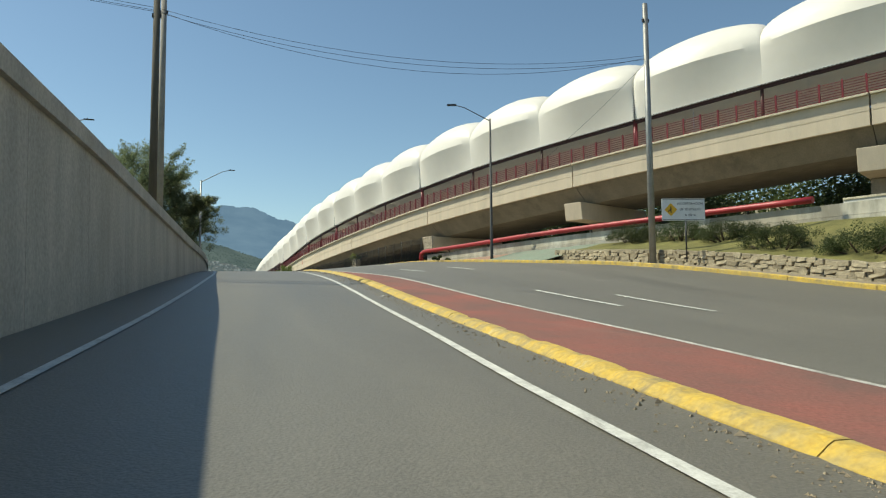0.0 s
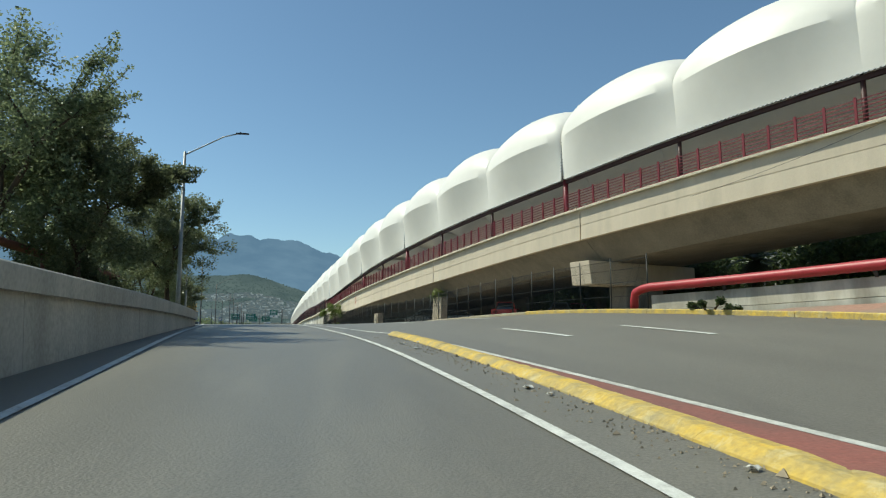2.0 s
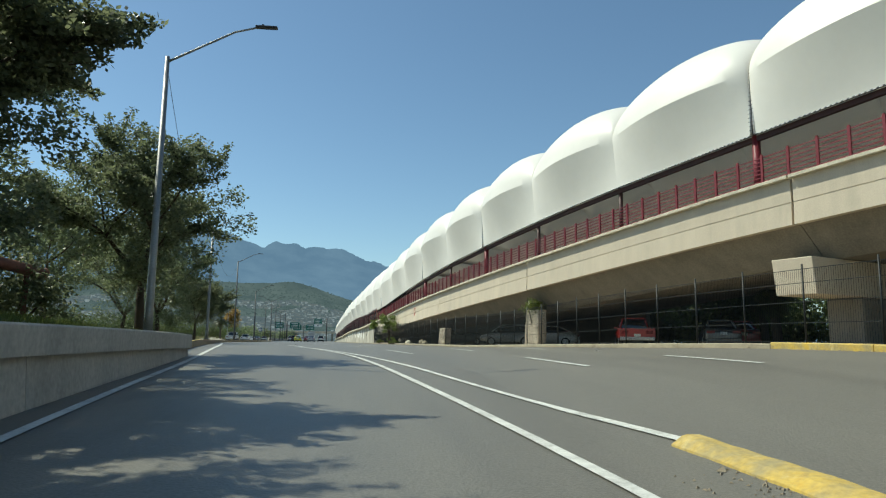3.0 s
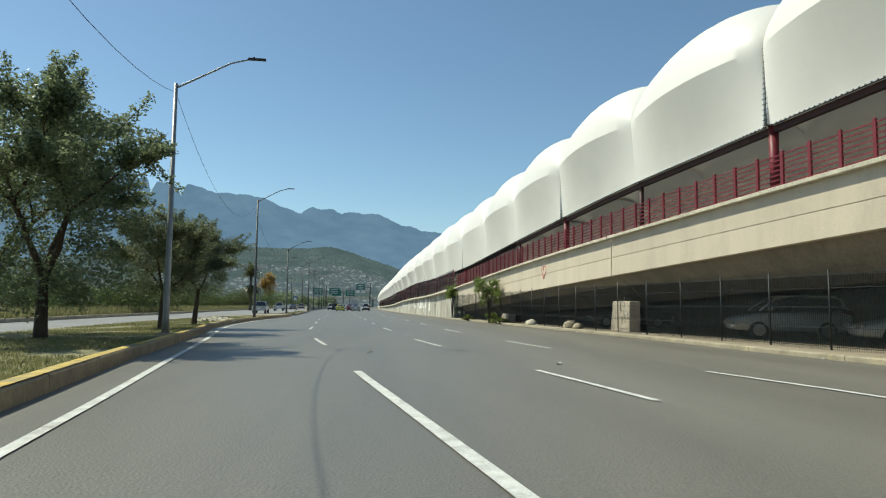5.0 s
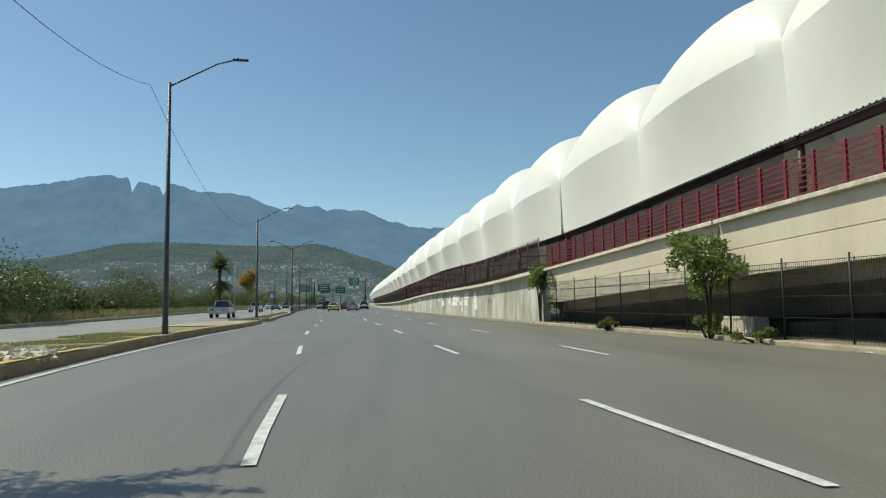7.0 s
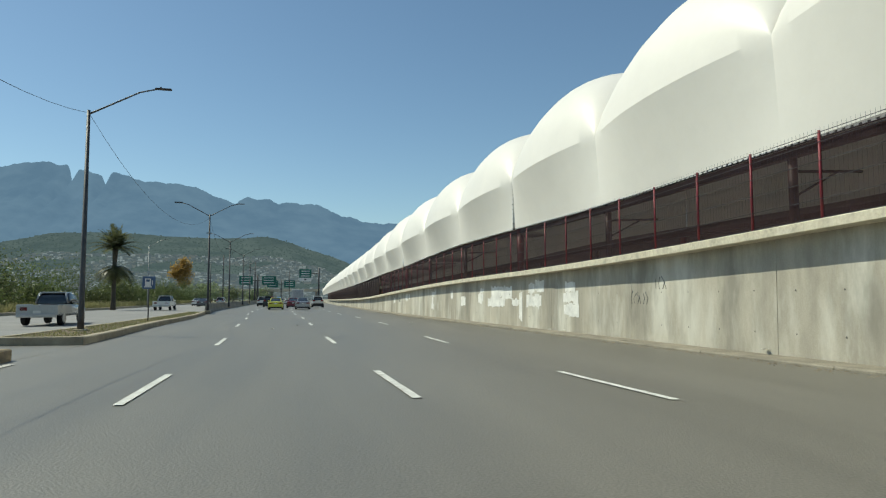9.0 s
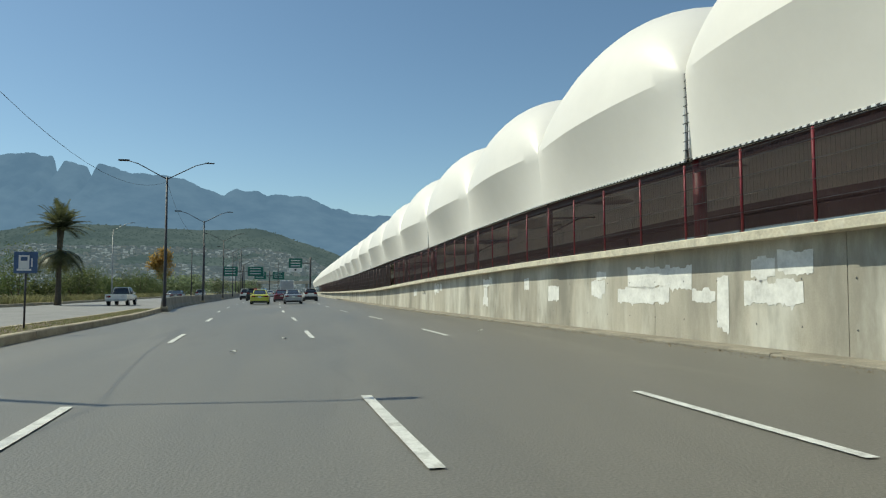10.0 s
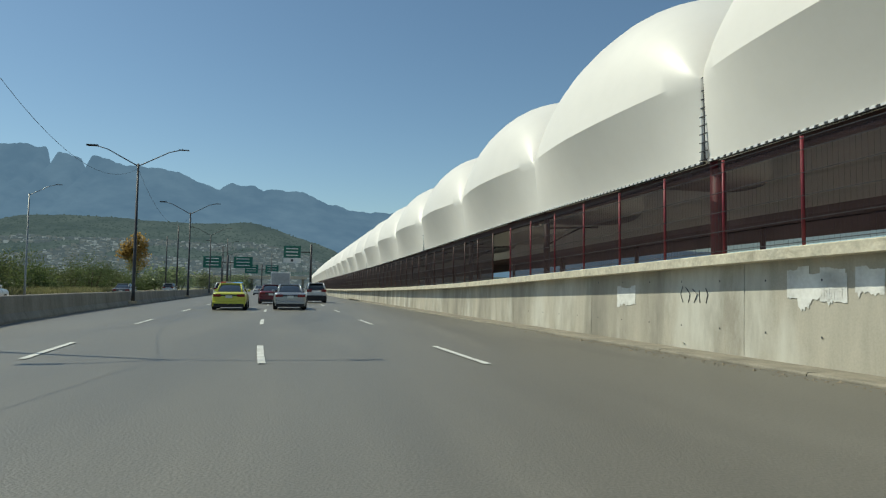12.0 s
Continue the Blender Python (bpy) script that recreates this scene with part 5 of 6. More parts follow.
grass_tufts("grass", "pale dry grass clumps along the side road", far_kerb_spot, 3, 22000, 0.9, BLADE, 2.2)
grass_tufts("grass", "sparse dry grass on the narrow soil median", narrow_median_spot, 4, 7000, 0.09, BLADE)
grass_tufts("grass", "bright green grass on the terrace edge", terrace_spot, 2, 22000, 0.16, LEAF_V)
for k, (x, y, rx, h) in enumerate(((6.95, 120.0, 1.1, 0.75), (7.3, 117.8, 0.8, 0.5), (6.3, 127.0, 0.7, 0.5))):
    shrub("dry weeds at the fence foot", (x, y, 0.1), rx, rx, h, 640 + k, 1100, 0.09, LEAF_V, "weeds", "plant")


def sapling(at, h, lift, seed, rx, leaves, label):
    rnd = random.Random(seed)
    root = thing("creeper_bush", label, "bush", at)
    bm = bmesh.new()
    for k in range(4):
        a = k * 1.6
        add_tube(bm, [(0, 0, -0.05), (0.1 * math.cos(a), 0.1 * math.sin(a), h * 0.45), (0.5 * rx * math.cos(a), 0.5 * rx * math.sin(a), h * 0.85)], [0.045, 0.035, 0.015], 6)
    part("stem", bm, BARK, root)
    cs = [(Vector((rnd.uniform(-rx, rx) * 0.75, rnd.uniform(-rx, rx) * 0.8, h * rnd.uniform(lift, 0.95))), 0.34 * rnd.uniform(0.7, 1.2)) for _ in range(26)]
    v, f = leaf_cloud(cs, leaves, 0.15, 1.1, rnd, 0.4)
    grid_part("foliage", v, f, LEAF_V, root)


sapling((6.75, 119.6, 0.1), 3.3, 0.42, 1, 1.15, 3000, "bright green bush pushing through the black fence")
sapling((5.9, 137.2, 0.1), 3.3, 0.58, 2, 0.62, 3200, "green creeper hanging at the end of the wall")
sapling((6.75, 135.9, 0.1), 2.7, 0.3, 4, 0.6, 2000, "dark creeper hanging behind the fence end")
sapling((13.75, 84.0, 0.2), 2.9, 0.75, 3, 0.7, 900, "small green bush beside the concrete pier")


# ---- slope, pipe, stones and hedge beside the main road ----
pipe_x = smooth_knots((0, 33.5), (12, 29.2), (24, 25.3), (37, 19.6), (50.4, 14.5))
pipe_z = smooth_knots((0, 1.35), (24, 1.55), (38, 1.35), (46, 1.12), (50.4, 1.05))


def build_slope():
    def hz(x, y):
        a, b = right_kerb_x(y) + 0.25, pipe_x(y) - 0.3
        u = min(1, max(0, (x - a) / max(0.4, b - a)))
        top = pipe_z(y) - 1.05
        base = land(a, y) + 0.12
        return base + (top - base) * u + 0.05 * noise.noise((x * 0.6, y * 0.6, 2))
    a = lambda y: right_kerb_x(y) + 0.24
    b = lambda y: pipe_x(y) - 0.12
    tagged(strip("slope", frange(44.5, 50.2, 0.7), a, b, hz, 6, SOIL), "dusty soil slope with ivy", "slope", kind="structure")
    tagged(strip("slope", frange(39.5, 44.5, 0.7), a, b, hz, 6, SLOPE_RED), "faded red painted concrete slope", "slope", kind="structure")
    tagged(strip("slope", frange(32.5, 39.5, 0.7), a, b, hz, 8, SLOPE_GREEN), "faded green painted concrete slope", "slope", kind="structure")
    rz = lambda x, y: hz(x, y) + (0.5 if x > right_kerb_x(y) + 1.9 else 0.0)
    tagged(strip("slope", frange(-30, 32.5, 1.2), lambda y: right_kerb_x(y) + 1.95, lambda y: pipe_x(y) + 8, lambda x, y: max(hz(min(x, pipe_x(y) - 0.3), y), land(x, y) + 0.75), 10, LAWN), "mown green lawn above a low stone wall", "lawn", kind="structure")
    tagged(strip("slope", frange(-30, 32.5, 1.2), a, lambda y: right_kerb_x(y) + 1.6, lambda x, y: land(x, y) + 0.13, 2, SOIL), "gravel strip at the kerb", "soil", kind="structure")
    return hz


slope_z = build_slope()


def build_stone_wall():
    root = thing("stone_wall", "low rubble stone retaining wall below the lawn", "wall", kind="structure")
    xf = lambda y: right_kerb_x(y) + 1.6
    zf = lambda y: land(xf(y), y) + 0.1
    sweep_part("core", frange(-20, 33.5, 1.0), offset(xf, 0.1), zf, [(0, -0.3), (0.02, 0.66), (0.36, 0.66), (0.36, -0.3)], MORTAR, root)
    rnd = random.Random(9)
    metas = []
    for k in range(6):
        bm = bmesh.new()
        bmesh.ops.create_cube(bm, size=1.0)
        for v in bm.verts:
            v.co += Vector((rnd.uniform(-0.12, 0.12), rnd.uniform(-0.13, 0.13), rnd.uniform(-0.16, 0.16)))
        bmesh.ops.bevel(bm, geom=bm.edges[:], offset=0.09, segments=1, affect="EDGES")
        me = bpy.data.meshes.new("stone")
        bm.to_mesh(me)
        bm.free()
        me.materials.append(STONE)
        metas.append(me)
    for row in range(4):
        y = 6.0 + rnd.random() * 0.3
        while y < 33.4:
            w = rnd.uniform(0.2, 0.56)
            d = math.degrees(math.atan2(-(xf(y + 1) - xf(y - 1)), 2.0))
            m = pose(xf(y) + 0.1, y, zf(y) + 0.06 + row * 0.165 + rnd.uniform(-0.025, 0.025), rnd.uniform(-9, 9), 0, d) @ Matrix.Diagonal((rnd.uniform(0.14, 0.24), w, rnd.uniform(0.15, 0.21), 1))
            shared("stone", rnd.choice(metas), root, m)
            y += w * 1.02


build_stone_wall()


def low_pipe_wall():
    root = thing("wall_low", "low weathered white concrete wall under the red pipe", "wall", kind="structure")
    ys = frange(8, 49.9, 1.4)
    sweep_part("upper_course", ys, offset(pipe_x, 0.12), pipe_z, [(0.02, -0.85), (0.02, -0.3), (0.3, -0.3), (0.3, -0.85)], WALL_C, root)
    sweep_part("lower_course", ys, offset(pipe_x, 0.08), pipe_z, [(0, -1.7), (0, -0.87), (0.38, -0.87), (0.38, -1.7)], WALL_C, root)
    guard = thing("pipe_rail", "glossy red painted steel pipe guard with a bent end", "guard rail")
    pts = [(pipe_x(y), y, pipe_z(y)) for y in frange(22, 49.8, 1.8)]
    ex, ey, ez = pipe_x(50.4), 50.4, pipe_z(50.4)
    pts += [(pipe_x(50.15), 50.15, ez - 0.04), (ex, ey + 0.08, ez - 0.16), (ex - 0.02, ey + 0.16, ez - 0.4), (ex - 0.02, ey + 0.17, land(ex, ey) + 0.02)]
    tube_part("pipe", pts, 0.16, RED_PIPE, guard, 14)
    for y in frange(25, 47, 4.4):
        tube_part("support", [(pipe_x(y) + 0.1, y, pipe_z(y) - 0.32), (pipe_x(y), y, pipe_z(y))], 0.05, DARK_STEEL, guard, 8)


low_pipe_wall()
H1 = "clipped dense green hedge on the lawn"
for k, (y, o, L) in enumerate(((30.0, 4.3, 2.0), (26.5, 4.6, 1.9), (23.5, 4.4, 1.8), (19.5, 3.2, 2.1), (16.0, 3.0, 2.1), (12.4, 3.1, 2.1), (8.6, 3.3, 2.1), (4.8, 3.4, 2.1))):
    x = right_kerb_x(y) + o
    shrub(H1, (x, y, max(slope_z(x, y), land(x, y) + 0.7) - 0.1), 1.0, L, 1.2, 700 + k, 13000, 0.055, LEAF_H, "hedge", "hedge", "lawn hedges", 14, 26)
for k, (y, o) in enumerate(((14.0, 6.6), (9.0, 7.2), (3.5, 7.6))):
    x = right_kerb_x(y) + o
    shrub("reddish brown leafy shrub behind the hedge", (x, y, land(x, y) + 0.9), 1.6, 1.6, 1.5, 730 + k, 2200, 0.11, leaf_mat("plum_leaves", (0.09, 0.035, 0.03), (0.14, 0.07, 0.05)) if k == 0 else LEAF_H)
shrub("low ivy on the dusty slope", (pipe_x(46.5) - 1.0, 46.6, 0.05), 0.7, 2.2, 0.45, 760, 2200, 0.09, LEAF_H, "ivy", "plant")


def building(label, at, w, d, h, rz, storeys, bays, material):
    root = thing("building", label, "building", at, rz=rz)
    box_part("wall", (-w / 2, -d / 2, -1), (w / 2, d / 2, h), material, root, 0.05)
    box_part("roof", (-w / 2 - 0.2, -d / 2 - 0.2, h), (w / 2 + 0.2, d / 2 + 0.2, h + 0.35), CAP_C, root, 0.03)
    for s in range(storeys):
        for b in range(bays):
            x = -w / 2 + (b + 0.5) * w / bays
            z = 0.9 + s * h / storeys
            win = box_part("window", (x - 0.75, -d / 2 - 0.04, z), (x + 0.75, -d / 2 + 0.06, z + 1.4), GLASS, root)
            box_part("window_frame", (-0.03 + x, -d / 2 - 0.07, z), (0.03 + x, -d / 2 - 0.02, z + 1.4), SIGN_W, win)
            win2 = box_part("window", (-w / 2 - 0.04, -d / 2 + (b + 0.5) * d / bays - 0.7, z), (-w / 2 + 0.06, -d / 2 + (b + 0.5) * d / bays + 0.7, z + 1.4), GLASS, root)
    return root


building("low cream house with dark windows behind the garden", (57, 52, 0.3), 12, 10, 5.2, 20, 2, 4, mat("cream_render", (0.50, 0.46, 0.38), 0.9, var=0.15, scale=0.5))
building("grey two-storey house behind the garden", (48, 78, 0.2), 14, 10, 6.0, 20, 2, 4, mat("grey_render", (0.36, 0.37, 0.36), 0.9, var=0.15, scale=0.5))


# ---- under the viaduct ----
def under_deck():
    # Added wall: closes the far side so the space under the deck stays dark.
    sweep_part("light_block_wall", frange(86, 137, 4), offset(viaduct_x, 9.6), flat_z, [(0, -0.3), (0, 4.2), (0.3, 4.2), (0.3, -0.3)], GIRDER)
    tagged(bpy.data.objects["light_block_wall"], "added concrete wall keeping light out of the space under the deck", "wall", kind="structure")
    tagged(strip("yard", frange(20, 137, 3), lambda y: right_kerb_x(y) + 2.1 if y > 52 else pipe_x(y) + 0.5, lambda y: viaduct_x(y) + 30, lambda x, y: land(x, y) + 0.08, 8, SOIL), "dusty shaded parking yard under the viaduct", "yard", kind="structure")


under_deck()
fence_x = lambda y: right_kerb_x(y) + 0.7 + 1.5 * min(1, max(0, (100 - y) / 16))


def black_fence():
    root = thing("black_fence", "black steel mesh fence under the viaduct edge", "fence")
    bm = bmesh.new()
    add_tube(bm, [(0, 0, 0), (0, 0, 2.4)], 0.028, 8)
    me = bpy.data.meshes.new("fence_post")
    bm.to_mesh(me)
    bm.free()
    me.materials.append(FENCE_GREEN)
    n = 35
    for i in range(n + 1):
        y = 52 + (137 - 52) * i / n
        shared("fence_post", me, root, pose(fence_x(y), y, land(fence_x(y), y) + 0.05))
    zf = lambda y: land(fence_x(y), y) + 0.1
    for h in (0.1, 0.65, 1.25, 1.8, 2.2):
        sweep_part("wire", frange(52, 137, 4), fence_x, offset(zf, h), [(-0.009, -0.009), (-0.009, 0.009), (0.009, 0.009), (0.009, -0.009)], FENCE_GREEN, root)
    verts, faces = [], []
    y = 52.0
    while y < 137:
        x, z, i = fence_x(y), zf(y), len(verts)
        for zz in (z, z + 2.2):
            verts += [(x - 0.004, y, zz), (x + 0.004, y - 0.004, zz), (x + 0.002, y + 0.004, zz)]
        faces += [(i, i + 1, i + 4, i + 3), (i + 1, i + 2, i + 5, i + 4), (i + 2, i, i + 3, i + 5)]
        y += 0.075
    tagged(grid_part("wire_mesh", verts, faces, FENCE_GREEN, root), kind="stuff")


black_fence()
cloth = sweep_part("shade_cloth", frange(85.2, 136.8, 2.0), offset(viaduct_x, 0.98), flat_z, [(0, 0.12), (0, 2.35)], NET_DARK, None, closed=False)
tagged(cloth, "dark shade cloth hung along the space under the viaduct", "shade cloth")


# ---- vehicles ----
def car_paint(name, colour, metal=0.3):
    m = mat(name, colour, 0.3, metal=metal, var=0.05, scale=1.5, bump=0, spec=0.6)
    m.node_tree.nodes["Principled BSDF"].inputs["Coat Weight"].default_value = 0.6
    return m


def loft(bm, stations):
    """Closed skin through cross-sections, each (y, list of (x, z) on the right half from bottom to top), mirrored."""
    rings = []
    for y, half in stations:
        pts = [(x, z) for x, z in half] + [(-x, z) for x, z in reversed(half)]
        rings.append([bm.verts.new((x, y, z)) for x, z in pts])
    n = len(rings[0])
    for r0, r1 in zip(rings, rings[1:]):
        for k in range(n):
            f = bm.faces.new((r0[k], r0[(k + 1) % n], r1[(k + 1) % n], r1[k]))
            f.smooth = True
    bm.faces.new(rings[0])
    bm.faces.new(list(reversed(rings[-1])))
    bmesh.ops.recalc_face_normals(bm, faces=bm.faces[:])


def body_half(w, z0, z1):
    return [(w * 0.80, z0), (w * 0.95, z0 + 0.10), (w, z0 + (z1 - z0) * 0.45), (w * 0.985, z0 + (z1 - z0) * 0.72), (w * 0.93, z1 - 0.04), (w * 0.80, z1)]


def cabin_half(wb, wt, z0, z1):
    return [(wb, z0), (wb * 0.5 + wt * 0.5 + 0.02, (z0 + z1) / 2), (wt, z1 - 0.06), (wt * 0.86, z1)]


def rounded(ob):
    """Softens a lofted skin."""
    sub = ob.modifiers.new("soft", "SUBSURF")
    sub.levels = sub.render_levels = 2
    return ob


def vehicle(kind, label, paint, at, rz=0.0, category="car", bar=False, group="cars on the road"):
    root = thing({"sedan": "car", "suv": "car", "pickup": "pickup_truck", "van": "delivery_truck"}[kind], label, category, at, group, rz=rz)
    bm = bmesh.new()
    L, W = {"sedan": (4.85, 0.93), "suv": (4.4, 0.91), "pickup": (5.3, 0.95), "van": (6.2, 1.0)}[kind]
    h = L / 2
    if kind == "sedan":
        loft(bm, [(-h, body_half(W * 0.88, 0.28, 0.88)), (-h + 0.12, body_half(W * 0.95, 0.25, 0.98)), (-h + 0.8, body_half(W, 0.2, 1.02)), (-0.4, body_half(W, 0.2, 0.98)),
                  (1.0, body_half(W, 0.2, 0.96)), (h - 0.9, body_half(W * 0.98, 0.22, 0.84)), (h - 0.15, body_half(W * 0.9, 0.28, 0.70)), (h, body_half(W * 0.8, 0.36, 0.6))])
        cab = [(-h + 0.45, cabin_half(W * 0.80, W * 0.70, 0.95, 1.01)), (-h + 0.5, cabin_half(W * 0.80, W * 0.69, 0.95, 1.03)), (-h + 1.35, cabin_half(W * 0.84, W * 0.60, 0.95, 1.42)), (-0.4, cabin_half(W * 0.88, W * 0.62, 0.95, 1.50)), (0.35, cabin_half(W * 0.88, W * 0.62, 0.94, 1.45)), (1.25, cabin_half(W * 0.86, W * 0.70, 0.92, 0.98))]
        rear, roof_a, roof_b, top = (-h + 0.55, 1.01, -h + 1.28, 1.36), -h + 1.4, 0.3, 1.45
    elif kind in ("suv", "van"):
        up = 0.0 if kind == "suv" else 0.25
        loft(bm, [(-h, body_half(W * 0.9, 0.42, 0.95)), (-h + 0.1, body_half(W * 0.97, 0.3, 1.05)), (-h + 0.8, body_half(W, 0.26, 1.06)), (0.6, body_half(W, 0.26, 1.04)), (h - 0.9, body_half(W * 0.98, 0.28, 1.0)), (h - 0.15, body_half(W * 0.92, 0.32, 0.85)), (h, body_half(W * 0.84, 0.4, 0.75))])
        cab = [(-h + 0.12, cabin_half(W * 0.92, W * 0.80, 1.03, 1.12)), (-h + 0.42, cabin_half(W * 0.93, W * 0.76, 1.03, 1.60 + up)), (-0.3, cabin_half(W * 0.94, W * 0.78, 1.02, 1.68 + up)), (0.5, cabin_half(W * 0.93, W * 0.76, 1.02, 1.62 + up)), (1.35, cabin_half(W * 0.9, W * 0.78, 1.0, 1.06))]
        rear, roof_a, roof_b, top = (-h + 0.16, 1.13, -h + 0.40, 1.54 + up), -h + 0.5, 0.45, 1.68 + up
    else:
        loft(bm, [(-0.55, body_half(W, 0.42, 1.06)), (0.2, body_half(W, 0.42, 1.08)), (1.2, body_half(W, 0.42, 1.06)), (h - 0.3, body_half(W * 0.96, 0.45, 1.0)), (h, body_half(W * 0.88, 0.5, 0.85))])
        cab = [(-0.5, cabin_half(W * 0.92, W * 0.80, 1.04, 1.10)), (-0.4, cabin_half(W * 0.92, W * 0.76, 1.04, 1.66)), (0.4, cabin_half(W * 0.92, W * 0.76, 1.04, 1.70)), (0.75, cabin_half(W * 0.92, W * 0.76, 1.04, 1.66)), (1.5, cabin_half(W * 0.9, W * 0.8, 1.03, 1.08))]
        rear, roof_a, roof_b, top = (-0.47, 1.12, -0.41, 1.58), -0.3, 0.65, 1.70
    body = rounded(part("body", bm, paint, root))
    bm = bmesh.new()
    loft(bm, cab)
    rounded(part("cabin_glass", bm, GLASS, root, "dark tinted windows"))
    # roof skin and pillars over the glass
    bm = bmesh.new()
    wt = W * (0.60 if kind == "sedan" else 0.70)
    pw = 0.86 if kind == "sedan" else 0.97
    add_box(bm, (-wt * 0.93, roof_a, top - 0.07), (wt * 0.93, roof_b, top + 0.015), 0.035)
    part("roof", bm, paint, root)
    y0, z0, y1, z1 = rear
    for s in (-1, 1):
        tube_part("pillar", [(s * W * 0.82 * pw, y0 - 0.02, z0), (s * W * 0.69 * pw, y1 + 0.02, z1 + 0.02), (s * W * 0.68 * pw, y1 + 0.25, top - 0.04)], 0.05, paint, root, 6)
        tube_part("pillar", [(s * W * 0.86, roof_b + 0.75, z0 - 0.04), (s * W * 0.70 * pw, roof_b + 0.05, top - 0.06)], 0.04, paint, root, 6)
        tube_part("pillar", [(s * W * 0.885, 0.0, z0 - 0.06), (s * W * 0.72 * pw, 0.0, top - 0.04)], 0.035, PLASTIC, root, 6)
        bm = bmesh.new()
        add_box(bm, (s * W - 0.08, 0.75, z0 - 0.02), (s * W + 0.08, 0.9, z0 + 0.10), 0.03)
        part("mirror", bm, paint, root)
    if kind == "pickup":
        for s in (-1, 1):
            box_part("bed_side", (s * W - 0.06 if s > 0 else -W, -h + 0.05, 0.5), (W if s > 0 else -W + 0.06, -0.5, 1.06), paint, root, 0.02)
        box_part("tailgate", (-W, -h, 0.55), (W, -h + 0.07, 1.05), paint, root, 0.02)
        box_part("bed_floor", (-W, -h + 0.05, 0.5), (W, -0.5, 0.58), PLASTIC, root)
        box_part("bumper", (-W * 0.95, -h - 0.12, 0.42), (W * 0.95, -h + 0.02, 0.6), RIM, root, 0.03)
    if kind == "van":
        box_part("cargo_box", (-1.08, -h - 0.3, 0.75), (1.08, 1.0, 3.0), SIGN_W, root, 0.04, "white box body")
        box_part("door_frame", (-0.98, -h - 0.34, 0.95), (0.98, -h - 0.29, 2.85), mat("pale_grey_door", (0.42, 0.43, 0.44), 0.6), root, 0.01)
    yb = -h if kind != "van" else -h - 0.3
    if kind in ("sedan", "suv"):
        bm = bmesh.new()
        add_box(bm, (-W * 0.9, -h - 0.05, 0.22 if kind == "sedan" else 0.3), (W * 0.9, -h + 0.16, 0.48 if kind == "sedan" else 0.62), 0.04)
        part("bumper", bm, paint if kind == "sedan" else PLASTIC, root)
        box_part("valance", (-W * 0.84, -h - 0.07, 0.17), (W * 0.84, -h + 0.3, 0.36), PLASTIC, root, 0.03)
    zl = {"sedan": 0.80, "suv": 0.98, "pickup": 0.82, "van": 0.8}[kind]
    for s in (-1, 1):
        bm = bmesh.new()
        add_box(bm, (s * W * 0.66 - 0.2, yb + 0.0, zl - 0.08), (s * W * 0.66 + 0.2, yb + 0.35, zl + (0.07 if kind == "sedan" else 0.14)), 0.02)
        part("tail_lamp", bm, TAIL, root, "red tail lamp")
        bm = bmesh.new()
        add_box(bm, (s * W * 0.62 - 0.22, h - 0.12, 0.58), (s * W * 0.62 + 0.2, h - 0.0, 0.70), 0.02)
        part("headlight", bm, RIM, root)
    if kind == "sedan":
        box_part("tail_strip", (-W * 0.5, yb + 0.01, zl - 0.05), (W * 0.5, yb + 0.3, zl + 0.05), PLASTIC, root, 0.02, "dark strip between the tail lamps")
    box_part("number_plate", (-0.17, yb - 0.045, 0.62 if kind != "sedan" else 0.66), (0.17, yb - 0.02, 0.76 if kind != "sedan" else 0.80), PLATE, root)
    wr = {"sedan": 0.34, "suv": 0.35, "pickup": 0.38, "van": 0.42}[kind]
    for s in (-1, 1):
        for y in (-h + 0.98, h - 0.95):
            bm = bmesh.new()
            bmesh.ops.create_cone(bm, cap_ends=True, segments=20, radius1=wr, radius2=wr, depth=0.24, matrix=pose(s * (W - 0.13), y, wr, 0, 90, 0))
            bmesh.ops.bevel(bm, geom=[e for e in bm.edges if len(e.link_faces) == 2 and e.calc_face_angle() > 1], offset=0.03, segments=2, affect="EDGES")
            wheel = part("wheel", bm, TYRE, root)
            bm = bmesh.new()
            bmesh.ops.create_cone(bm, cap_ends=True, segments=16, radius1=wr * 0.66, radius2=wr * 0.6, depth=0.03, matrix=pose(s * (W - 0.005), y, wr, 0, 90, 0))
            part("rim", bm, RIM, wheel)
    if bar:
        lb = box_part("light_bar", (-0.58, -0.35, top + 0.01), (0.58, -0.1, top + 0.08), SIGN_W, root, 0.03, "roof light bar")
        box_part("red_lens", (-0.6, -0.37, top + 0.03), (-0.3, -0.08, top + 0.09), glow("red_beacon", (0.5, 0.06, 0.06), 0.2), lb, 0.02)
        box_part("blue_lens", (0.1, -0.37, top + 0.03), (0.6, -0.08, top + 0.09), glow("blue_beacon", (0.2, 0.4, 0.8), 0.4), lb, 0.02)
    return root


YELLOW = car_paint("police_yellow", (0.58, 0.57, 0.06), 0.0)
SILVER = car_paint("silver_paint", (0.40, 0.41, 0.42), 0.6)
MAROON = car_paint("maroon_paint", (0.16, 0.02, 0.03))
WHITE = car_paint("white_paint", (0.68, 0.68, 0.66), 0.0)
BLACK = car_paint("black_paint", (0.015, 0.016, 0.018))
GREY = car_paint("grey_paint", (0.14, 0.145, 0.15), 0.5)
REDC = car_paint("red_car_paint", (0.42, 0.02, 0.02), 0.0)
vehicle("sedan", "bright yellow patrol sedan with a roof light bar", YELLOW, (-9.75, 215.5, 0), 2.5, bar=True)
vehicle("sedan", "silver grey four-door sedan on the road", SILVER, (-6.55, 216.5, 0), 2.5)
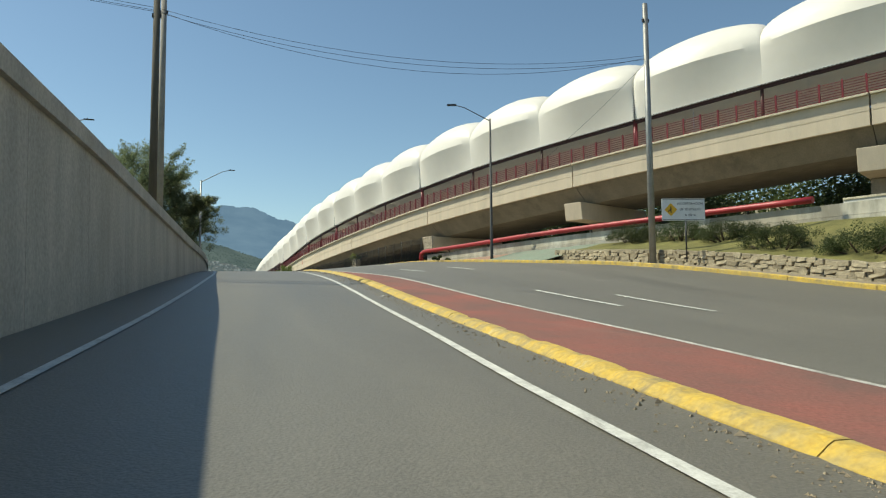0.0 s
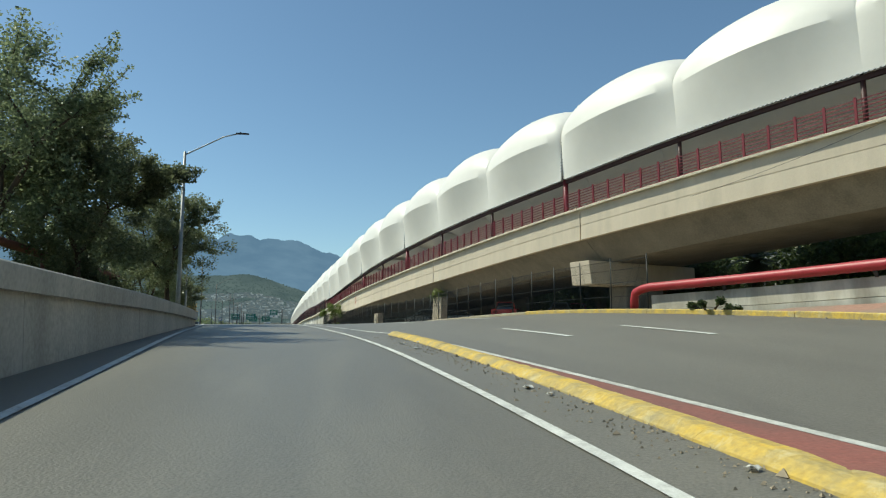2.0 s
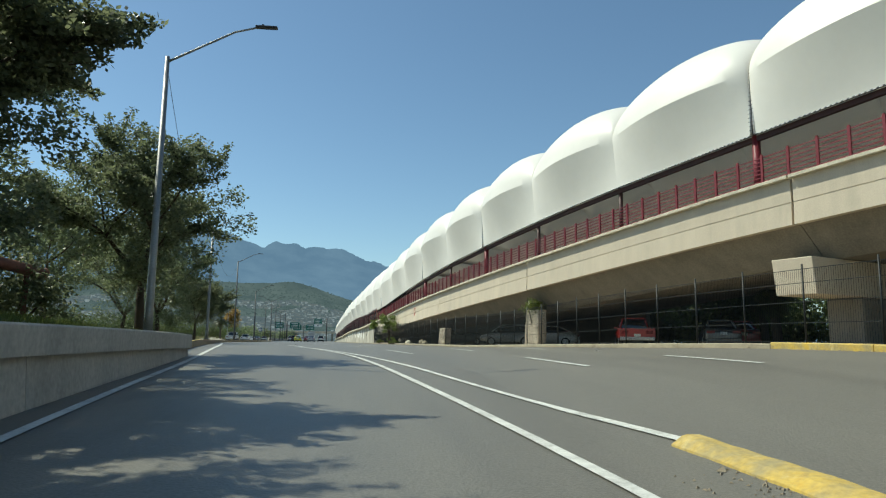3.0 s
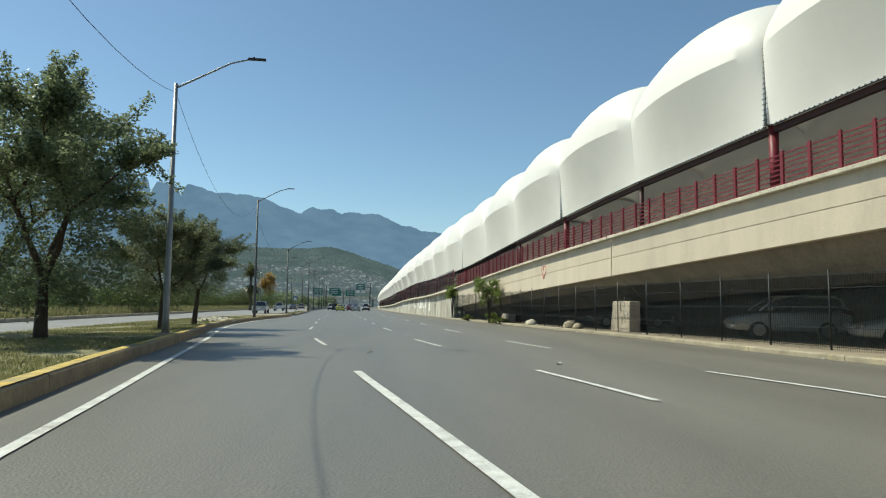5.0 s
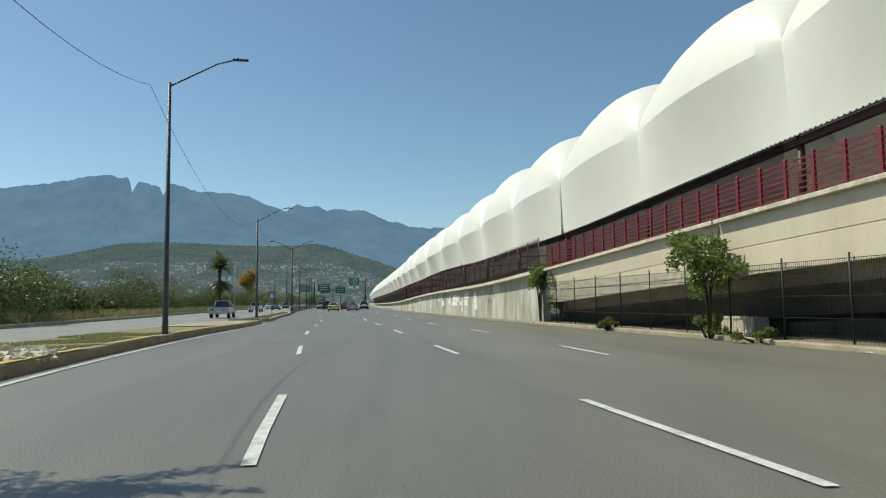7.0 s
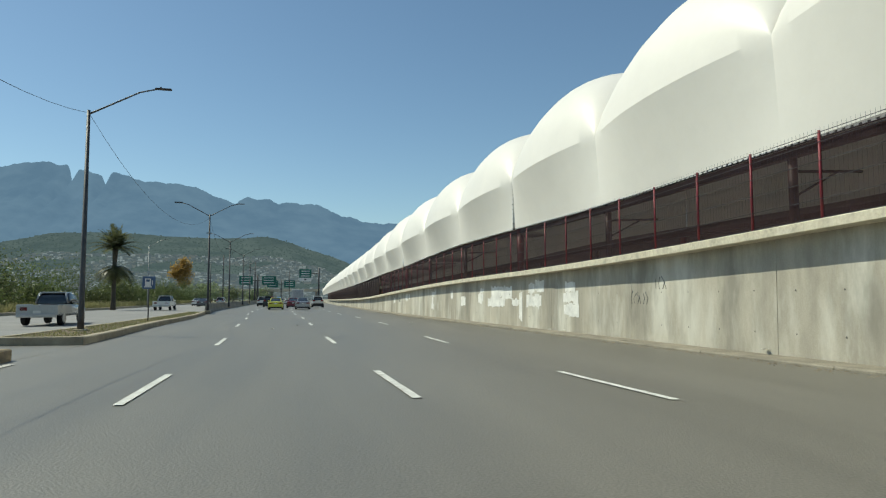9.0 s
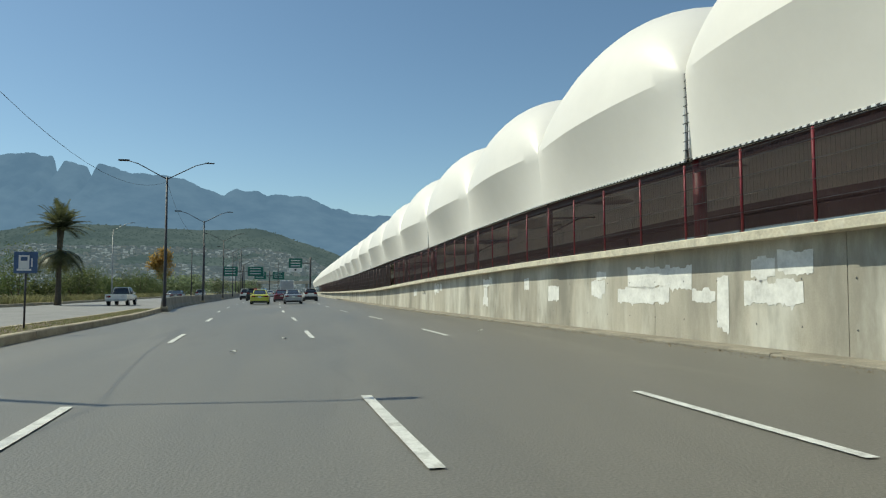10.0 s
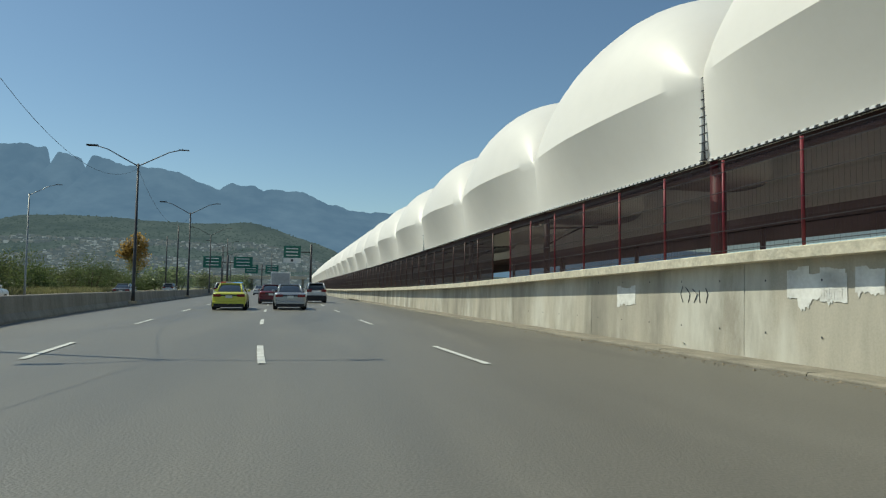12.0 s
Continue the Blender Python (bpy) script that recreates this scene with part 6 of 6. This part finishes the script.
vehicle("sedan", "dark maroon sedan in the middle lane", MAROON, (-8.2, 229.5, 0), 2.5)
vehicle("suv", "white compact hatchback near the wall", WHITE, (-4.75, 235.0, 0), 2.5)
vehicle("van", "white box truck in the middle lane", WHITE, (-8.4, 257.0, 0), 2.0, "truck")
vehicle("suv", "white sport utility car in the fast lane", WHITE, (-14.3, 252.0, 0), 3.0)
vehicle("suv", "black car ahead of the yellow sedan", BLACK, (-12.4, 241.0, 0), 2.5)
vehicle("sedan", "white sedan far ahead in the lane", WHITE, (-12.6, 286.0, 0), 2.5)
vehicle("sedan", "dark sedan far ahead in the lane", BLACK, (-9.8, 300.0, 0), 2.0)
vehicle("pickup", "white pickup truck with bags in its open bed", WHITE, (-22.5, 214.5, 0), 3, "truck", group="cars on the side road")
vehicle("pickup", "silver grey pickup truck with bundles in its open bed", SILVER, (-18.4, 169.0, 0), 3, "truck", group="cars on the side road")
vehicle("sedan", "dark grey sedan on the side road", GREY, (-24.2, 252.0, 0), 3, group="cars on the side road")
vehicle("sedan", "white sedan on the side road", WHITE, (-27.5, 266.0, 0), 3, group="cars on the side road")
vehicle("suv", "silver car on the side road", SILVER, (-26.0, 286.0, 0), 3, group="cars on the side road")
vehicle("pickup", "red pickup truck parked under the viaduct", REDC, (18.1, 78.5, 0.12), -20, "truck", group="parked vehicles")
vehicle("sedan", "dark grey sedan parked behind the fence", GREY, (21.6, 75.5, 0.2), -25, group="parked vehicles")
vehicle("sedan", "maroon sedan parked behind the fence", MAROON, (23.4, 76.6, 0.2), -25, group="parked vehicles")
vehicle("suv", "white sport utility car parked under the viaduct", WHITE, (14.8, 95.5, 0.1), 75, group="parked vehicles")
vehicle("sedan", "white sedan parked under the viaduct", WHITE, (16.4, 90.0, 0.1), 70, group="parked vehicles")
vehicle("sedan", "grey sedan parked in the shade under the viaduct", GREY, (13.5, 109.0, 0.1), 80, group="parked vehicles")


# ---- signs ----
def lettering(words, size, material, parent, m, name="lettering"):
    cu = bpy.data.curves.new(name, "FONT")
    cu.body, cu.size, cu.extrude, cu.align_x, cu.align_y = words, size, 0.002, "CENTER", "CENTER"
    tmp = bpy.data.objects.new("tmp_text", cu)
    scene.collection.objects.link(tmp)
    bpy.context.view_layer.update()
    me = bpy.data.meshes.new_from_object(tmp.evaluated_get(bpy.context.evaluated_depsgraph_get()))
    bpy.data.objects.remove(tmp)
    me.materials.clear()
    me.materials.append(material)
    ob = new(name, me)
    ob.parent, ob.matrix_basis = parent, m
    return ob


def merge_sign():
    root = thing("road_sign", "white merging traffic sign with an orange diamond on a post", "road sign", (19.35, 22.3, -1.25), rz=-14)
    tube_part("post", [(0.1, 0.04, -0.1), (0.1, 0.04, 2.0)], 0.035, DARK_STEEL, root, 8)
    bm = bmesh.new()
    add_box(bm, (-0.95, -0.012, 1.72), (0.95, 0.012, 2.68), 0.01)
    part("panel", bm, SIGN_W, root)
    for a, b in (((-0.92, -0.016, 1.75), (0.92, -0.013, 1.77)), ((-0.92, -0.016, 2.63), (0.92, -0.013, 2.65))):
        box_part("border", a, b, INK, root)
    bm = bmesh.new()
    add_box(bm, (-0.2, -0.02, -0.2), (0.2, -0.014, 0.2), 0.0, pose(-0.55, 0, 2.2, 0, 45, 0))
    part("diamond", bm, SIGN_Y, root)
    bm = bmesh.new()
    add_box(bm, (-0.57, -0.026, 2.05), (-0.53, -0.022, 2.34))
    add_box(bm, (-0.10, -0.004, -0.02), (0.10, 0.0, 0.02), 0.0, pose(-0.60, -0.022, 2.18, 0, -45, 0))
    part("arrow", bm, INK, root)
    for k, words in enumerate(("INCORPORACION", "DE VEHICULOS", "A 400 m")):
        lettering(words, 0.138, INK, root, pose(0.3, -0.016, 2.46 - k * 0.25, 90, 0, 0))


merge_sign()


def fuel_sign():
    root = thing("fuel_sign", "blue square fuel station sign, coloured dull as if backlit, with a pale pump symbol", "road sign", (-13.4, 167.7, 0.12), rz=4)
    tube_part("post", [(0, 0.03, -0.1), (0, 0.03, 2.0)], 0.03, DARK_STEEL, root, 8)
    bm = bmesh.new()
    add_box(bm, (-0.32, -0.012, 1.74), (0.32, 0.012, 2.4), 0.01)
    part("panel", bm, SIGN_BACKLIT, root)
    bm = bmesh.new()
    add_box(bm, (-0.19, -0.02, 1.88), (0.10, -0.014, 2.29))
    add_box(bm, (0.15, -0.02, 1.93), (0.19, -0.014, 2.2))
    add_box(bm, (-0.23, -0.02, 1.82), (0.16, -0.014, 1.875))
    part("pump_symbol", bm, SIGN_W, root)
    box_part("symbol_window", (-0.13, -0.026, 2.12), (0.05, -0.021, 2.24), SIGN_BACKLIT, root)


fuel_sign()


def gantry(label, x, y, xs, z0, z1, mast_x, plate=False):
    root = thing("sign_gantry", label, "road sign", (0, 0, 0))
    for a, b in xs:
        bm = bmesh.new()
        add_box(bm, (a, y - 0.03, z0), (b, y + 0.03, z1), 0.02)
        panel = part("sign_panel", bm, SIGN_G, root)
        w = b - a
        for k in range(3):
            box_part("text_bar", (a + w * 0.14, y - 0.045, z1 - 0.55 - k * (z1 - z0) * 0.28), (b - w * 0.16, y - 0.032, z1 - 0.38 - k * (z1 - z0) * 0.28), SIGN_W, panel)
    if plate:
        a, b = xs[0]
        low = box_part("lower_plate", (a, y - 0.03, z0 - 0.85), (b, y + 0.03, z0 - 0.04), SIGN_W, root, 0.02, "white lower plate")
        box_part("arrow_mark", ((a + b) / 2 - 0.2, y - 0.045, z0 - 0.62), ((a + b) / 2 + 0.2, y - 0.032, z0 - 0.24), INK, low)
    tube_part("mast", [(mast_x, y + 0.2, 0), (mast_x, y + 0.2, z1 + 0.3)], 0.2, DARK_STEEL, root, 10)
    lo = min([a for a, _ in xs] + [mast_x])
    hi = max([b for _, b in xs] + [mast_x])
    tube_part("beam", [(lo, y + 0.2, (z0 + z1) / 2), (hi, y + 0.2, (z0 + z1) / 2)], 0.1, DARK_STEEL, root, 8)


gantry("green motorway direction sign on a dark mast", 0, 290, ((-9.1, -6.3),), 6.2, 8.2, -4.6, True)
gantry("pair of green direction signs on a dark mast", 0, 320, ((-26.0, -22.4), (-20.0, -16.2)), 5.1, 7.5, -21.2)
gantry("far green direction signs over the road", 0, 420, ((-26.0, -21.5), (-19.0, -14.5)), 6.0, 9.0, -20.2)
for x, y, h in ((-27.5, 300, 12), (-24.0, 345, 13), (-30, 390, 14), (-16, 400, 12), (-35, 330, 12)):
    utility_pole("slim dark mast far along the road", (x, y, 0), h, 0.16, 0.1, DARK_STEEL)
gantry_bridge = tagged(box_part("footbridge", (-60, 505, 5.2), (-4, 509, 6.6), CONCRETE, None, 0.05), "far pale concrete footbridge across the road", "bridge")
for x in (-50, -30, -6):
    box_part("bridge_column", (x - 0.6, 506, -0.2), (x + 0.6, 508, 5.2), GIRDER, gantry_bridge)


# ---- barrier on the median ----
def jersey():
    xf = lambda y: left_kerb_x(y) + 0.1
    cuts = frange(191.3, 330, 3.4)
    for i, (a, b) in enumerate(zip(cuts, cuts[1:])):
        ob = sweep_part("concrete_barrier", frange(a + 0.015, b - 0.015, 1.7), xf, flat_z,
                        [(-0.3, -0.05), (-0.3, 0.08), (-0.17, 0.3), (-0.11, 0.86), (-0.09, 0.88), (0.09, 0.88), (0.11, 0.86), (0.17, 0.3), (0.3, 0.08), (0.3, -0.05)], BARRIER)
        tagged(ob, "grey precast concrete barrier segment on the median", "barrier", "median barrier")


jersey()


def guardrail():
    root = thing("guard_rail", "rusty red steel pipe rail above the grass bank", "guard rail")
    xf = smooth_knots((40, -7.2), (50, -6.9), (60.4, -6.15))
    zf = smooth_knots((40, 2.4), (50, 2.2), (60.4, 1.95))
    rust = weather(mat("rusted_steel", (0.19, 0.085, 0.068), 0.7, var=0.3, scale=3), (0.30, 0.20, 0.16), (0.10, 0.045, 0.035), 1.5, (1.0, 0.4, 1.0), 0.7)
    tube_part("beam", [(xf(y), y, zf(y)) for y in frange(42, 60.3, 1.5)], 0.14, rust, root, 12)
    for y in frange(43, 59.5, 3.3):
        tube_part("post", [(xf(y) - 0.02, y, terrace_z(xf(y), y) - 0.1), (xf(y) - 0.02, y, zf(y))], 0.07, rust, root, 8)


guardrail()


# ---- marks on the walls ----
def wall_patch(y, z, w, h, seed, material=PATCH, drips=2):
    """Rolled-on paint with a ragged edge, on the retaining wall."""
    rnd = random.Random(seed)
    n = max(16, int(w / 0.05))
    strokes = max(2, round(w / 0.24))
    hi = [rnd.uniform(-0.05, 0.05) for _ in range(strokes + 1)]
    lo = [rnd.uniform(-0.16, 0.14) * h for _ in range(strokes + 1)]
    top = [z + h / 2 + hi[k * strokes // (n + 1)] + rnd.uniform(-0.012, 0.012) for k in range(n + 1)]
    bot = [z - h / 2 + lo[k * strokes // (n + 1)] + rnd.uniform(-0.02, 0.02) for k in range(n + 1)]
    for _ in range(drips):
        k = rnd.randrange(1, n)
        bot[k] -= rnd.uniform(0.02, 0.09)
    verts, faces = [], []
    for k in range(n + 1):
        yy = y - w / 2 + w * k / n
        for zz in (bot[k], top[k]):
            u = zz / max(0.5, parapet_z(yy))
            x = viaduct_x(yy) - 0.04 * (1 - u) - 0.005
            verts.append((x, yy + (rnd.uniform(-0.02, 0.02) if k in (0, n) else 0), zz))
    for k in range(n):
        faces.append((2 * k, 2 * k + 1, 2 * k + 3, 2 * k + 2))
    return grid_part("paint_patch", verts, faces, material, viaduct, "white paint covering old writing")


for i, (y, z, w, h) in enumerate(((165.2, 1.35, 0.9, 0.5), (165.0, 1.75, 0.6, 0.25), (162.4, 1.65, 2.1, 0.5), (162.7, 1.15, 2.6, 0.42), (160.9, 1.6, 0.9, 0.55), (160.0, 1.15, 0.9, 0.3), (159.3, 0.95, 0.4, 1.25),
                                  (158.0, 1.75, 0.7, 0.5), (157.1, 1.85, 0.95, 0.45), (157.75, 1.22, 1.7, 0.5), (154.1, 1.75, 0.9, 0.4), (154.2, 1.38, 1.0, 0.34), (153.6, 1.35, 0.45, 0.45), (154.0, 0.9, 1.3, 0.42),
                                  (175.9, 1.62, 0.9, 0.35), (176.0, 1.2, 0.5, 0.5), (176.0, 0.8, 0.7, 0.4), (175.3, 1.75, 0.4, 0.3), (185.0, 1.38, 0.8, 0.4), (191.3, 1.15, 0.9, 0.5), (185.6, 1.4, 0.5, 0.6), (184.9, 1.4, 0.5, 0.6), (184.2, 1.5, 0.5, 0.4), (168.5, 1.2, 0.9, 0.5), (171.0, 1.55, 0.5, 0.4))):
    wall_patch(y, z, w, h, 50 + i)


def stroke(name, pts, width, material, parent, label=""):
    bm = bmesh.new()
    add_tube(bm, pts, width, 5)
    return part(name, bm, material, parent, label)


def heart():
    root = thing("graffiti", "hand-sprayed red heart on the cream parapet", "graffiti")
    y0, z0 = 110.9, 3.42
    for s in (-1, 1):
        pts = []
        for k in range(17):
            a = math.pi * (0.06 + 0.94 * k / 16)
            hy = -0.36 * math.sin(a) ** 3 * s
            hz = (13 * math.cos(a) - 5 * math.cos(2 * a) - 2 * math.cos(3 * a) - math.cos(4 * a)) / 34 * 0.98 + 0.05
            y = y0 + hy
            z = z0 + hz - 0.0
            u = z - parapet_z(y)
            pts.append((viaduct_x(y) - 0.004 + (0.03 if u > -1.05 else 0.015), y, z))
        stroke("stroke", [(px + 0.03, py, pz) for px, py, pz in pts], 0.055, SPRAY, root)
    y = y0
    stroke("stroke", [(viaduct_x(y) + 0.01, y + 0.02, z0 + 0.36), (viaduct_x(y) + 0.02, y, z0 + 0.1)], 0.025, SPRAY, root)


heart()


def scribbles(y0, n, z0, spread, material, seed, deep):
    rnd = random.Random(seed)
    root = thing("graffiti", "unreadable sprayed scrawl on the concrete", "graffiti")
    for k in range(n):
        y = y0 - spread / 2 + spread * (k + 0.5) / n
        x = viaduct_x(y) + deep
        a = rnd.uniform(-0.12, 0.12)
        stroke("stroke", [(x, y, z0), (x, y + a, z0 + 0.18), (x, y + rnd.uniform(-0.1, 0.1), z0 + rnd.uniform(0.25, 0.42))], 0.010, material, root)


scribbles(149.2, 6, 1.15, 1.0, SPRAY_D, 1, -0.016)
scribbles(148.0, 4, 1.6, 0.7, SPRAY_D, 2, -0.012)
scribbles(188.5, 5, 1.05, 1.0, SPRAY_D, 3, -0.018)


def pier_scrawl(y, seed):
    rnd = random.Random(seed)
    root = thing("graffiti", "tangled dark scrawl on the pier end", "graffiti")
    x = viaduct_x(y) + 0.28
    for k in range(9):
        yy = y - 0.7 + 1.4 * rnd.random()
        z = 0.3 + rnd.random() * 1.0
        stroke("stroke", [(x, yy, z), (x + 0.01, yy + rnd.uniform(-0.15, 0.15), z + 0.25), (x + 0.03, yy + rnd.uniform(-0.15, 0.15), z + 0.5)], 0.010, SPRAY_D, root)


pier_scrawl(101.6, 5)
pier_scrawl(83.6, 6)


# ---- loose things ----
def rubble(label, at, n, r, seed, material):
    rnd = random.Random(seed)
    for k in range(n):
        bm = bmesh.new()
        bmesh.ops.create_icosphere(bm, subdivisions=2, radius=r * rnd.uniform(0.7, 1.2))
        for v in bm.verts:
            v.co *= 1 + 0.22 * noise.noise(v.co * 3 + Vector((seed, k, 0)))
            v.co.z = max(v.co.z * 0.85, -r * 0.35)
        ob = part("boulder", bm, material, None)
        ob.matrix_basis = pose(at[0] + rnd.uniform(-0.3, 0.3), at[1] + k * r * 1.7, at[2] + r * 0.3, 0, 0, rnd.uniform(0, 360))
        tagged(ob, label, "rock", "loose rocks")


def litter_pile(label, at, rx, ry, n, seed, material):
    """A flat heap of broken slabs and dry litter, each piece a tilted wedge."""
    rnd = random.Random(seed)
    verts, faces = [], []
    for _ in range(n):
        a, r = rnd.uniform(0, 6.283), rnd.random() ** 0.6
        top = 0.2 * (1 - r) + 0.02
        c = Vector((rx * r * math.cos(a), ry * r * math.sin(a), rnd.uniform(0.0, top)))
        turn = pose(c.x, c.y, c.z, rnd.gauss(0, 22), rnd.gauss(0, 22), rnd.uniform(0, 360))
        w, l, h = rnd.uniform(0.05, 0.16), rnd.uniform(0.07, 0.24), rnd.uniform(0.015, 0.05)
        k = len(verts)
        for z in (-h, h):
            verts += [turn @ Vector((x * w * rnd.uniform(0.6, 1), y * l * rnd.uniform(0.6, 1), z)) for x, y in ((-1, -1), (1, -1), (1, 1), (-1, 1))]
        faces += [(k, k + 3, k + 2, k + 1), (k + 4, k + 5, k + 6, k + 7)] + [(k + j, k + (j + 1) % 4, k + 4 + (j + 1) % 4, k + 4 + j) for j in range(4)]
    ob = tagged(grid_part("rubble_pile", verts, faces, material), label, "rubble", kind="stuff")
    ob.matrix_basis = pose(*at)


litter_pile("flat heap of pale broken concrete and dry litter on the grass", (-12.0, 114.9, 0.22), 1.1, 2.6, 420, 3, CAP_C)
rubble("pale rough boulder beside the fence", (9.0, 105.2, 0.1), 3, 0.38, 1, STONE)
rubble("pale rough boulder beside the fence", (8.1, 112.5, 0.1), 2, 0.3, 2, CAP_C)
rnd1 = random.Random(21)
for k in range(26):
    y = rnd1.uniform(20, 190)
    side = rnd1.random()
    x = right_kerb_x(y) - rnd1.uniform(-0.9, 0.35) if side < 0.75 else median_l(min(y, 46)) - rnd1.uniform(0.1, 0.5)
    if side >= 0.75:
        y = rnd1.uniform(8, 44)
        x = median_l(y) - rnd1.uniform(0.08, 0.5)
    zz = land(x, y) + (0.16 if x > right_kerb_x(y) else 0.015)
    bm = bmesh.new()
    r = bmesh.ops.create_grid(bm, x_segments=3, y_segments=3, size=rnd1.uniform(0.025, 0.07))
    for v in bm.verts:
        v.co.z = rnd1.uniform(0.0, 0.035)
    bmesh.ops.solidify(bm, geom=bm.faces[:], thickness=0.006)
    ob = part("litter", bm, LITTER, None)
    ob.matrix_basis = pose(x, y, zz, 0, 0, rnd1.uniform(0, 360))
    tagged(ob, "crumpled pale scrap of litter at the roadside", "litter", "roadside litter")
for x, y in ((-1.6, 88.2), (2.6, 84.6), (0.4, 166.0), (-6.5, 160.0), (9.5, 62.0), (-5.6, 164.0)):
    bm = bmesh.new()
    bmesh.ops.create_grid(bm, x_segments=3, y_segments=3, size=0.06)
    for v in bm.verts:
        v.co.z = rnd1.uniform(0.0, 0.05)
    bmesh.ops.solidify(bm, geom=bm.faces[:], thickness=0.006)
    ob = part("litter", bm, LITTER, None)
    ob.matrix_basis = pose(x, y, land(x, y) + 0.012, 0, 0, 30 * x)
    tagged(ob, "crumpled pale scrap of litter on the asphalt", "litter", "roadside litter")


def grit(name, label, spots, seed, n):
    """Loose small stones and dirt gathered along the kerbs."""
    rnd = random.Random(seed)
    verts, faces = [], []
    for _ in range(n):
        x, y, z = spots(rnd)
        s = rnd.uniform(0.006, 0.022) * (2.2 if rnd.random() < 0.04 else 1.0)
        a = rnd.uniform(0, math.tau)
        i = len(verts)
        for k in range(3):
            verts.append((x + s * math.cos(a + k * 2.1) * rnd.uniform(0.8, 1.4), y + s * math.sin(a + k * 2.1) * rnd.uniform(0.8, 1.4), z))
        verts.append((x, y, z + s * rnd.uniform(0.7, 1.2)))
        faces += [(i, i + 1, i + 3), (i + 1, i + 2, i + 3), (i + 2, i, i + 3)]
    tagged(grid_part(name, verts, faces, SOIL), label, "gravel", kind="stuff")


def median_grit(rnd):
    y = rnd.uniform(-2, 47)
    x = median_l(y) - abs(rnd.gauss(0, 0.28)) - 0.02
    return x, y, land(x, y) + 0.002


def kerb_grit(rnd):
    y = rnd.uniform(40, 195)
    x = right_kerb_x(y) - abs(rnd.gauss(0, 0.25)) - 0.02
    return x, y, land(x, y) + 0.002


grit("gravel", "loose grit gathered along the yellow kerb", median_grit, 5, 2600)
grit("gravel", "loose grit gathered at the wall's foot", kerb_grit, 6, 6500)


def tie_holes():
    """Formwork tie holes on the retaining wall, in rows."""
    verts, faces = [], []
    for j in range(46):
        y = 140.3 + j * 1.28
        for z in (0.55, 1.5):
            if z > parapet_z(y) - 0.35:
                continue
            x = viaduct_x(y) - 0.04 * (1 - z / parapet_z(y)) - 0.006
            i = len(verts)
            verts += [(x, y + 0.022 * math.cos(k * math.tau / 7), z + 0.022 * math.sin(k * math.tau / 7)) for k in range(7)]
            faces.append(tuple(range(i, i + 7)))
    tagged(grid_part("tie_holes", verts, faces, SPRAY_D, viaduct), kind="stuff")


tie_holes()


def low_white_wall():
    """Garden wall beyond the lawn, with a hedge at its foot."""
    xf = lambda y: pipe_x(y) + 4.6
    zf = lambda y: 2.05
    root = thing("wall_garden", "low white rendered garden wall beyond the lawn", "wall", kind="structure")
    sweep_part("wall_body", frange(-6, 24, 2.0), xf, zf, [(0, -2.2), (0, -0.1), (0.25, -0.1), (0.25, -2.2)], WHITE_RENDER, root)
    sweep_part("wall_coping", frange(-6, 24, 2.0), xf, zf, [(-0.05, -0.1), (-0.05, 0.0), (0.3, 0.0), (0.3, -0.1)], CAP_C, root)


low_white_wall()
